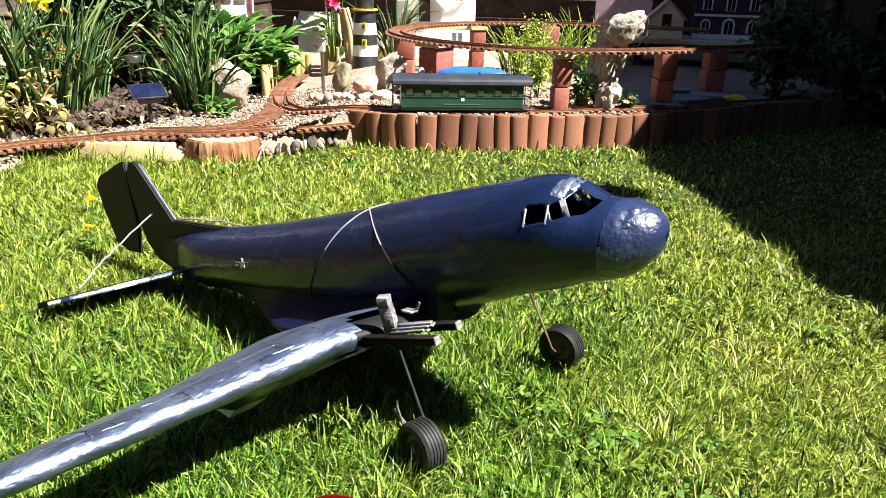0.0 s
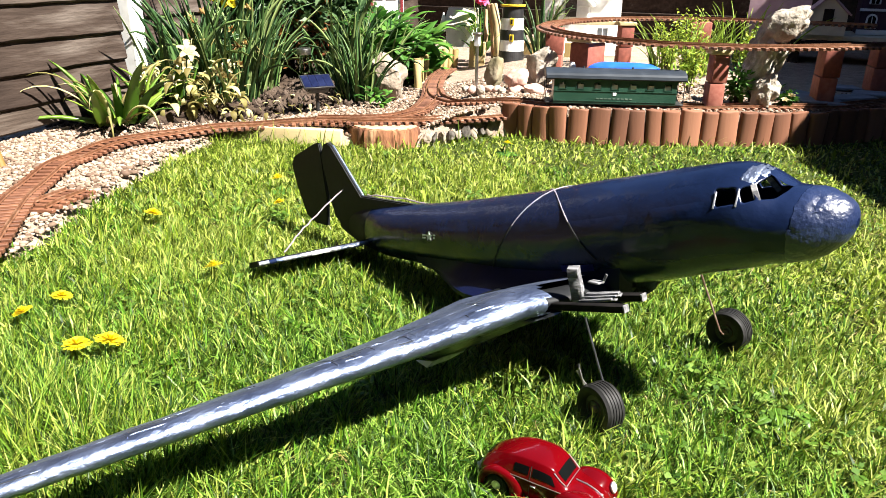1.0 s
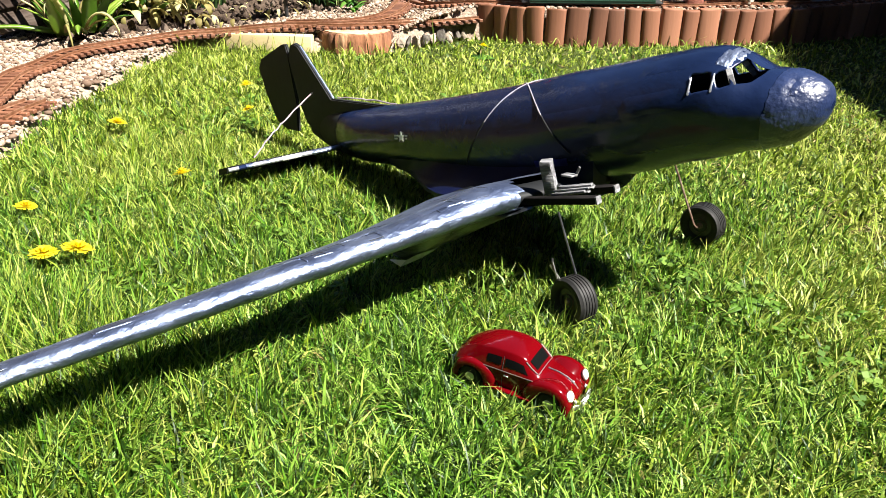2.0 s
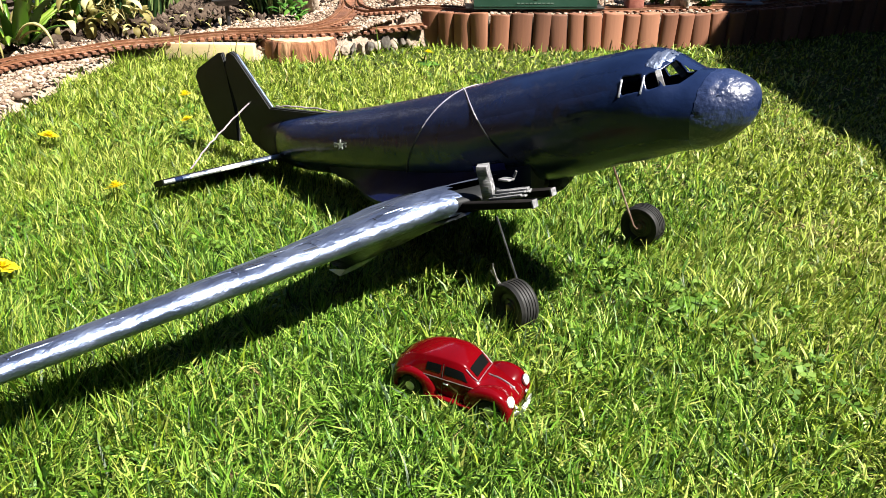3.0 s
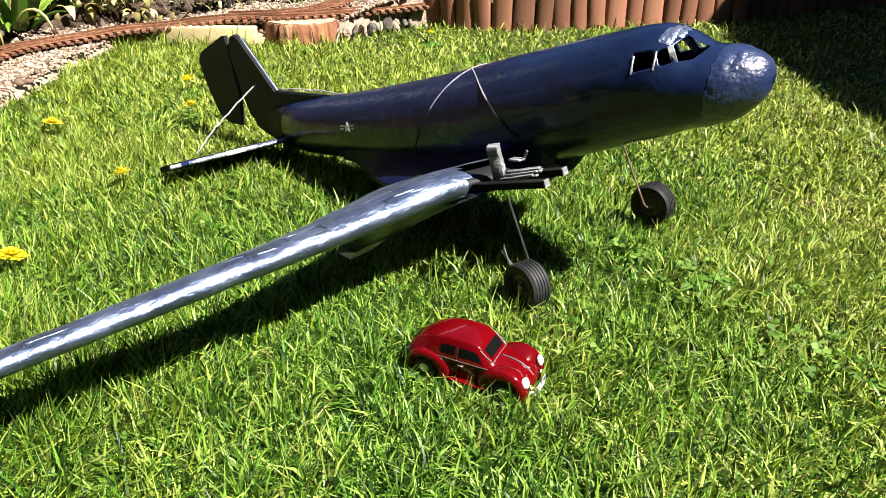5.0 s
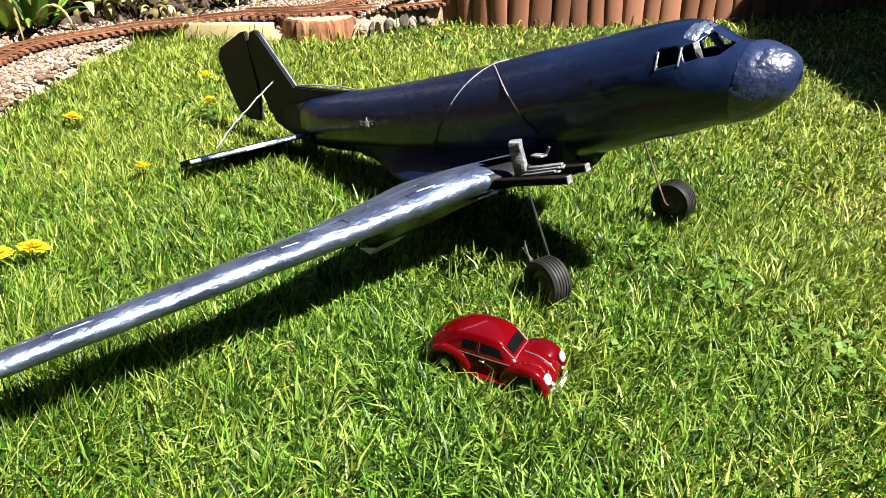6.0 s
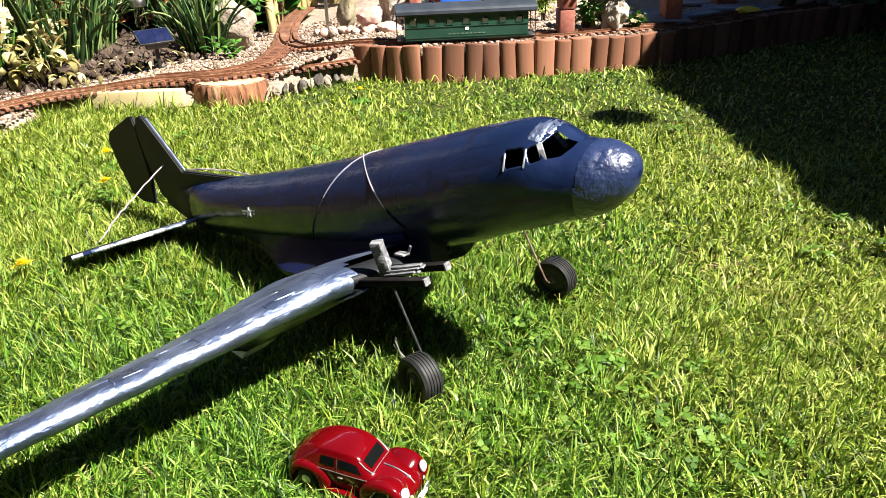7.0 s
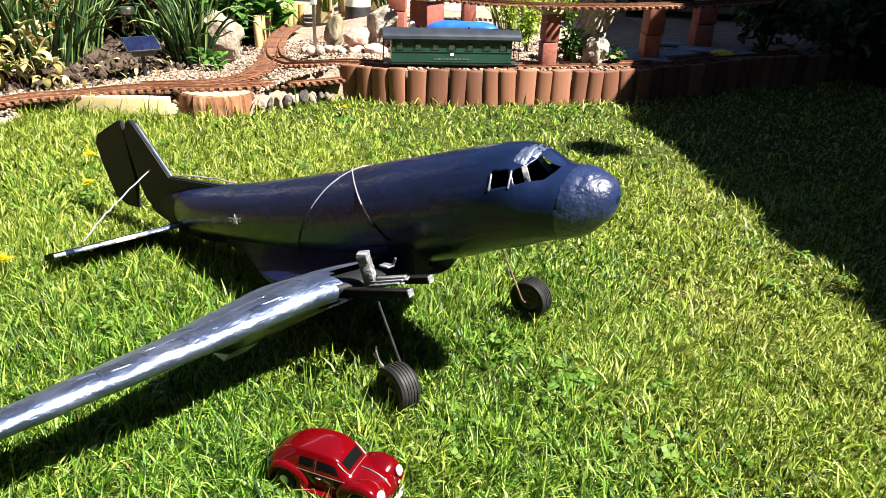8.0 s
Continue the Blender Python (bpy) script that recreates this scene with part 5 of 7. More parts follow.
        part("gear_leg", bm, M_WIRE if sgn < 0 else M_RUSTSTEEL, th, "thin bent wire leg")
        R, Wd = 0.0303, 0.0285
        prof = [(0.55, -0.30), (0.62, -0.42), (0.80, -0.5), (0.92, -0.47), (0.985, -0.36)]
        for k in range(5):
            c = -0.30 + 0.15 * k
            prof += [(1.0, c - 0.045), (1.0, c + 0.045), (0.965, c + 0.055), (0.965, c + 0.095)]
        prof = prof[:-2] + [(0.985, 0.36), (0.92, 0.47), (0.80, 0.5), (0.62, 0.42), (0.55, 0.30)]
        S = 48
        bm = bmesh.new()
        loft(bm, [[(R * r * math.cos(a), Wd * w, R * r * math.sin(a)) for r, w in prof] for a in (2 * math.pi * i / S for i in range(S))] , close=False, cap=False)
        rows = bm.verts[:]
        bm.verts.ensure_lookup_table()
        k = len(prof)
        for i in range(k - 1):
            bm.faces.new((bm.verts[(S - 1) * k + i], bm.verts[(S - 1) * k + i + 1], bm.verts[i + 1], bm.verts[i]))
        ty = part("tyre", bm, M_TYRE, th, "black ribbed rubber tyre")
        ty.matrix_local = pose(wx, wy, wz, 0, 0, 4 * sgn + (-10 if sgn < 0 else -4))
        bm = bmesh.new()
        cyl(bm, R * 0.57, R * 0.57, Wd * 0.62, 32, pose(0, 0, 0, 90), 0.001)
        rim = part("wheel_disc", bm, M_BLACK, ty)
        for s2 in (-1, 1):
            bm = bmesh.new()
            r = bmesh.ops.create_cone(bm, cap_ends=False, segments=32, radius1=R * 0.36, radius2=R * 0.33, depth=0.003, matrix=pose(0, s2 * Wd * 0.33, 0, 90))
            cyl(bm, 0.005, 0.004, 0.005, 16, pose(0, s2 * Wd * 0.34, 0, 90), 0.0008)
            part("hub", bm, M_RUSTSTEEL, ty, "dull raised hub")
    bm = bmesh.new()
    tube(bm, [(-0.05, -0.13, 0.058), (-0.048, -0.135, 0.075), (-0.044, -0.14, 0.074), (-0.034, -0.142, 0.055), (-0.028, -0.138, 0.05), (-0.04, -0.14, 0.062), (-0.046, -0.142, 0.07)], 0.0012, 6)
    part("wire_loop", bm, M_STEEL, th, "loose bent wire end")
    # tail fin and rudder, upright plates with rounded rims
    fin = [(-0.50, 0.146), (-0.645, 0.128), (-0.735, 0.208), (-0.748, 0.212), (-0.762, 0.206), (-0.770, 0.18), (-0.745, 0.10), (-0.727, 0.066), (-0.695, 0.050), (-0.66, 0.034)]
    rud = [(-0.772, 0.190), (-0.778, 0.206), (-0.792, 0.203), (-0.868, 0.163), (-0.878, 0.145), (-0.862, 0.10), (-0.832, 0.046), (-0.80, 0.036), (-0.760, 0.040), (-0.756, 0.10)]
    for nm, pts, th_ in (("fin", fin, 0.011), ("rudder", rud, 0.008)):
        bm = bmesh.new()
        f = bm.faces.new([bm.verts.new((x, -th_ / 2, z)) for x, z in pts])
        ext = bmesh.ops.extrude_face_region(bm, geom=[f])
        bmesh.ops.translate(bm, vec=(0, th_, 0), verts=[v for v in ext["geom"] if isinstance(v, bmesh.types.BMVert)])
        bmesh.ops.recalc_face_normals(bm, faces=bm.faces)
        bmesh.ops.bevel(bm, geom=[e for e in bm.edges if all(len(fc.verts) > 4 for fc in e.link_faces) is False and any(len(fc.verts) > 4 for fc in e.link_faces)], offset=0.002, segments=2, affect="EDGES")
        part(nm, bm, M_CARD, th, smooth=False)
    # pale front edges of fin and tailplane where the tape catches light
    bm = bmesh.new()
    tube(bm, [(-0.644, 0.0, 0.1285), (-0.69, 0.0, 0.169), (-0.734, 0.0, 0.208)], 0.0018, 8)
    part("fin_front_edge", bm, M_FOILWING, th)
    stab = [(-0.605, 0.02), (-0.617, 0.10), (-0.645, 0.205), (-0.658, 0.222), (-0.680, 0.226), (-0.705, 0.19), (-0.715, 0.02)]
    for sgn in (-1, 1):
        bm = bmesh.new()
        f = bm.faces.new([bm.verts.new((x, sgn * w, 0.056 + 0.42 * (x + 0.605 + 0.2 * w))) for x, w in stab])
        ext = bmesh.ops.extrude_face_region(bm, geom=[f])
        bmesh.ops.translate(bm, vec=(0, 0, -0.010), verts=[v for v in ext["geom"] if isinstance(v, bmesh.types.BMVert)])
        bmesh.ops.recalc_face_normals(bm, faces=bm.faces)
        part("tailplane", bm, M_CARD, th, smooth=False)
        prev = 0.0
        for cut, mtl in ((0.30, M_FOILBRIGHT), (0.40, M_TAPEEDGE), (0.56, M_WHITE), (0.66, M_TAPEEDGE), (0.70, M_FOILBRIGHT), (0.80, M_TAPEEDGE), (0.86, M_FOILWING), (0.92, M_FOIL), (1.0, M_TAPEEDGE)):
            bm = bmesh.new()
            pts = []
            for k in range(4):
                w = 0.02 + 0.204 * (prev + (cut - prev) * k / 3)
                x = -0.605 - 0.012 * min(1, (w - 0.02) / 0.08) - 0.033 * max(0, (w - 0.1) / 0.12) ** 1.15
                pts.append((x + 0.002, sgn * w, 0.051 + 0.42 * (x + 0.605 + 0.2 * w)))
            tube(bm, pts, 0.0042 - 0.0008 * prev, 8)
            part("tailplane_front_edge", bm, mtl, th, "wrinkled silver tape edge")
            prev = cut
    # overlapping lengths of tape round the body
    rng = random.Random(44)
    for i in range(30):
        x0 = rng.uniform(-0.62, 0.10)
        ln_, a0 = rng.uniform(0.05, 0.16), rng.uniform(-40, 95)
        a1 = a0 + rng.uniform(18, 50)
        if x0 + ln_ > 0.045 and a1 > 20:
            ln_ = 0.045 - x0
        ln_ = min(ln_, 0.118 - x0)
        if ln_ < 0.03:
            continue
        bm = bmesh.new()
        rows = []
        for p in range(9):
            row = []
            for q in range(7):
                x = x0 + ln_ * p / 8 + (rng.uniform(-0.001, 0.001) if p in (0, 8) else 0)
                a = radians(a0 + (a1 - a0) * q / 6 + rng.uniform(-0.6, 0.6))
                zc, hh, hw = lerp_table(FUSELAGE, x)
                e = 0.0001 if p in (0, 8) or q in (0, 6) else 0.0007 + rng.uniform(0, 0.0004)
                row.append((x, -(hw + e) * math.sin(a), zc + (hh + e) * math.cos(a)))
            rows.append(row)
        loft(bm, rows, close=False)
        part("tape_strip", bm, M_FOIL, fus)
    # dark tape round the end of the body below the fin
    bm = bmesh.new()
    rings = []
    for i in range(22):
        x = -0.7155 + 0.105 * i / 21
        zc, hh, hw = lerp_table(FUSELAGE, max(x, -0.715))
        ring = []
        for q in range(48):
            a = 2 * math.pi * q / 48
            e = -0.0002 if i == 21 else 0.0009
            xx = x + (0.012 * noise.noise(Vector((math.sin(a) * 2, math.cos(a) * 2, 5))) * max(0, i - 15) / 6)
            ring.append((xx, (hw + e) * math.sin(a), zc + (hh + e) * math.cos(a)))
        rings.append(ring)
    loft(bm, rings)
    part("tail_tape", bm, M_CARD, th, "dark tape round the tail end")
    # nose cap of silver tape, crumpled from many short pieces
    bm = bmesh.new()
    rings = []
    for i in range(34):
        x = 0.146 + 0.0377 * i / 33
        zc, hh, hw = lerp_table(FUSELAGE, x)
        e = 0.0007 if i else -0.0003
        ring = []
        for q in range(72):
            a = 2 * math.pi * q / 72
            xx = x + (0.013 * noise.noise(Vector((math.sin(a) * 4, math.cos(a) * 4, 0))) * (1 - i / 12) if i < 12 else 0)
            d = e + 0.0006 * noise.noise(Vector((x * 130, math.sin(a) * 5, math.cos(a) * 5)))
            ring.append((xx, (hw + d) * math.sin(a), zc + (hh + d) * math.cos(a)))
        rings.append(ring)
    loft(bm, rings)
    nose = part("nose_cap", bm, M_FOILNOSE, th, "crumpled bright silver tape over the nose")
    for i in range(26):
        x0 = rng.uniform(0.132, 0.152)
        a0 = rng.uniform(-60, 150)
        bm = bmesh.new()
        rows = []
        for p in range(6):
            row = []
            for q in range(6):
                x = min(0.172, x0 + 0.018 * p / 5 + rng.uniform(-0.001, 0.001))
                a = radians(a0 + 34 * q / 5 + rng.uniform(-2, 2))
                zc, hh, hw = lerp_table(FUSELAGE, x)
                e = 0.0006 if p in (0, 5) or q in (0, 5) else 0.0014 + rng.uniform(0, 0.0004)
                row.append((x, -(hw + e) * math.sin(a), zc + (hh + e) * math.cos(a)))
            rows.append(row)
        loft(bm, rows, close=False)
        part("tape_strip", bm, M_FOILNOSE, nose)
    # blue patch imitates the sky's reflection at the wing root
    bm = bmesh.new()
    rows = []
    for p in range(9):
        x = -0.135 + 0.05 * p / 8
        zc, hh, hw = lerp_table(FUSELAGE, x)
        rows.append([(x, -(hw + 0.0012) * math.sin(radians(a)), zc + (hh + 0.0012) * math.cos(radians(a))) for a in (112, 117, 122, 127, 133)])
    loft(bm, rows, close=False)
    part("sky_glint", bm, M_SKYGLINT, th, "blue patch imitating the sky's reflection at the wing root")
    # bright crumpled tape over the front of the cabin roof
    for x0, x1, a0, a1 in ((0.074, 0.0910, -16, 20), (0.070, 0.0850, 8, 36)):
        bm = bmesh.new()
        rows = []
        for p in range(13):
            row = []
            for q in range(15):
                rim = p in (0, 12) or q in (0, 14)
                x = x0 + (x1 - x0) * p / 12 + (rng.uniform(-0.001, 0.001) if rim else 0)
                a = radians(a0 + (a1 - a0) * q / 14)
                zc, hh, hw = lerp_table(FUSELAGE, x)
                e = 0.0001 if rim else 0.0008 + 0.0006 * noise.noise(Vector((p * 1.3, q * 1.1, x0 * 50)))
                row.append((x, -(hw + e) * math.sin(a), zc + (hh + e) * math.cos(a)))
            rows.append(row)
        loft(bm, rows, close=False)
        part("tape_strip", bm, M_FOILBRIGHT, fus)
    # strings
    def string(pts, r=0.0014, wob=0.004, mtl=M_STRING):
        rows = []
        for a, b in zip(pts, pts[1:]):
            for k in range(8):
                rows.append(Vector(a).lerp(Vector(b), k / 8))
        rows.append(Vector(pts[-1]))
        b = bmesh.new()
        tube(b, [p + Vector([wob * noise.noise(Vector((i * 0.7, ax * 9, 1))) for ax in range(3)]) for i, p in enumerate(rows)], r, 6)
        part("string", b, mtl, th, "thin twisted string")
    string([(-0.70, -0.004, 0.130), (-0.672, -0.11, 0.09), (-0.638, -0.180, 0.064)])
    string([(-0.64, 0.006, 0.130), (-0.56, 0.03, 0.136), (-0.46, 0.03, 0.140)])
    def over(x0, x1, a0, a1, n=14):
        rows = []
        for i in range(n + 1):
            u = i / n
            x = x0 + (x1 - x0) * u
            a = radians(a0 + (a1 - a0) * u)
            zc, hh, hw = lerp_table(FUSELAGE, x)
            rows.append((x, -(hw + 0.001) * math.sin(a), zc + (hh + 0.001) * math.cos(a)))
        return rows
    string(over(-0.178, -0.228, -25, 64), 0.0009, 0.0005, M_THREAD)
    string(over(-0.238, -0.130, -25, 65), 0.0009, 0.0005, M_THREAD)
    # threads go on down the flank, coloured near-black for the shade there
    string(over(-0.228, -0.262, 64, 120), 0.0013, 0.0012, M_CARD)
    string(over(-0.130, -0.079, 65, 107), 0.0012, 0.0010, M_CARD)
    # star badge: disc, star and bars lying on the flank
    x0 = -0.402
    zc, hh, hw = lerp_table(FUSELAGE, x0)
    a0 = radians(80)
    n_ = Vector((0, -math.sin(a0) / hw, math.cos(a0) / hh)).normalized()
    base = Vector((x0, -(hw + 0.0016) * math.sin(a0), zc + (hh + 0.0016) * math.cos(a0)))
    tx = Vector((1, -0.08, 0.24))
    tx = (tx - n_ * tx.dot(n_)).normalized()
    tz = n_.cross(tx)
    R3 = Matrix((tx, tz, n_)).transposed().to_4x4()
    def badge(nm, poly, mtl, lift, lab):
        b = bmesh.new()
        f = b.faces.new([b.verts.new((x, y, 0)) for x, y in poly])
        ext = bmesh.ops.extrude_face_region(b, geom=[f])
        bmesh.ops.translate(b, vec=(0, 0, 0.0006), verts=[v for v in ext["geom"] if isinstance(v, bmesh.types.BMVert)])
        bmesh.ops.recalc_face_normals(b, faces=b.faces)
        part(nm, b, mtl, th, lab, smooth=False).matrix_local = Matrix.Translation(base + n_ * lift) @ R3
    badge("badge_disc", [(0.0085 * math.cos(2 * math.pi * i / 24), 0.0085 * math.sin(2 * math.pi * i / 24)) for i in range(24)], M_BLACK, 0.0, "dark round badge ground")
    badge("badge_star", [((0.0085 if i % 2 == 0 else 0.0036) * math.sin(math.pi * i / 5), (0.0085 if i % 2 == 0 else 0.0036) * math.cos(math.pi * i / 5)) for i in range(10)], M_WHITE, 0.0008, "white star")
    for sx in (-1, 1):
        for y in (0.0022, -0.0022):
            badge("badge_bar", [(sx * 0.0125 - 0.0035, y - 0.0012), (sx * 0.0125 + 0.0035, y - 0.0012), (sx * 0.0125 + 0.0035, y + 0.0012), (sx * 0.0125 - 0.0035, y + 0.0012)], M_WHITE, 0.0, "white bar")
    # lifted tape end on the flank behind the badge
    bm = bmesh.new()
    rock(bm, (0.016, 0.003, 0.005), 8, subdiv=2, rough=0.3)
    part("tape_lump", bm, M_FOIL, th, "crumpled tape").matrix_local = pose(-0.51, -0.041, 0.098, 15, -14, 0)


# ---------------------------------------------------------------- toy car
CAR = pose(0.172, 0.965, 0.0095, 0, 1, -9) @ Matrix.Scale(0.88, 4)
CAR_ROWS = [  # x, half width at the waist, waist height, top height, half width at the top, lower edge
    (-0.0800, 0.012, 0.022, 0.026, 0.006, 0.014), (-0.0780, 0.020, 0.024, 0.031, 0.010, 0.010), (-0.0700, 0.0265, 0.029, 0.0395, 0.014, 0.010), (-0.0560, 0.0292, 0.032, 0.0495, 0.0175, 0.010),
    (-0.0400, 0.0300, 0.0335, 0.0572, 0.0205, 0.010), (-0.0220, 0.0303, 0.034, 0.0612, 0.0222, 0.010), (-0.0050, 0.0303, 0.034, 0.0618, 0.0225, 0.010), (0.0080, 0.0300, 0.034, 0.0600, 0.0215, 0.010),
    (0.0160, 0.0296, 0.034, 0.0560, 0.0205, 0.010), (0.0300, 0.0280, 0.034, 0.0425, 0.0190, 0.010), (0.0345, 0.0270, 0.0335, 0.0395, 0.0175, 0.010), (0.0500, 0.0255, 0.030, 0.0375, 0.0160, 0.010),
    (0.0640, 0.0225, 0.026, 0.0325, 0.0140, 0.010), (0.0735, 0.0185, 0.020, 0.0250, 0.0110, 0.011), (0.0775, 0.0140, 0.016, 0.0185, 0.0080, 0.012)]


def car_point(x, v):
    """A point of the car's skin: v from 0 at the sill on its right, over the roof at 0.5, to 1 at the sill on its left."""
    w, wz, tz, tw, lz = lerp_table(CAR_ROWS, x)
    s = 1 if v > 0.5 else -1
    q = abs(v - 0.5) * 2            # 0 at the roof's middle, 1 at the sill
    if q > 0.62:
        t = (1 - q) / 0.38
        return Vector((x, s * (w * (0.93 + 0.07 * math.sin(t * math.pi / 2))), lz + (wz - lz) * t))
    t = q / 0.62                    # 0 roof middle, 1 waist
    if t > 0.45:
        k = (1 - t) / 0.55
        e = math.sin(k * math.pi / 2)
        return Vector((x, s * (w + (tw - w) * (k * 0.75 + 0.25 * k * k)), wz + (tz - wz) * 0.86 * (0.6 * k + 0.4 * e)))
    k = t / 0.45
    return Vector((x, s * tw * math.sin(k * math.pi / 2) ** 0.9, tz - (tz - wz) * 0.14 * (1 - math.cos(k * math.pi / 2)) ** 1.0))


def skin_patch(x0, x1, v0, v1, lift, nx=10, nv=8, slant=0.0):
    """A patch of the car's skin, lifted off it, with thickness; slant shears its front edge."""
    bm = bmesh.new()
    g = []
    for i in range(nx + 1):
        row = []
        for j in range(nv + 1):
            v = v0 + (v1 - v0) * j / nv
            x = x0 + (x1 - x0) * i / nx
            x += slant * (j / nv) * (i / nx)
            a = car_point(x, v)
            dx, dv = car_point(x + 0.001, v) - a, car_point(x, min(0.999, v + 0.005)) - a
            nrm = dx.cross(dv).normalized()
            if nrm.dot(a - Vector((x, 0, 0.028))) < 0:
                nrm = -nrm
            row.append(bm.verts.new(a + nrm * lift))
        g.append(row)
    for i in range(nx):
        for j in range(nv):
            bm.faces.new((g[i][j], g[i + 1][j], g[i + 1][j + 1], g[i][j + 1]))
    bmesh.ops.recalc_face_normals(bm, faces=bm.faces)
    return bm


def skin_line(pts, lift, r, name, mtl, parent, label=""):
    bm = bmesh.new()
    rows = []
    for x, v in pts:
        a = car_point(x, v)
        out = (a - Vector((x, 0, 0.03))).normalized()
        rows.append(a + out * lift)
    tube(bm, rows, r, 6)
    return part(name, bm, mtl, parent, label)


def toy_car():
    th = thing("toy_car", "glossy red rounded toy saloon car standing in the grass", "toy car", CAR)
    bm = bmesh.new()
    rows = []
    xs = [-0.080 + 0.157 * (i / 70) for i in range(71)]
    for x in xs:
        rows.append([car_point(x, j / 48) for j in range(49)])
    loft(bm, rows)
    part("body", bm, M_RED, th, "glossy red rounded body")
    # wings over the wheels
    WB = 0.0505
    for sy in (-1, 1):
        for cx, L, H, fwd in ((WB, 0.034, 0.033, 1), (-WB + 0.002, 0.033, 0.030, -1)):
            bm = bmesh.new()
            rings = []
            for i in range(25):
                a = math.pi * (-0.06 + 1.10 * i / 24)
                ring = []
                for j in range(13):
                    b = math.pi * j / 12
                    rr = 1 - 0.0
                    r_in, r_out = 0.0172, 1.0
                    ex, ez = math.cos(a), math.sin(a)
                    rad = (L * 0.82 if ex * fwd > 0 else L) * abs(ex) ** 2 + (H * 0.86) * (1 - abs(ex) ** 2)
                    prof_r = r_in + (rad - r_in) * max(0.0, math.sin(b * 0.88)) ** 0.8
                    yy = 0.0345 - 0.0265 * (j / 12) ** 2.2 + 0.0006 * math.sin(b)
                    ring.append((cx + ex * prof_r, sy * yy, 0.0125 + ez * prof_r))
                rings.append(ring)
            loft(bm, rings, close=False)
            bmesh.ops.recalc_face_normals(bm, faces=bm.faces)
            part("front_wing" if fwd > 0 else "rear_wing", bm, M_RED, th)
        bm = bmesh.new()
        box(bm, (0.058, 0.009, 0.003), pose(0, sy * 0.0315, 0.0105), 0.001)
        part("running_board", bm, M_RED, th)
        for cx in (WB, -WB):
            bm = bmesh.new()
            cyl(bm, 0.0142, 0.0142, 0.009, 28, pose(0, 0, 0, 90), 0.002)
            wh = part("wheel", bm, M_TYRE, th)
            wh.matrix_local = pose(cx, sy * 0.0275, 0.0125)
            bm = bmesh.new()
            bmesh.ops.create_uvsphere(bm, u_segments=20, v_segments=10, radius=0.0068, matrix=Matrix.Translation((0, sy * 0.0035, 0)) @ Matrix.Diagonal((1, 0.35, 1, 1)))
            part("hub_cap", bm, M_CHROME, wh, "chrome hub cap")
        # side glass: door window, rear quarter window
        va, vb = (0.303, 0.238) if sy < 0 else (1 - 0.303, 1 - 0.238)
        dw = part("door_window", skin_patch(-0.0070, 0.0150, va, vb, 0.0005, slant=0.0068), M_DARKGLASS, th, "dark clear side glass")
        part("quarter_window", skin_patch(-0.0305, -0.0120, va, vb, 0.0005), M_DARKGLASS, th, "dark clear side glass")
        k = (lambda v: v) if sy < 0 else (lambda v: 1 - v)
        skin_line([(-0.0095, k(0.315)), (-0.0095, k(0.26)), (-0.0095, k(0.2)), (-0.0095, k(0.1)), (-0.0095, k(0.03))], 0.0002, 0.00035, "door_gap", M_BLACK, th)
        skin_line([(0.0235, k(0.2)), (0.0235, k(0.1)), (0.020, k(0.03))], 0.0002, 0.00035, "door_gap", M_BLACK, th)
        skin_line([(x / 1000, k(0.2)) for x in range(-50, 56, 5)], 0.0003, 0.00045, "waist_trim", M_CHROME, th, "thin chrome trim line")
        bm = bmesh.new()
        box(bm, (0.0065, 0.0016, 0.0016), None, 0.0005)
        part("door_handle", bm, M_CHROME, th).matrix_local = Matrix.Translation(car_point(-0.004, k(0.165)) + Vector((0, sy * 0.0012, 0)))
        # lamps on the wings
        bm = bmesh.new()
        bmesh.ops.create_uvsphere(bm, u_segments=24, v_segments=14, radius=0.0064, matrix=Matrix.Diagonal((0.6, 1, 1, 1)))
        hl = part("headlight", bm, M_LAMPGLASS, th, "clear round headlight")
        hl.matrix_local = pose(0.0735, sy * 0.0238, 0.0285, 0, -22, 6 * sy)
        bm = bmesh.new()
        rings = []
        for i in range(28):
            a = 2 * math.pi * i / 28
            rings.append([(0.0012 * math.cos(b) , (0.0064 + 0.0007 * math.sin(b)) * math.cos(a), (0.0064 + 0.0007 * math.sin(b)) * math.sin(a)) for b in (2 * math.pi * j / 6 for j in range(6))])
        loft(bm, rings + [rings[0]], cap=False)
        part("rim", bm, M_CHROME, hl, "chrome ring")
        bm = bmesh.new()
        cyl(bm, 0.0028, 0.0022, 0.002, 16, pose(0.0785, sy * 0.0165, 0.0185, 0, 80, 0), 0.0005)
        part("indicator", bm, M_LAMPGLASS, th, "small round front lamp")
    # screens
    part("windscreen", skin_patch(0.0195, 0.0290, 0.415, 0.585, 0.0005, 6, 16), M_DARKGLASS, th, "dark curved windscreen")
    part("rear_window", skin_patch(-0.0765, -0.0695, 0.43, 0.57, 0.0004, 6, 10), M_DARKGLASS, th, "dark rear window")
    for v in (0.345, 0.655):
        skin_line([(0.0165, v + (0.01 if v < 0.5 else -0.01)), (0.024, v), (0.0315, v)], 0.0006, 0.0007, "windscreen_trim", M_CHROME, th)
    skin_line([(0.0325, 0.35 + 0.3 * i / 10) for i in range(11)], 0.0005, 0.0006, "windscreen_trim", M_CHROME, th)
    # bonnet crest, bonnet gap, handle
    skin_line([(0.036 + 0.038 * i / 12, 0.5) for i in range(13)], 0.0007, 0.0009, "bonnet_trim", M_CHROME, th, "chrome strip along the bonnet")
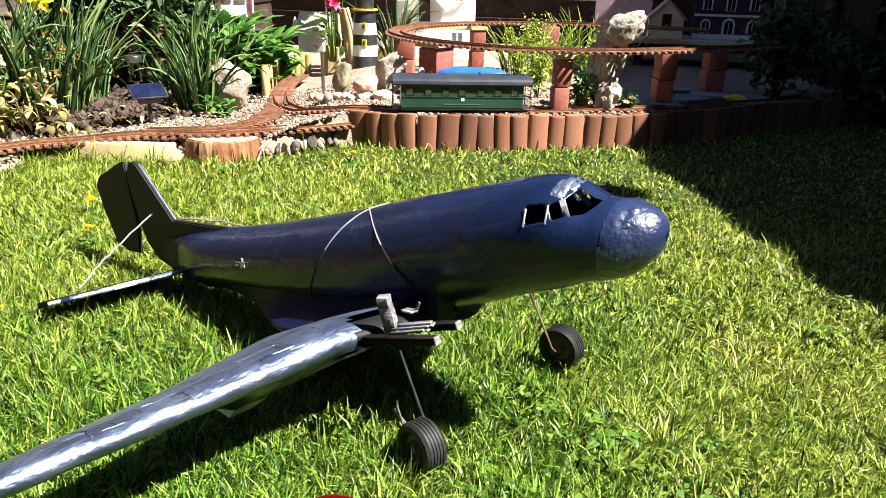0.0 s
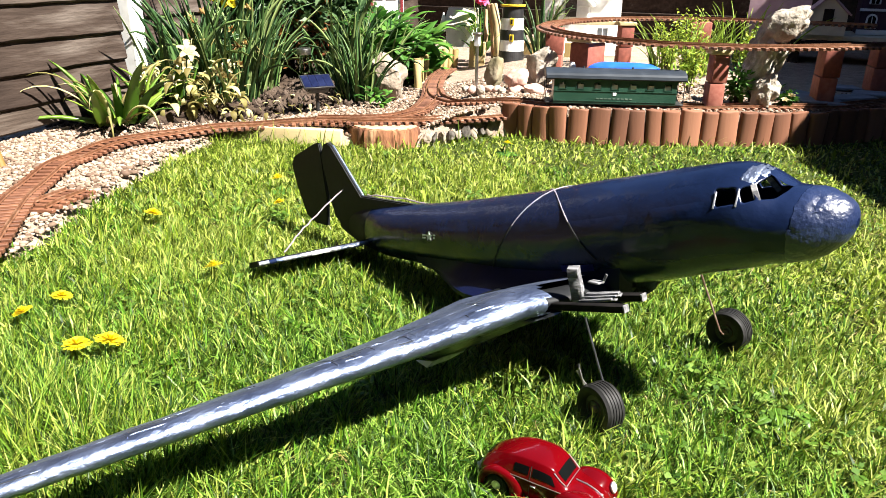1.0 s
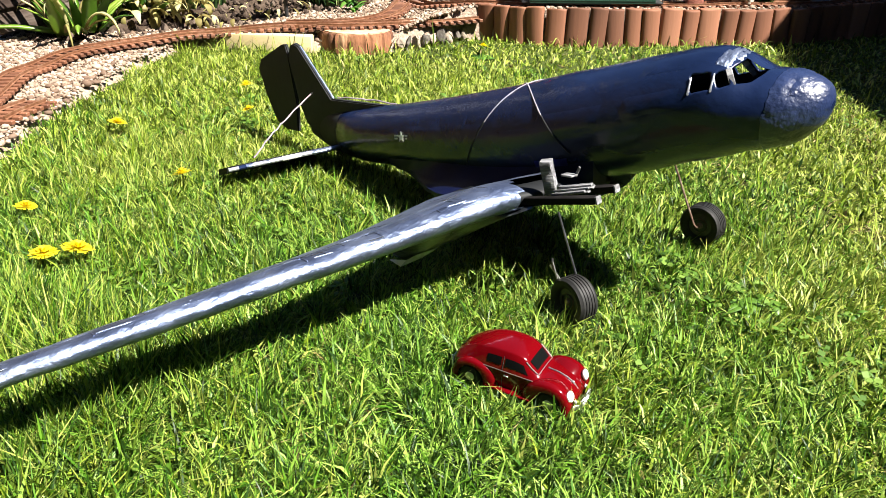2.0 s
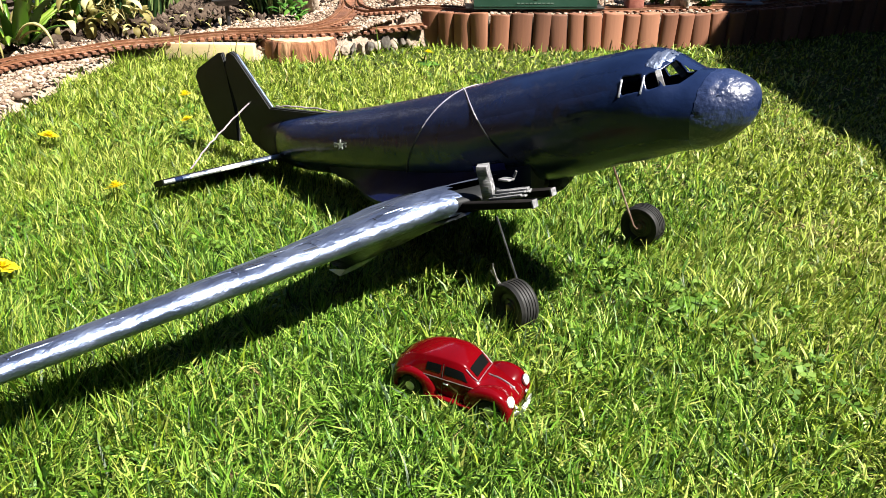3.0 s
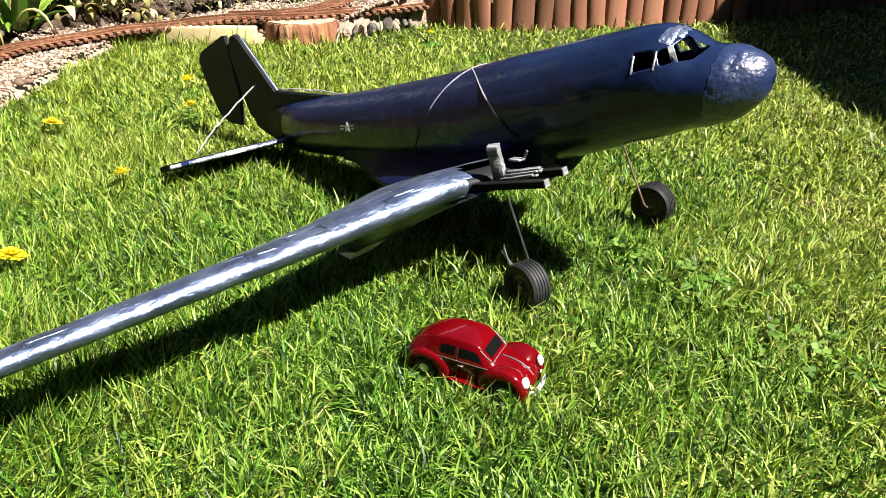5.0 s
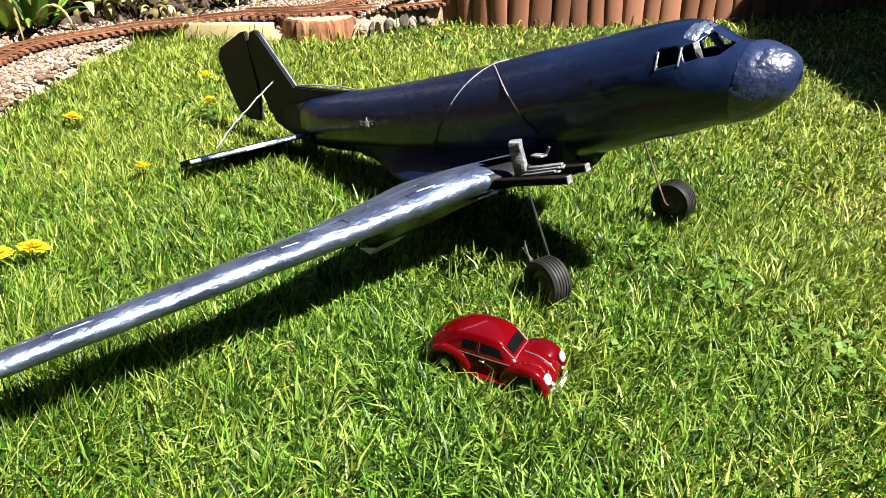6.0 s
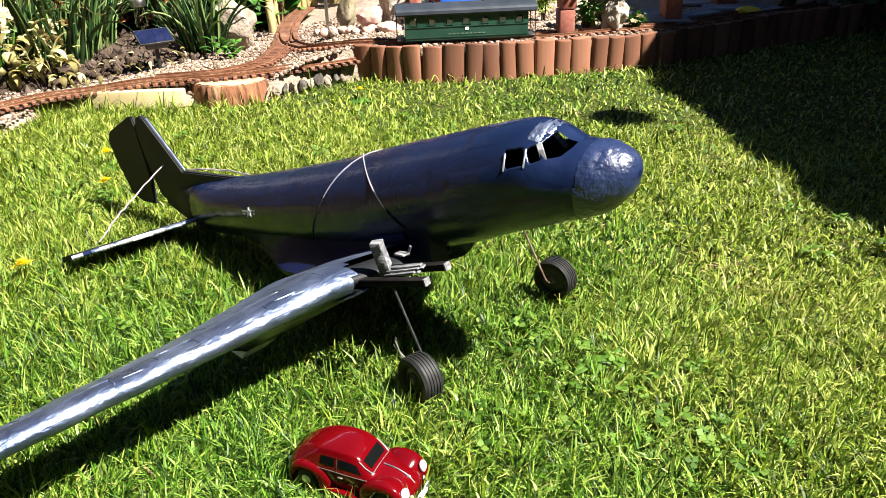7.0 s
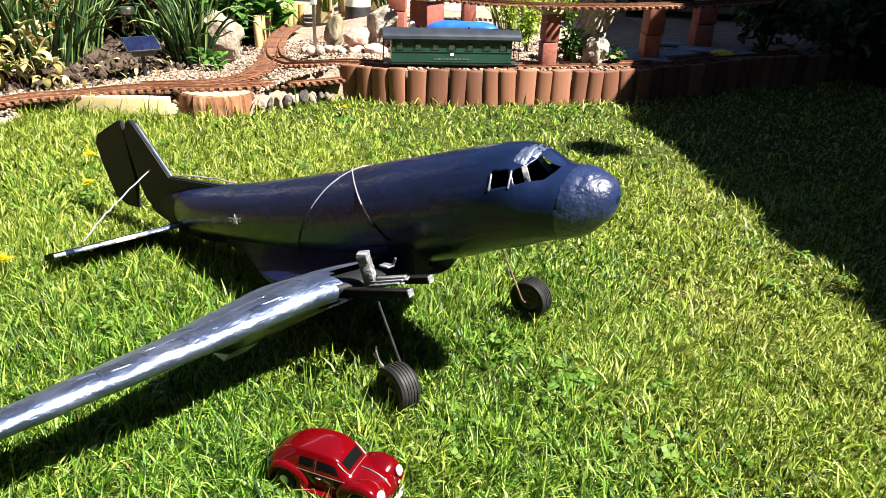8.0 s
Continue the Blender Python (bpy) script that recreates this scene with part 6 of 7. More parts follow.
    for s in (-1, 1):
        skin_line([(0.036 + 0.038 * i / 12, 0.5 + s * (0.2 - 0.03 * (i / 12) ** 2)) for i in range(13)], 0.0002, 0.00035, "bonnet_gap", M_BLACK, th)
    bm = bmesh.new()
    rock(bm, (0.0028, 0.002, 0.0012), 1, subdiv=2, rough=0.05)
    part("bonnet_badge", bm, M_CHROME, th).matrix_local = Matrix.Translation(car_point(0.066, 0.5) + Vector((0.0008, 0, 0.0006)))
    # bumpers
    for fx, nm in ((1, "front_bumper"), (-1, "rear_bumper")):
        bm = bmesh.new()
        x0 = 0.083 if fx > 0 else -0.084
        pts = []
        for i in range(17):
            u = -1 + 2 * i / 16
            pts.append((x0 - fx * 0.011 * abs(u) ** 3, 0.0295 * u, 0.013))
        rings = [[Vector(p) + Vector((fx * a, 0, b)) for a, b in ((0, -0.0036), (0.0016, -0.0024), (0.0021, 0), (0.0016, 0.0024), (0, 0.0036), (-0.0006, 0))] for p in pts]
        loft(bm, rings)
        bp = part(nm, bm, M_CHROME, th, "bright chrome bumper")
        for sy in (-1, 1):
            bm = bmesh.new()
            box(bm, (0.0028, 0.0028, 0.0095), pose(x0 + fx * 0.0012, sy * 0.013, 0.0145), 0.0009, 2)
            part("overrider", bm, M_CHROME, bp)
        bm = bmesh.new()
        box(bm, (0.001, 0.018, 0.0048), pose(x0 + fx * 0.0024 - (0 if fx > 0 else 0.001), 0, 0.0115), 0.0003)
        part("plate", bm, M_WHITE, bp, "plain pale plate")
    # pale interior seen through glass is too dark to tell; a floor closes the car
    bm = bmesh.new()
    box(bm, (0.13, 0.05, 0.004), pose(0, 0, 0.0105), 0.001)
    part("floor_pan", bm, M_BLACK, th)


FOOTPRINTS = [(0.055, 0.866, 0.3, 0.022, 0.014, 0.006), (0.172, 0.965, radians(-9), 0.064, 0.028, 0.011), (0.20, 1.118, radians(-23), 0.034, 0.016, 0.010), (0.33, 1.382, radians(-23), 0.034, 0.016, 0.016)]


# ---------------------------------------------------------------- plants
def strap_mesh(name, length, width, bend, fold, material, n=9, tipw=0.15, twist=0.0):
    """A long leaf as a folded ribbon with thickness, growing up z and bending towards +x."""
    bm = bmesh.new()
    rings = []
    a, x, z = radians(4), 0.0, 0.0
    for i in range(n + 1):
        u = i / n
        w = width * (0.55 + 0.45 * math.sin(math.pi * min(1, u * 1.4 + 0.15))) * (1 if u < 0.7 else 1 - (1 - tipw) * ((u - 0.7) / 0.3) ** 1.5)
        c, s = math.cos(twist * u), math.sin(twist * u)
        nx, nz = math.cos(a), -math.sin(a)
        side = Vector((nx * s, c, nz * s))
        nrm = Vector((nx * c, -s, nz * c))
        p = Vector((x, 0, z))
        rings.append([p - side * w / 2 + nrm * fold * w, p + nrm * 0, p + side * w / 2 + nrm * fold * w, p + nrm * 0.0012])
        x += math.sin(a) * length / n
        z += math.cos(a) * length / n
        a += bend * (0.3 + 1.4 * u) / n
    loft(bm, rings)
    return shared(name, bm, material, True)


def broad_mesh(name, length, width, bend, material, n=8):
    bm = bmesh.new()
    rows = []
    a, x, z = radians(25), 0.0, 0.0
    for i in range(n + 1):
        u = i / n
        w = width * max(0.04, math.sin(math.pi * (u ** 0.75)) ** 0.8)
        nrm = Vector((math.cos(a), 0, -math.sin(a)))
        p = Vector((x, 0, z))
        rows.append([p + Vector((0, w / 2, 0)) + nrm * 0.12 * w, p + Vector((0, w / 4, 0)) - nrm * 0.01 * w, p, p - Vector((0, w / 4, 0)) - nrm * 0.01 * w, p - Vector((0, w / 2, 0)) + nrm * 0.12 * w])
        x += math.sin(a) * length / n
        z += math.cos(a) * length / n
        a += bend / n
    loft(bm, rows, close=False)
    return shared(name, bm, material, True)


def blossom_mesh(name, petals, length, width, open_deg, material, cup=0.3):
    bm = bmesh.new()
    for k in range(petals):
        m = pose(0, 0, 0, 0, 0, 360 * k / petals)
        rows = []
        for i in range(5):
            u = i / 4
            a = radians(open_deg) * (0.4 + 0.6 * u)
            w = width * math.sin(math.pi * (0.12 + 0.8 * u)) ** 0.7
            p = Vector((math.sin(a) * length * u, 0, math.cos(a) * length * u))
            rows.append([m @ (p + Vector((0, -w / 2, cup * w))), m @ p, m @ (p + Vector((0, w / 2, cup * w)))])
        loft(bm, rows, close=False)
    return shared(name, bm, material, True)


LEAVES = {}


def leaf_set():
    rng = random.Random(21)
    LEAVES["strap"] = [strap_mesh("leaf", 0.34 * rng.uniform(0.85, 1.15), rng.uniform(0.015, 0.025), bend, 0.25, M_LEAF, twist=rng.uniform(-2.0, 2.0)) for bend in (0.12, 0.2, 0.3, 0.4, 0.5, 0.7, 0.9, 1.3, 2.0, 2.8)]
    LEAVES["dry"] = [strap_mesh("leaf", 0.2 * rng.uniform(0.8, 1.2), 0.013, rng.uniform(1.5, 3.4), 0.3, M_LEAFDRY, twist=rng.uniform(-2, 2)) for _ in range(5)]
    LEAVES["thick"] = [strap_mesh("leaf", 0.23 * rng.uniform(0.85, 1.15), 0.044, rng.uniform(0.2, 1.2), 0.3, M_LEAFBRIGHT, twist=rng.uniform(-0.5, 0.5)) for _ in range(4)]
    LEAVES["husk"] = [broad_mesh("leaf", 0.085 * rng.uniform(0.8, 1.3), 0.03, rng.uniform(1.2, 3.2), M_LEAFDRY) for _ in range(5)]
    LEAVES["broad"] = [broad_mesh("leaf", 0.12 * rng.uniform(0.8, 1.25), 0.042, rng.uniform(0.8, 2.0), M_LEAFBROAD) for _ in range(5)]
    LEAVES["small"] = [broad_mesh("leaf", 0.045 * rng.uniform(0.8, 1.2), 0.02, rng.uniform(0.6, 1.6), M_LEAFBROAD) for _ in range(3)]
    LEAVES["weed"] = [broad_mesh("leaf", 0.045 * rng.uniform(0.8, 1.2), 0.017, rng.uniform(0.6, 1.6), M_CLOVER) for _ in range(3)]
    LEAVES["dark"] = [broad_mesh("leaf", 0.06 * rng.uniform(0.8, 1.2), 0.024, rng.uniform(0.6, 1.6), M_LEAFDARK) for _ in range(3)]
    LEAVES["pale"] = [blossom_mesh("petals", 6, 0.045, 0.024, 60 + 15 * i, M_PETALW) for i in range(3)]
    LEAVES["yellow"] = [blossom_mesh("petals", 6, 0.042, 0.030, 70 + 12 * i, M_PETALY) for i in range(2)] + [blossom_mesh("petals", 6, 0.030, 0.018, 22, M_PETALY)]
    LEAVES["spent"] = [blossom_mesh("petals", 5, 0.036, 0.012, 14 + 8 * i, M_SPENT) for i in range(3)]
    LEAVES["pink"] = [blossom_mesh("petals", 7, 0.05, 0.03, 45 + 15 * i, M_PETALP) for i in range(2)]
    LEAVES["lime"] = [strap_mesh("leaf", 0.16 * rng.uniform(0.85, 1.2), 0.008, rng.uniform(0.2, 1.0), 0.2, M_LEAFLIME, twist=rng.uniform(-1, 1)) for _ in range(4)]


def clump(name, label, x, y, z, kind, n, radius, tilt, seed, scale=(0.8, 1.2), height=0.0, lean=(0, 0), category="plant"):
    """A plant of many single leaves that grow from a small patch, or from stems up to a height."""
    rng = random.Random(seed)
    th = thing(name, label, category, pose(x, y, z))
    for i in range(n):
        a, r = rng.uniform(0, 360), radius * math.sqrt(rng.random())
        k = rng.uniform(*scale)
        t = abs(rng.gauss(0, tilt))
        m = pose(r * math.cos(radians(a)), r * math.sin(radians(a)), rng.uniform(0, height), 0, 0, a + rng.uniform(-40, 40)) @ pose(0, 0, 0, lean[0], t + lean[1], 0) @ Matrix.Scale(k, 4)
        placed("leaf", rng.choice(LEAVES[kind]), th, m)
    return th


def blooms(th, kind, n, radius, z0, z1, seed, scale=(0.7, 1.2), stem=None):
    rng = random.Random(seed)
    for i in range(n):
        a, r = rng.uniform(0, 2 * math.pi), radius * math.sqrt(rng.random())
        z = rng.uniform(z0, z1)
        p = Vector((r * math.cos(a), r * math.sin(a), z))
        if stem:
            bm = bmesh.new()
            tube(bm, [(p.x * 0.4, p.y * 0.4, 0), (p.x * 0.75, p.y * 0.75, z * 0.6), tuple(p)], 0.0025, 6)
            part("stem", bm, stem, th)
        placed("flower", rng.choice(LEAVES[kind]), th, Matrix.Translation(p) @ pose(0, 0, 0, rng.uniform(-70, 70), rng.uniform(-70, 70), rng.uniform(0, 360)) @ Matrix.Scale(rng.uniform(*scale), 4))


def shrub(name, label, x, y, z, r, h, n, leaf, material, seed, trunk=0.006):
    """A small bush: forked stems and a crown of many leaves as one mesh."""
    rng = random.Random(seed)
    th = thing(name, label, "bush", pose(x, y, z))
    tips = []
    for i in range(9):
        a, t = rng.uniform(0, 6.28), rng.uniform(0.2, 1.0)
        p = Vector((r * t * math.cos(a), r * t * math.sin(a), h * rng.uniform(0.55, 1.0)))
        bm = bmesh.new()
        tube(bm, [(0.004 * math.cos(a), 0.004 * math.sin(a), -0.01), (p.x * 0.3, p.y * 0.3, p.z * 0.5), tuple(p)], [trunk, trunk * 0.7, trunk * 0.3], 6)
        part("stem", bm, M_BARK, th)
        tips.append(p)
    bm = bmesh.new()
    for i in range(n):
        t = rng.choice(tips)
        p = t * rng.uniform(0.45, 1.05) + Vector([rng.gauss(0, r * 0.28) for _ in range(3)])
        p.z = max(p.z, 0.01)
        m = Matrix.Translation(p) @ pose(0, 0, 0, rng.uniform(-60, 60), rng.uniform(-60, 60), rng.uniform(0, 360)) @ Matrix.Scale(rng.uniform(0.7, 1.3), 4)
        q = [m @ Vector(c) for c in ((0, 0, 0), (leaf * 0.5, leaf * 0.28, leaf * 0.08), (leaf, 0, -leaf * 0.1), (leaf * 0.5, -leaf * 0.28, leaf * 0.08))]
        vs = [bm.verts.new(c) for c in q]
        bm.faces.new((vs[0], vs[1], vs[2]))
        bm.faces.new((vs[0], vs[2], vs[3]))
    part("crown", bm, material, th)
    return th


def dandelion(x, y, r, seed):
    rng = random.Random(seed)
    th = thing("dandelion", "yellow dandelion flower open among the grass", "flower", pose(x, y, 0), "dandelions")
    bm = bmesh.new()
    tube(bm, [(0, 0, 0), (0.004, 0.002, 0.018), (0.002, 0.0, 0.036)], 0.0018, 6)
    part("stem", bm, M_LEAFLIME, th)
    bm = bmesh.new()
    for ring, (k, cnt, up) in enumerate(((1.0, 22, 0.12), (0.75, 18, 0.35), (0.5, 14, 0.65), (0.25, 8, 0.95))):
        for i in range(cnt):
            a = 2 * math.pi * (i + 0.5 * ring) / cnt + rng.uniform(-0.1, 0.1)
            L = r * k * rng.uniform(0.88, 1.08)
            w = 0.0016
            d = Vector((math.cos(a), math.sin(a), 0))
            s = Vector((-d.y, d.x, 0)) * w
            b, e = Vector((0, 0, 0.037 + ring * 0.001)), d * L + Vector((0, 0, 0.038 + up * r * 0.55))
            vs = [bm.verts.new(p) for p in (b - s * 0.5, b + s * 0.5, e + s, e - s)]
            bm.faces.new(vs)
    head = part("flower_head", bm, M_PETALY, th)
    head.matrix_local = pose(0, 0, 0, rng.uniform(-22, 12), rng.uniform(-18, 18), 0)
    for i in range(6):
        placed("leaf", rng.choice(LEAVES["small"]), th, pose(0, 0, 0.004, 0, 0, 60 * i + rng.uniform(-20, 20)) @ pose(0, 0, 0, 0, 45, 0) @ Matrix.Scale(rng.uniform(0.9, 1.3), 4))


def weed(x, y, k, seed):
    rng = random.Random(seed)
    th = thing("lawn_weed", "low broad-leaved weed rosette in the lawn", "weed", pose(x, y, 0.008), "lawn weeds")
    for i in range(7):
        placed("leaf", rng.choice(LEAVES["weed"]), th, pose(rng.uniform(-0.01, 0.01), rng.uniform(-0.01, 0.01), rng.uniform(0.004, 0.016), 0, 0, 51 * i + rng.uniform(-20, 20)) @ pose(0, 0, 0, 0, rng.uniform(25, 60), 0) @ Matrix.Scale(k * rng.uniform(0.7, 1.1), 4))


def border_plants():
    leaf_set()
    b = lambda x, y: bed_z(x, y) + 0.01
    # withered bulbs and strap leaves beside the fence
    clump("lily_plant", "thick green strap leaves flopping beside the fence", -1.58, 2.11, 0.05, "thick", 34, 0.07, 34, 1, (0.7, 1.1), lean=(0, 6))
    clump("withered_plant", "yellowed dry drooping leaves beside the fence", -1.57, 2.09, 0.06, "dry", 18, 0.06, 30, 2, (0.8, 1.5))
    th = clump("withered_tulips", "faded cream tulips with withered leaves", -1.55, 2.36, 0.06, "dry", 16, 0.09, 28, 3, (0.7, 1.2))
    blooms(th, "pale", 8, 0.12, 0.08, 0.22, 4, (0.6, 1.0), M_LEAF)
    clump("withered_leaves", "cream and yellow shrivelled leaves of faded tulips", -1.52, 2.36, 0.06, "husk", 90, 0.13, 55, 15, (0.45, 1.05), height=0.16)
    clump("tulip_leaves", "green tulip leaves in the border", -1.56, 2.34, 0.06, "thick", 14, 0.09, 22, 5, (0.6, 0.95))
    th = clump("withered_tulips", "faded cream flowers drooping over dark soil", -1.42, 2.40, 0.06, "dry", 12, 0.06, 40, 6, (0.6, 1.0))
    blooms(th, "pale", 4, 0.08, 0.05, 0.14, 7, (0.5, 0.8), M_LEAF)
    clump("withered_leaves", "tan shrivelled leaves drooping on the soil", -1.40, 2.40, 0.055, "husk", 50, 0.10, 65, 16, (0.4, 0.95), height=0.09)
    # daffodil clumps
    for i, (x, y, n, r, s0, s1, t) in enumerate(((-1.60, 2.62, 55, 0.12, 0.9, 1.45, 14), (-1.45, 2.55, 45, 0.09, 0.8, 1.25, 17), (-1.12, 2.90, 46, 0.05, 0.6, 0.95, 13), (-1.16, 2.87, 26, 0.05, 0.4, 0.7, 22), (-1.38, 3.15, 60, 0.10, 0.9, 1.3, 13), (-1.24, 3.25, 40, 0.08, 0.8, 1.15, 16), (-1.72, 2.85, 40, 0.1, 1.0, 1.5, 12), (-1.66, 2.50, 46, 0.10, 0.9, 1.35, 11), (-1.50, 2.74, 44, 0.08, 0.8, 1.2, 12))):
        th = clump("daffodil_clump", "tall clump of green daffodil leaves gone over", x, y, b(x, y), "strap", n, r, t, 10 + i, (s0, s1))
        if i in (0, 1):
            blooms(th, "spent", 7, r * 1.25, 0.14, 0.34, 30 + i, (0.7, 1.1), M_LEAF)
            rng = random.Random(60 + i)
            for k in range(7):
                placed("leaf", rng.choice(LEAVES["dry"]), th, pose(rng.uniform(-r, r), rng.uniform(-r, r), rng.uniform(0.1, 0.26), rng.uniform(60, 180), 0, rng.uniform(0, 360)) @ Matrix.Scale(0.6, 4))
    # one late daffodil still in bloom
    th = thing("daffodil", "yellow daffodil still in bloom among the leaves", "flower", pose(-1.492, 2.58, b(-1.492, 2.58) - 0.01))
    top = 0.428 - b(-1.492, 2.58) + 0.01
    bm = bmesh.new()
    tube(bm, [(0, 0, 0), (0.004, 0.002, top * 0.6), (0.0, -0.006, top)], 0.0028, 6)
    part("stem", bm, M_LEAF, th)
    for k, (dx, dz, turn) in enumerate(((-0.022, 0.010, -20), (0.024, -0.004, 25))):
        placed("flower", LEAVES["yellow"][k], th, pose(dx, -0.006, top + dz, 78, 0, turn))
        placed("trumpet", LEAVES["yellow"][2], th, pose(dx, -0.010, top + dz, 78, 0, turn))
    # broad leaves further back
    clump("leafy_plant", "tall bright green leaves in front of the cottage", -1.50, 3.88, b(-1.5, 3.88), "broad", 90, 0.15, 30, 57, (0.9, 1.4), height=0.26)
    for i, (x, y, n, r, h) in enumerate(((-1.27, 3.45, 80, 0.11, 0.22), (-1.22, 3.66, 70, 0.09, 0.2), (-1.27, 3.3, 50, 0.08, 0.2), (-1.42, 3.62, 70, 0.14, 0.26))):
        clump("leafy_plant", "lush bright green broad-leaved plant", x, y, b(x, y), "broad", n, r, 30, 50 + i, (0.8, 1.35), height=h)
    clump("fallen_leaves", "withered leaves lying on the dark soil", -1.33, 2.48, 0.055, "husk", 26, 0.16, 95, 71, (0.3, 0.65), height=0.02)
    clump("fallen_leaves", "withered leaves lying on the dark soil", -1.25, 2.68, 0.06, "husk", 20, 0.14, 95, 72, (0.3, 0.6), height=0.02)
    # low plants by the rock
    clump("low_plant", "small green plant with pale blue flowers by the rock", -1.02, 2.83, b(-1.02, 2.83), "small", 30, 0.045, 40, 70, (0.7, 1.2), height=0.06)
    # shrub with dark trunk
    th = thing("shrub_trunk", "dark bare forked shrub trunk in the border", "shrub", pose(-1.72, 3.02, 0.06))
    for pts, rr in (([(0, 0, -0.03), (0.01, 0, 0.14), (-0.01, 0.02, 0.32), (0.0, 0.03, 0.6)], [0.055, 0.040, 0.034, 0.03]), ([(0.0, 0, 0.08), (0.06, 0, 0.22), (0.1, 0.02, 0.5)], [0.018, 0.014, 0.01]), ([(0, 0, 0.05), (-0.07, 0.01, 0.18), (-0.1, 0.02, 0.45)], [0.016, 0.013, 0.01])):
        bm = bmesh.new()
        tube(bm, pts, rr, 10)
        part("limb", bm, M_BARK, th)
    shrub("dark_shrub", "dark leafy shrub in front of the fence", -1.62, 3.14, 0.08, 0.24, 0.6, 2600, 0.055, M_LEAFDARK, 3)
    shrub("dark_shrub", "dark leafy shrub in front of the fence", -1.72, 3.75, 0.1, 0.24, 0.5, 1300, 0.05, M_LEAFDARK, 4)
    shrub("brown_shrub", "rust-brown leaves hanging on a dark bush", -1.52, 3.10, 0.08, 0.12, 0.30, 420, 0.045, M_LEAFRUST, 14)
    clump("dry_bush", "heap of dry orange-brown leaves", -1.66, 2.95, 0.1, "dry", 34, 0.1, 50, 80, (0.5, 0.9), height=0.14)
    # plants round the railway
    for x, y, r, h, n, seed, lab in ((0.08, 3.20, 0.045, 0.2, 900, 5, "behind the coach"), (0.27, 3.45, 0.06, 0.24, 700, 6, "beside the piers"), (0.03, 3.52, 0.06, 0.27, 900, 25, "inside the loop"), (-0.06, 3.70, 0.06, 0.22, 700, 26, "inside the loop")):
        shrub("lime_bush", "yellow-green feathery bush " + lab, x, y, 0.1, r, h, n, 0.014, M_LEAFLIME, seed, 0.003)
    clump("grassy_plant", "tall thin lime-green leaves behind the loop", 0.0, 3.75, 0.1, "lime", 60, 0.13, 14, 81, (1.2, 1.9))
    clump("grassy_plant", "tall thin lime-green leaves behind the loop", 0.22, 4.35, 0.1, "lime", 60, 0.16, 14, 82, (1.3, 2.2))
    th = shrub("flowering_plant", "small leafy plant with white flowers beside the pier", 0.255, 2.99, 0.105, 0.035, 0.12, 190, 0.026, M_LEAFBROAD, 7, 0.002)
    blooms(th, "pale", 5, 0.04, 0.03, 0.1, 83, (0.3, 0.42))
    th = shrub("flowering_plant", "small leafy plant with white flowers by the stone", 0.405, 3.03, 0.105, 0.03, 0.07, 110, 0.022, M_LEAFBROAD, 8, 0.002)
    blooms(th, "pale", 2, 0.03, 0.03, 0.07, 84, (0.3, 0.4))
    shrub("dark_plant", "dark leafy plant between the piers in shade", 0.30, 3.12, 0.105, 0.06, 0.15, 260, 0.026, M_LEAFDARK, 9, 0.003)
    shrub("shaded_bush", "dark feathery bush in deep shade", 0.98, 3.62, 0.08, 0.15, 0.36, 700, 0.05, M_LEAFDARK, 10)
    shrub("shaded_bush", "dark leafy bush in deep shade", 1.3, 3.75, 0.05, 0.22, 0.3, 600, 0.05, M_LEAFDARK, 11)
    clump("rosemary_bush", "grey-green upright plant beside the lighthouse", -0.74, 4.12, 0.1, "strap", 34, 0.04, 9, 85, (0.7, 1.1))
    th = clump("pink_tulip", "bright pink flower on green leaves behind the bed", -1.07, 4.1, 0.1, "lime", 14, 0.03, 14, 86, (1.0, 1.5))
    blooms(th, "pink", 4, 0.05, 0.26, 0.31, 87, (0.8, 1.2), M_LEAF)
    # lawn flowers and weeds
    for i, (x, y, r) in enumerate(((-0.497, 0.966, 0.019), (-0.469, 0.987, 0.021), (-0.643, 1.018, 0.015), (-0.648, 1.068, 0.017), (-0.503, 1.271, 0.019), (-0.827, 1.448, 0.019), (-0.739, 1.795, 0.021), (-0.36, 2.42, 0.016), (-0.62, 1.64, 0.013))):
        dandelion(x, y, r, 90 + i)
    rng = random.Random(17)
    for i in range(34):
        x, y = rng.uniform(-0.8, 1.0), rng.uniform(0.75, 2.3)
        weed(x, y, rng.uniform(0.3, 0.62), 200 + i)
    for x, y in ((0.403, 1.212), (0.42, 1.225), (0.39, 1.2)):
        weed(x, y, 0.6, int(x * 1000))


# ---------------------------------------------------------------- stones, lamps, model village
def stone(name, label, size, m, seed, material, group="", subdiv=4, rough=0.2, cuts=6):
    bm = bmesh.new()
    rock(bm, size, seed, subdiv=subdiv, rough=rough, cuts=cuts)
    ob = part(name, bm, material)
    ob.matrix_world = m
    return tagged(ob, label, "rock", group)


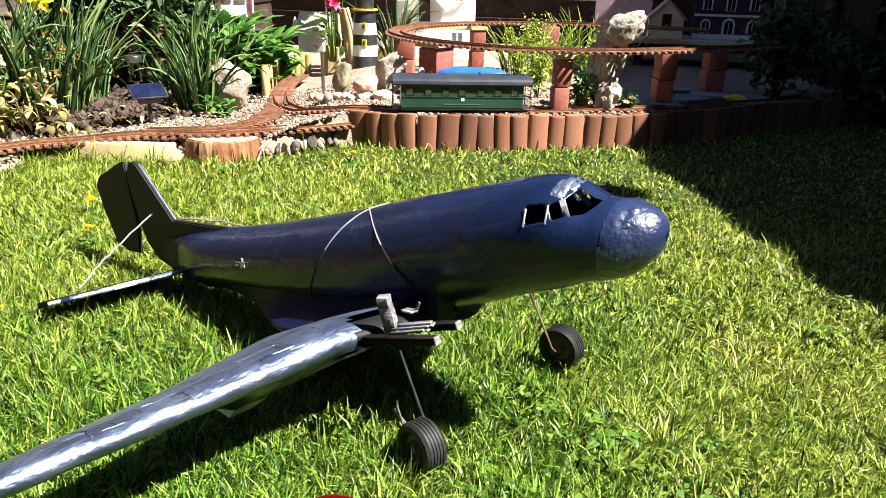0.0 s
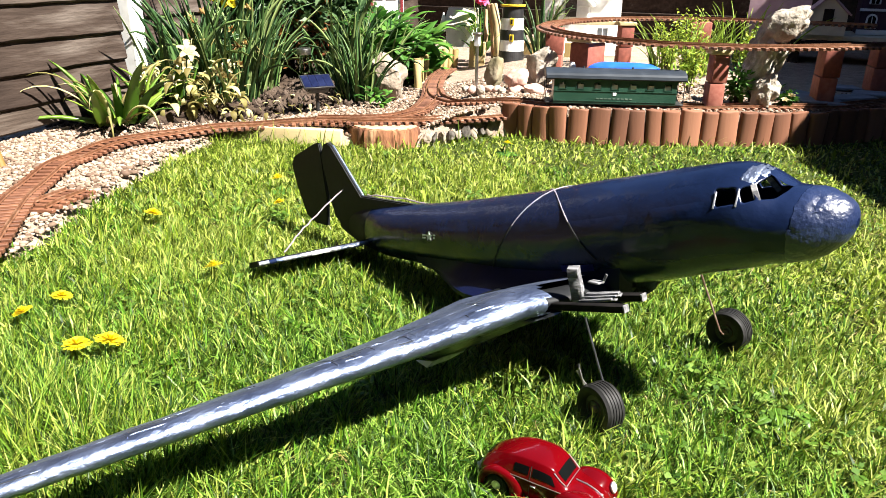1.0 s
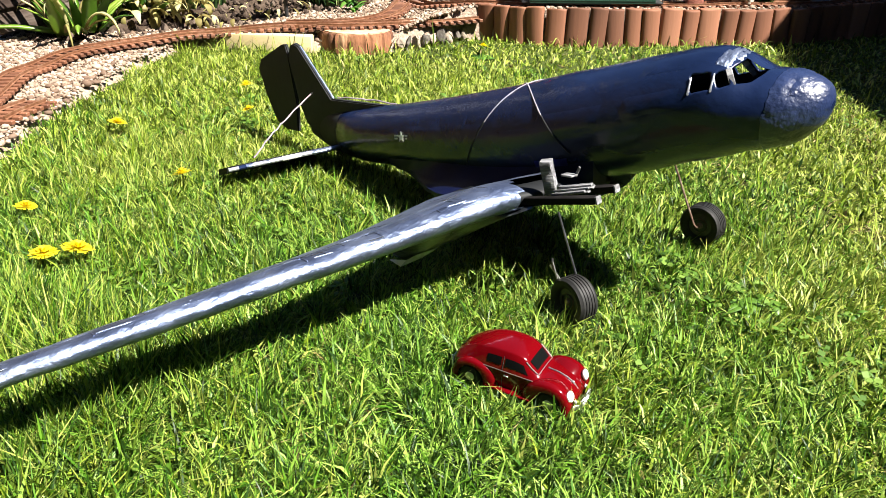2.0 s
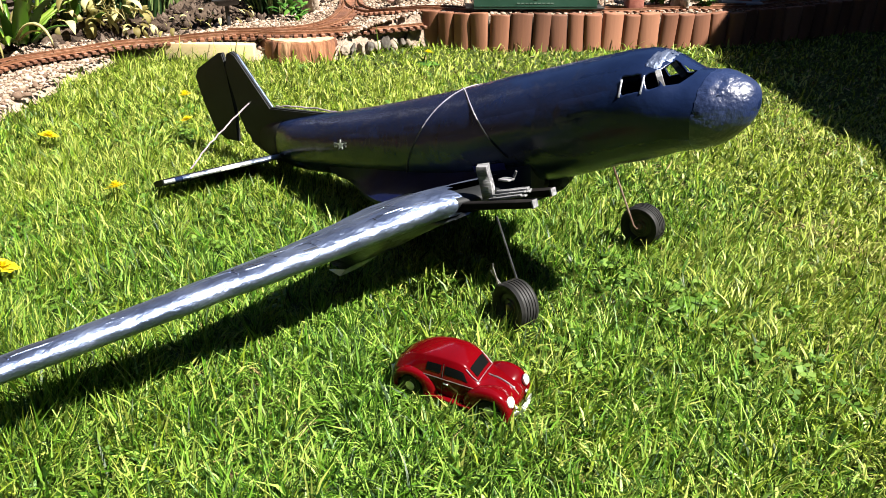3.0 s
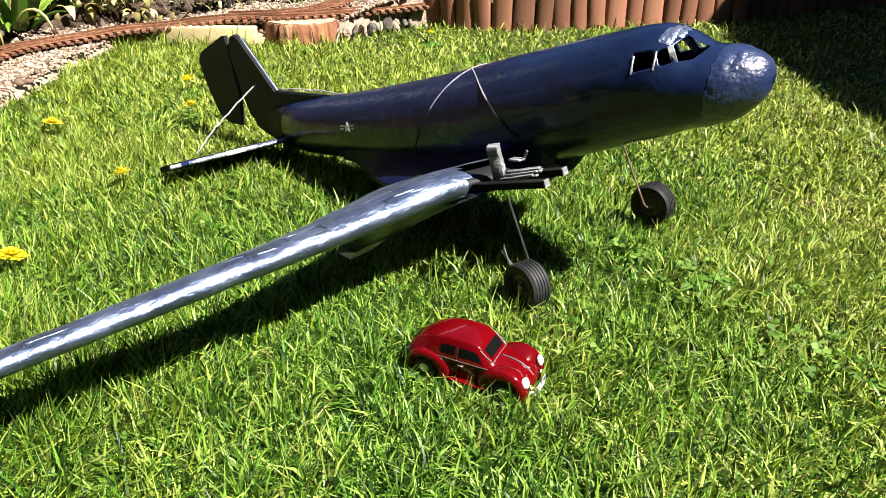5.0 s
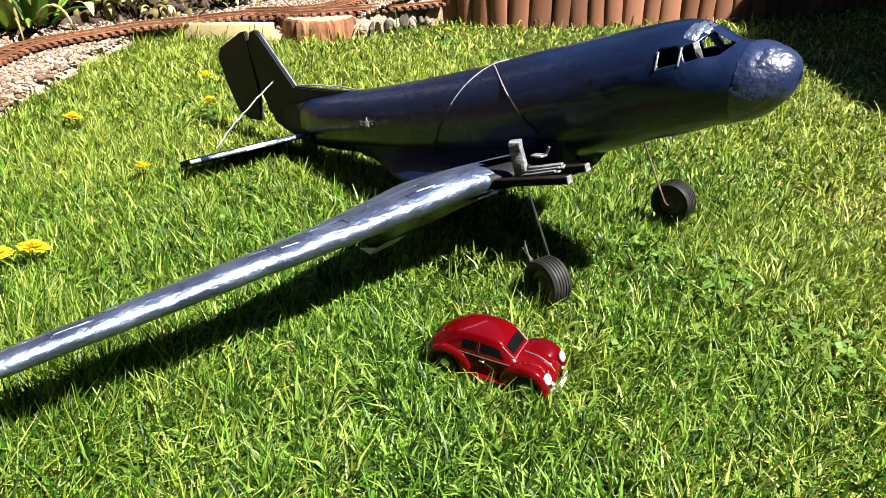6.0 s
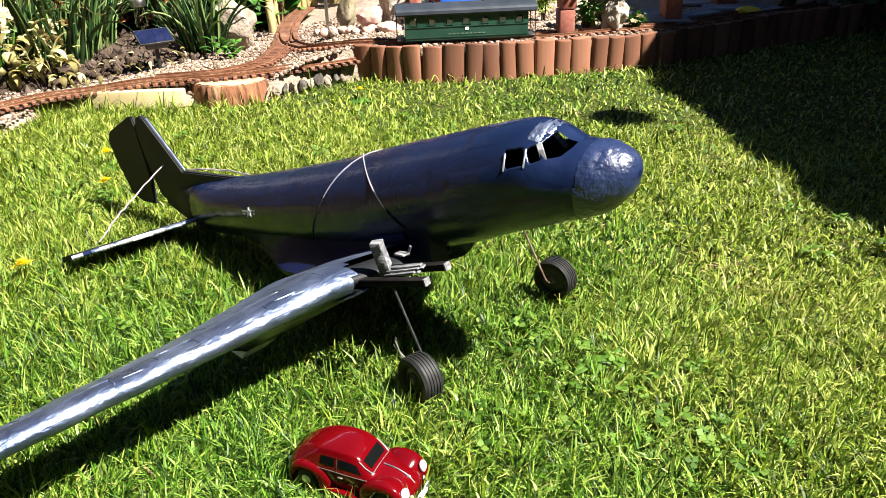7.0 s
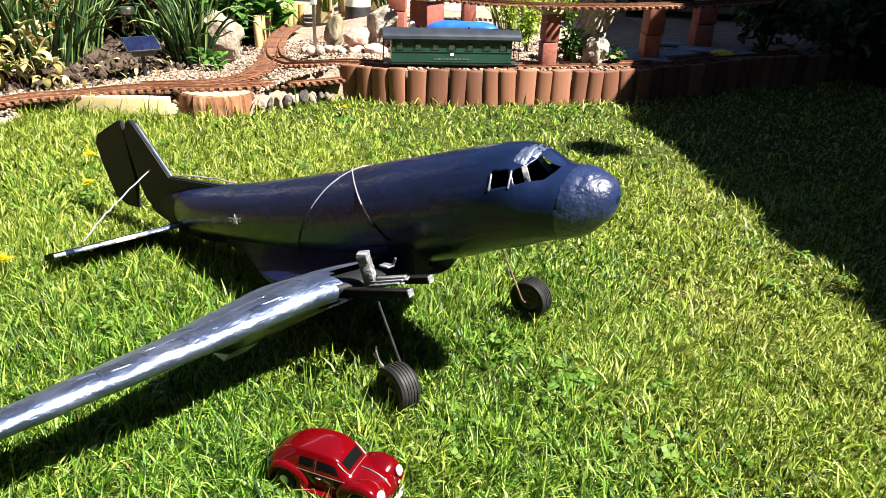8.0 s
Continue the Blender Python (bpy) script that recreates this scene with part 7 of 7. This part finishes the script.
def stones():
    g = "rockery stones"
    stone("rock", "tall greenish mossy stone standing in gravel", (0.036, 0.03, 0.070), pose(-0.615, 3.02, 0.165, 0, 4, 20), 11, M_MOSSROCK, g)
    stone("rock", "squat pink stone in the gravel", (0.048, 0.042, 0.048), pose(-0.52, 3.0, 0.15, 0, 0, 40), 12, M_ROCKPINK, g)
    stone("rock", "pale grey angular stone leaning upright", (0.056, 0.045, 0.088), pose(-0.445, 3.06, 0.19, 8, 16, 10), 13, M_LIMESTONE, g)
    stone("rock", "pale stone slab lying low", (0.05, 0.03, 0.026), pose(-0.43, 2.965, 0.118, 0, 20, 30), 14, M_ROCKPINK, g)
    stone("rock", "big sandy boulder behind the daffodils", (0.092, 0.07, 0.105), pose(-1.05, 2.99, 0.115, 0, -6, 10), 52, M_ROCK, g, 5, 0.22, 9)
    rng = random.Random(31)
    for i in range(12):
        u = i / 11
        stone("cobble", "smooth whitish cobble on the gravel", (rng.uniform(0.014, 0.026), rng.uniform(0.014, 0.02), rng.uniform(0.011, 0.018)), pose(-0.68 + 0.26 * u + rng.uniform(-0.02, 0.02), 2.90 + 0.05 * u + rng.uniform(-0.03, 0.03), 0.115, 0, rng.uniform(-20, 20), rng.uniform(0, 180)), 300 + i, M_LIMESTONE if i % 3 == 0 else M_ROCKPINK, "cobbles", 3, 0.06, 1)
    # tall limestone pair beside the pier
    bm = bmesh.new()
    rock(bm, (0.094, 0.057, 0.058), 17, pose(0.018, 0, 0.084, 0, -30, 0), 5, 0.2, 3)
    rock(bm, (0.060, 0.05, 0.092), 19, pose(-0.016, 0, -0.02, 0, 14, 0), 5, 0.3, 4)
    ob = part("limestone_rock", bm, M_LIMESTONE)
    ob.matrix_world = pose(0.335, 3.06, 0.285)
    tagged(ob, "tall pale pitted limestone rock leaning over", "rock", g)
    stone("limestone_rock", "grey pitted limestone rock at the edging", (0.042, 0.04, 0.068), pose(0.335, 3.0, 0.165, 0, 4, 0), 18, M_LIMESTONE, g, 5, 0.3, 5)
    for i, (x, y, rz) in enumerate(((0.52, 3.2, 10), (0.62, 3.32, 30), (0.72, 3.5, -10), (0.85, 3.42, 40), (0.6, 3.6, 15), (0.45, 3.35, 60))):
        bm = bmesh.new()
        box(bm, (0.15, 0.1, 0.012), None, 0.003)
        ob = part("slate", bm, M_SLATE)
        ob.matrix_world = pose(x, y, bed_z(x, y) + 0.012, random.uniform(-4, 4), random.uniform(-5, 5), rz)
        tagged(ob, "flat grey slate lying in the shade", "slate", "slates")


def garden_lamps():
    # square solar panel on a dark housing
    th = thing("solar_panel_light", "small dark blue solar panel on a black housing in the soil", "solar light", pose(-1.138, 2.605, 0.045, 0, 0, 52) @ Matrix.Scale(0.9, 4))
    bm = bmesh.new()
    box(bm, (0.128, 0.080, 0.008), None, 0.0015)
    pan = part("frame", bm, M_BLACK, th, "black plastic frame")
    pan.matrix_local = pose(0, 0, 0.112, 32, 0, 0)
    for i in range(4):
        bm = bmesh.new()
        box(bm, (0.0285, 0.070, 0.002), pose(-0.045 + i * 0.030, 0, 0.0045))
        part("cell", bm, M_SOLAR, pan, smooth=False)
    bm = bmesh.new()
    box(bm, (0.085, 0.05, 0.028), None, 0.008, 2)
    part("housing", bm, M_BLACK, th).matrix_local = pose(0.005, 0.012, 0.088, 28, 0, 0)
    bm = bmesh.new()
    tube(bm, [(0.005, 0.015, -0.03), (0.005, 0.015, 0.09)], 0.008, 10)
    part("stake", bm, M_BLACK, th)
    # clear jar lamp
    th = thing("jar_light", "small clear solar stake light with steel cap", "garden light", pose(-1.305, 2.785, 0.022) @ Matrix.Scale(1.15, 4))
    bm = bmesh.new()
    cyl(bm, 0.024, 0.024, 0.02, 24, pose(0, 0, 0.178), 0.002)
    part("cap", bm, M_STEEL, th, "brushed steel cap")
    bm = bmesh.new()
    cyl(bm, 0.019, 0.015, 0.06, 24, pose(0, 0, 0.138))
    part("glass", bm, M_CLEAR, th, "clear plastic tube")
    bm = bmesh.new()
    tube(bm, [(0, 0, -0.03), (0, 0, 0.108)], 0.006, 10)
    part("stem", bm, M_STEEL, th)
    # square lamp on a steel pole
    th = thing("post_light", "small square steel garden light on a thin pole", "garden light", pose(-0.64, 2.90, 0.08))
    bm = bmesh.new()
    tube(bm, [(0, 0, -0.02), (0, 0, 0.19)], 0.006, 12)
    part("pole", bm, M_STEEL, th)
    bm = bmesh.new()
    box(bm, (0.03, 0.03, 0.008), pose(0, 0, 0.232), 0.0015)
    part("cap", bm, M_STEEL, th)
    bm = bmesh.new()
    box(bm, (0.019, 0.019, 0.038), pose(0, 0, 0.208), 0.002)
    part("lens", bm, M_LAMPGLASS, th, "frosted clear lens")


def boards_behind():
    """Short pale boards that hold the back of the bed, and the little log edging of the border."""
    ed = thing("board_edging", "row of short pale yellow boards behind the rocks", "edging")
    rng = random.Random(8)
    for x0, x1, y0, y1, top in ((-1.15, -0.80, 4.08, 4.26, 0.178), (-0.78, -0.56, 4.24, 4.30, 0.17)):
        n = int((x1 - x0) / 0.09)
        for i in range(max(2, n)):
            u = (i + 0.5) / max(2, n)
            bm = bmesh.new()
            box(bm, (0.085, 0.014, 0.2), None, 0.003)
            part("board", bm, M_YELLOWLOG, ed).matrix_local = pose(x0 + (x1 - x0) * u, y0 + (y1 - y0) * u, top - 0.1 + rng.uniform(-0.01, 0.01), 0, rng.uniform(-2, 2), 10)
    lg = thing("log_border", "small pale yellow log edging of the plant border", "edging")
    pts = along([(-1.08, 3.34), (-1.131, 3.451), (-1.21, 3.70), (-1.25, 3.92), (-1.20, 4.06)], 0.036)
    for p, t in pts:
        bm = bmesh.new()
        cyl(bm, 0.017, 0.017, 0.12, 10, pose(0, 0, 0.06), 0.003)
        part("log", bm, M_YELLOWLOG, lg).matrix_local = pose(p.x, p.y, 0.02 + rng.uniform(-0.01, 0.01), rng.uniform(-4, 4), rng.uniform(-4, 4), 0)
    for i, (pts, r) in enumerate(((((-0.98, 4.15, 0.1), (-1.0, 4.16, 0.25), (-1.03, 4.17, 0.36)), 0.022), (((-1.03, 4.21, 0.08), (-1.035, 4.2, 0.22), (-1.06, 4.2, 0.36)), 0.017), (((-1.10, 4.24, 0.08), (-1.085, 4.23, 0.2), (-1.10, 4.24, 0.33)), 0.013))):
        bm = bmesh.new()
        tube(bm, pts, r, 10)
        tagged(part("driftwood", bm, M_STUMPTOP if i else M_TIMBER), "rough brown piece of driftwood standing behind the bed", "driftwood", "driftwood")


def lighthouse():
    th = thing("model_lighthouse", "black and white banded model lighthouse with yellow windows", "model lighthouse", pose(-0.865, 4.0, 0.09))
    z, r0 = 0.0, 0.066
    bands = [(0.058, M_BLACK), (0.052, M_WHITE), (0.050, M_BLACK), (0.055, M_WHITE), (0.055, M_BLACK)]
    for h, mtl in bands:
        bm = bmesh.new()
        r1 = r0 - h * 0.05
        cyl(bm, r0, r1, h, 40, pose(0, 0, z + h / 2))
        part("band", bm, mtl, th, smooth=False)
        z += h
        r0 = r1
    bm = bmesh.new()
    cyl(bm, 0.062, 0.064, 0.01, 40, pose(0, 0, z + 0.005), 0.002)
    part("gallery", bm, M_YELLOW, th, "thin yellow gallery ring")
    bm = bmesh.new()
    cyl(bm, 0.045, 0.045, 0.07, 24, pose(0, 0, z + 0.045))
    part("lantern", bm, M_BLACK, th)
    bm = bmesh.new()
    cyl(bm, 0.052, 0.008, 0.05, 24, pose(0, 0, z + 0.105))
    part("cap", bm, M_BLACK, th)
    for zz in (0.122, 0.20):
        bm = bmesh.new()
        box(bm, (0.022, 0.01, 0.034), pose(0.016, -0.0565, zz), 0.001)
        wd = part("window", bm, M_YELLOW, th, "yellow painted window", smooth=False)
        bm = bmesh.new()
        box(bm, (0.008, 0.004, 0.02), pose(0.016, -0.062, zz), 0.0005)
        part("pane", bm, M_BLACK, wd, smooth=False)


def arch(bm, w, h, d, m, n=10):
    """A round-headed block, w wide and h high, standing on z 0."""
    pts = [(-w / 2, 0), (w / 2, 0)] + [(w / 2 * math.cos(a), h - w / 2 + w / 2 * math.sin(a)) for a in (math.pi * i / n for i in range(n + 1))]
    loft(bm, [[m @ Vector((x, y, z)) for x, z in pts] for y in (-d / 2, d / 2)])
    return bm


def white_house():
    th = thing("model_house", "white model house with gabled porch and brown door", "model house", pose(-0.66, 4.55, 0.08, 0, 0, 4))
    bm = bmesh.new()
    box(bm, (0.40, 0.30, 0.46), pose(0, 0.15, 0.23), 0.003)
    part("wall", bm, M_WHITE, th)
    bm = bmesh.new()
    loft(bm, [[(x, -0.02, 0.46), (x, 0.32, 0.46), (x, 0.15, 0.62)] for x in (-0.22, 0.22)])
    part("roof", bm, M_SLATE, th, smooth=False)
    # porch with gable
    bm = bmesh.new()
    box(bm, (0.19, 0.08, 0.27), pose(-0.03, -0.04, 0.135), 0.003)
    loft(bm, [[(-0.14, y, 0.27), (0.08, y, 0.27), (-0.03, y, 0.38)] for y in (-0.085, 0.0)])
    pr = part("porch", bm, M_WHITE, th, smooth=False)
    for s in (-1, 1):
        bm = bmesh.new()
        box(bm, (0.165, 0.1, 0.012), pose(-0.03 + s * 0.062, -0.045, 0.328, 0, s * 45, 0), 0.002)
        part("porch_roof", bm, M_WHITE, pr)
    bm = bmesh.new()
    arch(bm, 0.06, 0.13, 0.012, pose(-0.03, -0.084, 0.215))
    part("door", bm, M_FENCE, th, "brown arched door", smooth=False)
    for x, z in ((0.14, 0.36), (0.14, 0.12), (-0.165, 0.36), (0.06, 0.42)):
        bm = bmesh.new()
        box(bm, (0.055, 0.012, 0.075), pose(x, -0.004, z), 0.001)
        wf = part("window", bm, M_SLATE, th, "small blue-grey window")
        bm = bmesh.new()
        for dx, dz, sx, sz in ((0, 0.04, 0.065, 0.007), (0, -0.04, 0.07, 0.009), (0.031, 0, 0.006, 0.08), (-0.031, 0, 0.006, 0.08), (0, 0, 0.004, 0.075)):
            box(bm, (sx, 0.016, sz), pose(x + dx, -0.006, z + dz))
        part("window_frame", bm, M_WHITE, wf, smooth=False)
    bm = bmesh.new()
    box(bm, (0.5, 0.16, 0.03), pose(0.06, -0.12, 0.02), 0.004)
    part("step", bm, M_CREAM, th)


def cottage():
    """White model cottage with red window frames among the plants."""
    th = thing("model_cottage", "white model cottage with red framed windows behind plants", "model house", pose(-1.88, 4.48, 0.05, 0, 0, 24))
    bm = bmesh.new()
    box(bm, (0.30, 0.2, 0.47), pose(0, 0.1, 0.235), 0.003)
    part("wall", bm, M_WHITE, th)
    bm = bmesh.new()
    loft(bm, [[(x, -0.03, 0.47), (x, 0.23, 0.47), (x, 0.10, 0.59)] for x in (-0.17, 0.17)])
    part("roof", bm, M_MAROON, th, smooth=False)
    for x in (-0.035, 0.145):
        bm = bmesh.new()
        box(bm, (0.016, 0.012, 0.47), pose(x, -0.006, 0.235), 0.001)
        part("red_post", bm, M_MAROON, th, "red painted post")
    for x in (-0.105, 0.015, 0.095):
        for z in (0.19, 0.37):
            bm = bmesh.new()
            box(bm, (0.048, 0.008, 0.082), pose(x, -0.002, z), 0.001)
            w = part("window", bm, M_DARKGLASS, th, "dark window")
            bm = bmesh.new()
            for dx, dz, sx, sz in ((0, 0, 0.008, 0.09), (0, 0, 0.052, 0.008), (-0.026, 0, 0.008, 0.09), (0.026, 0, 0.008, 0.09), (0, 0.044, 0.06, 0.008), (0, -0.044, 0.06, 0.008)):
                box(bm, (sx, 0.006, sz), pose(x + dx, -0.009, z + dz), 0.0005)
            part("window_frame", bm, M_WHITE, w, "white painted glazing bars")


def shaded_houses():
    # table of planks that carries the houses
    th = thing("plank_table", "low plank stand in shade under the model houses", "stand", pose(0.86, 4.75, 0))
    bm = bmesh.new()
    box(bm, (0.9, 0.4, 0.025), pose(0, 0, 0.235), 0.003)
    part("top", bm, M_CREAM, th)
    for x in (-0.4, 0.0, 0.4):
        bm = bmesh.new()
        box(bm, (0.05, 0.3, 0.24), pose(x, 0, 0.105), 0.003)
        part("leg", bm, M_FENCE, th)
    th = thing("dolls_house", "maroon model house with white arched windows in shade", "model house", pose(0.90, 4.66, 0.25))
    bm = bmesh.new()
    box(bm, (0.34, 0.22, 0.36), pose(0, 0.11, 0.18), 0.002)
    part("wall", bm, M_DUSK, th)
    bm = bmesh.new()
    box(bm, (0.37, 0.25, 0.02), pose(0, 0.11, 0.37), 0.003)
    part("roof", bm, M_WHITE, th)
    for z in (0.012, 0.118, 0.25):
        bm = bmesh.new()
        box(bm, (0.35, 0.014, 0.012 if z > 0.02 else 0.024), pose(0, -0.005, z), 0.001)
        part("cornice", bm, M_WHITE, th)
    for x, w, h, z in ((0, 0.062, 0.082, 0.024), (-0.115, 0.05, 0.07, 0.03), (0.115, 0.05, 0.07, 0.03), (0, 0.05, 0.09, 0.14), (-0.115, 0.05, 0.08, 0.145), (0.115, 0.05, 0.08, 0.145), (0, 0.05, 0.07, 0.265), (-0.115, 0.05, 0.07, 0.265), (0.115, 0.05, 0.07, 0.265)):
        bm = bmesh.new()
        arch(bm, w, h, 0.012, pose(x, -0.003, z))
        wf = part("window_frame", bm, M_WHITE, th, "white arched surround", smooth=False)
        bm = bmesh.new()
        arch(bm, w * 0.68, h * 0.84, 0.012, pose(x, -0.007, z + 0.002))
        part("pane", bm, M_DARKGLASS, wf, smooth=False)
        bm = bmesh.new()
        box(bm, (0.003, 0.004, h * 0.8), pose(x, -0.014, z + h * 0.42))
        part("glazing_bar", bm, M_WHITE, wf, smooth=False)
    th = thing("gabled_model_house", "cream gabled model house with a pink roof in shade", "model house", pose(0.58, 4.5, 0.25))
    bm = bmesh.new()
    box(bm, (0.17, 0.2, 0.1), pose(0, 0.1, 0.05))
    loft(bm, [[(-0.085, y, 0.1), (0.085, y, 0.1), (0, y, 0.18)] for y in (0.0, 0.2)])
    part("wall", bm, M_CREAM, th, smooth=False)
    for s in (-1, 1):
        bm = bmesh.new()
        box(bm, (0.135, 0.24, 0.008), pose(s * 0.05, 0.1, 0.142, 0, s * 43, 0), 0.002)
        part("roof", bm, M_PINKHOUSE, th, "dusky pink roof")
    bm = bmesh.new()
    box(bm, (0.045, 0.008, 0.075), pose(0.0, -0.002, 0.085), 0.001)
    part("window", bm, M_FENCE, th, "brown shuttered window")
    th = thing("pink_model_house", "dusky pink model house in shade", "model house", pose(0.36, 4.75, 0.2))
    bm = bmesh.new()
    box(bm, (0.3, 0.2, 0.34), pose(0, 0.1, 0.17), 0.002)
    part("wall", bm, M_PINKHOUSE, th)
    bm = bmesh.new()
    loft(bm, [[(x, -0.01, 0.34), (x, 0.21, 0.34), (x, 0.1, 0.44)] for x in (-0.16, 0.16)])
    part("roof", bm, M_SLATE, th, smooth=False)


def small_things():
    # blue streamlined toy carriage behind the coach
    th = thing("blue_toy_train", "bright blue rounded toy carriage behind the green coach", "model train", pose(-0.135, 3.06, 0.118, 0, 0, 6) @ Matrix.Diagonal((1.15, 1, 0.92, 1)))
    bm = bmesh.new()
    rings = []
    for i in range(21):
        u = -1 + 2 * i / 20
        k = max(0.12, (1 - abs(u) ** 5)) ** 0.5
        rings.append([(0.132 * u, 0.04 * k * math.cos(a), 0.02 + 0.012 + (0.084 * k * (0.8 + 0.2 * k)) * (0.5 + 0.5 * math.sin(a)) ** 0.7) for a in (2 * math.pi * j / 20 for j in range(20))])
    loft(bm, rings)
    part("body", bm, M_BLUE, th)
    bm = bmesh.new()
    box(bm, (0.2, 0.06, 0.02), pose(0, 0, 0.025), 0.003)
    part("underframe", bm, M_BLACK, th)
    for sx in (-1, 1):
        bm = bmesh.new()
        cyl(bm, 0.014, 0.014, 0.05, 18, pose(sx * 0.07, 0, 0.012, 90), 0.001)
        part("wheel", bm, M_BLACK, th)
    bm = bmesh.new()
    loft(bm, [[(r * math.cos(a), r * math.sin(a), z) for a in (2 * math.pi * j / 16 for j in range(16))] for z, r in ((0, 0.016), (0.03, 0.019), (0.07, 0.018), (0.085, 0.012), (0.1, 0.013), (0.112, 0.006))])
    ob = part("garden_ornament", bm, M_WHITE)
    ob.matrix_world = pose(-0.31, 3.0, 0.11)
    tagged(ob, "small plain white and blue ornament on gravel", "ornament")
    bm = bmesh.new()
    rock(bm, (0.05, 0.03, 0.016), 5, subdiv=3, rough=0.1)
    ob = part("yellow_toy", bm, M_YELLOW)
    ob.matrix_world = pose(0.80, 3.36, 0.125, 0, 0, 30)
    tagged(ob, "yellow plastic toy lying in the shade", "toy")
    # white model cottage half hidden behind the leaves, and pink flowers
    th = thing("white_cottage", "small white model cottage behind the leaves", "model house", pose(-1.27, 4.35, 0.12))
    bm = bmesh.new()
    box(bm, (0.16, 0.12, 0.12), pose(0, 0, 0.06), 0.002)
    part("wall", bm, M_WHITE, th)
    bm = bmesh.new()
    loft(bm, [[(x, -0.075, 0.12), (x, 0.075, 0.12), (x, 0, 0.21)] for x in (-0.09, 0.09)])
    part("roof", bm, M_CREAM, th, smooth=False)
    bm = bmesh.new()
    cyl(bm, 0.03, 0.004, 0.1, 16, pose(-0.12, 0, 0.13))
    part("turret", bm, M_WHITE, th)
    th = clump("pink_flowering_plant", "plant with bright pink flowers behind the driftwood", -1.15, 4.32, 0.1, "broad", 30, 0.06, 25, 87, (0.7, 1.0), height=0.2)
    blooms(th, "pink", 6, 0.06, 0.33, 0.4, 88, (0.9, 1.4), M_LEAF)
    bm = bmesh.new()
    box(bm, (0.27, 0.05, 0.018), None, 0.002)
    ob = part("wooden_plank", bm, M_TIMBER)
    ob.matrix_world = pose(-0.44, 4.0, LOOP_Z + 0.006, 0, 0, 14)
    tagged(ob, "pale plank carrying the back of the raised loop", "plank")


build_ground()
soil_border()
fence()
railway()
piers()
coach()
aeroplane()
toy_car()
stones()
garden_lamps()
boards_behind()
lighthouse()
white_house()
cottage()
shaded_houses()
border_plants()
small_things()
timber_and_stump()
edging()
soil_clods()
gravel()
clover()
lawn_grass()
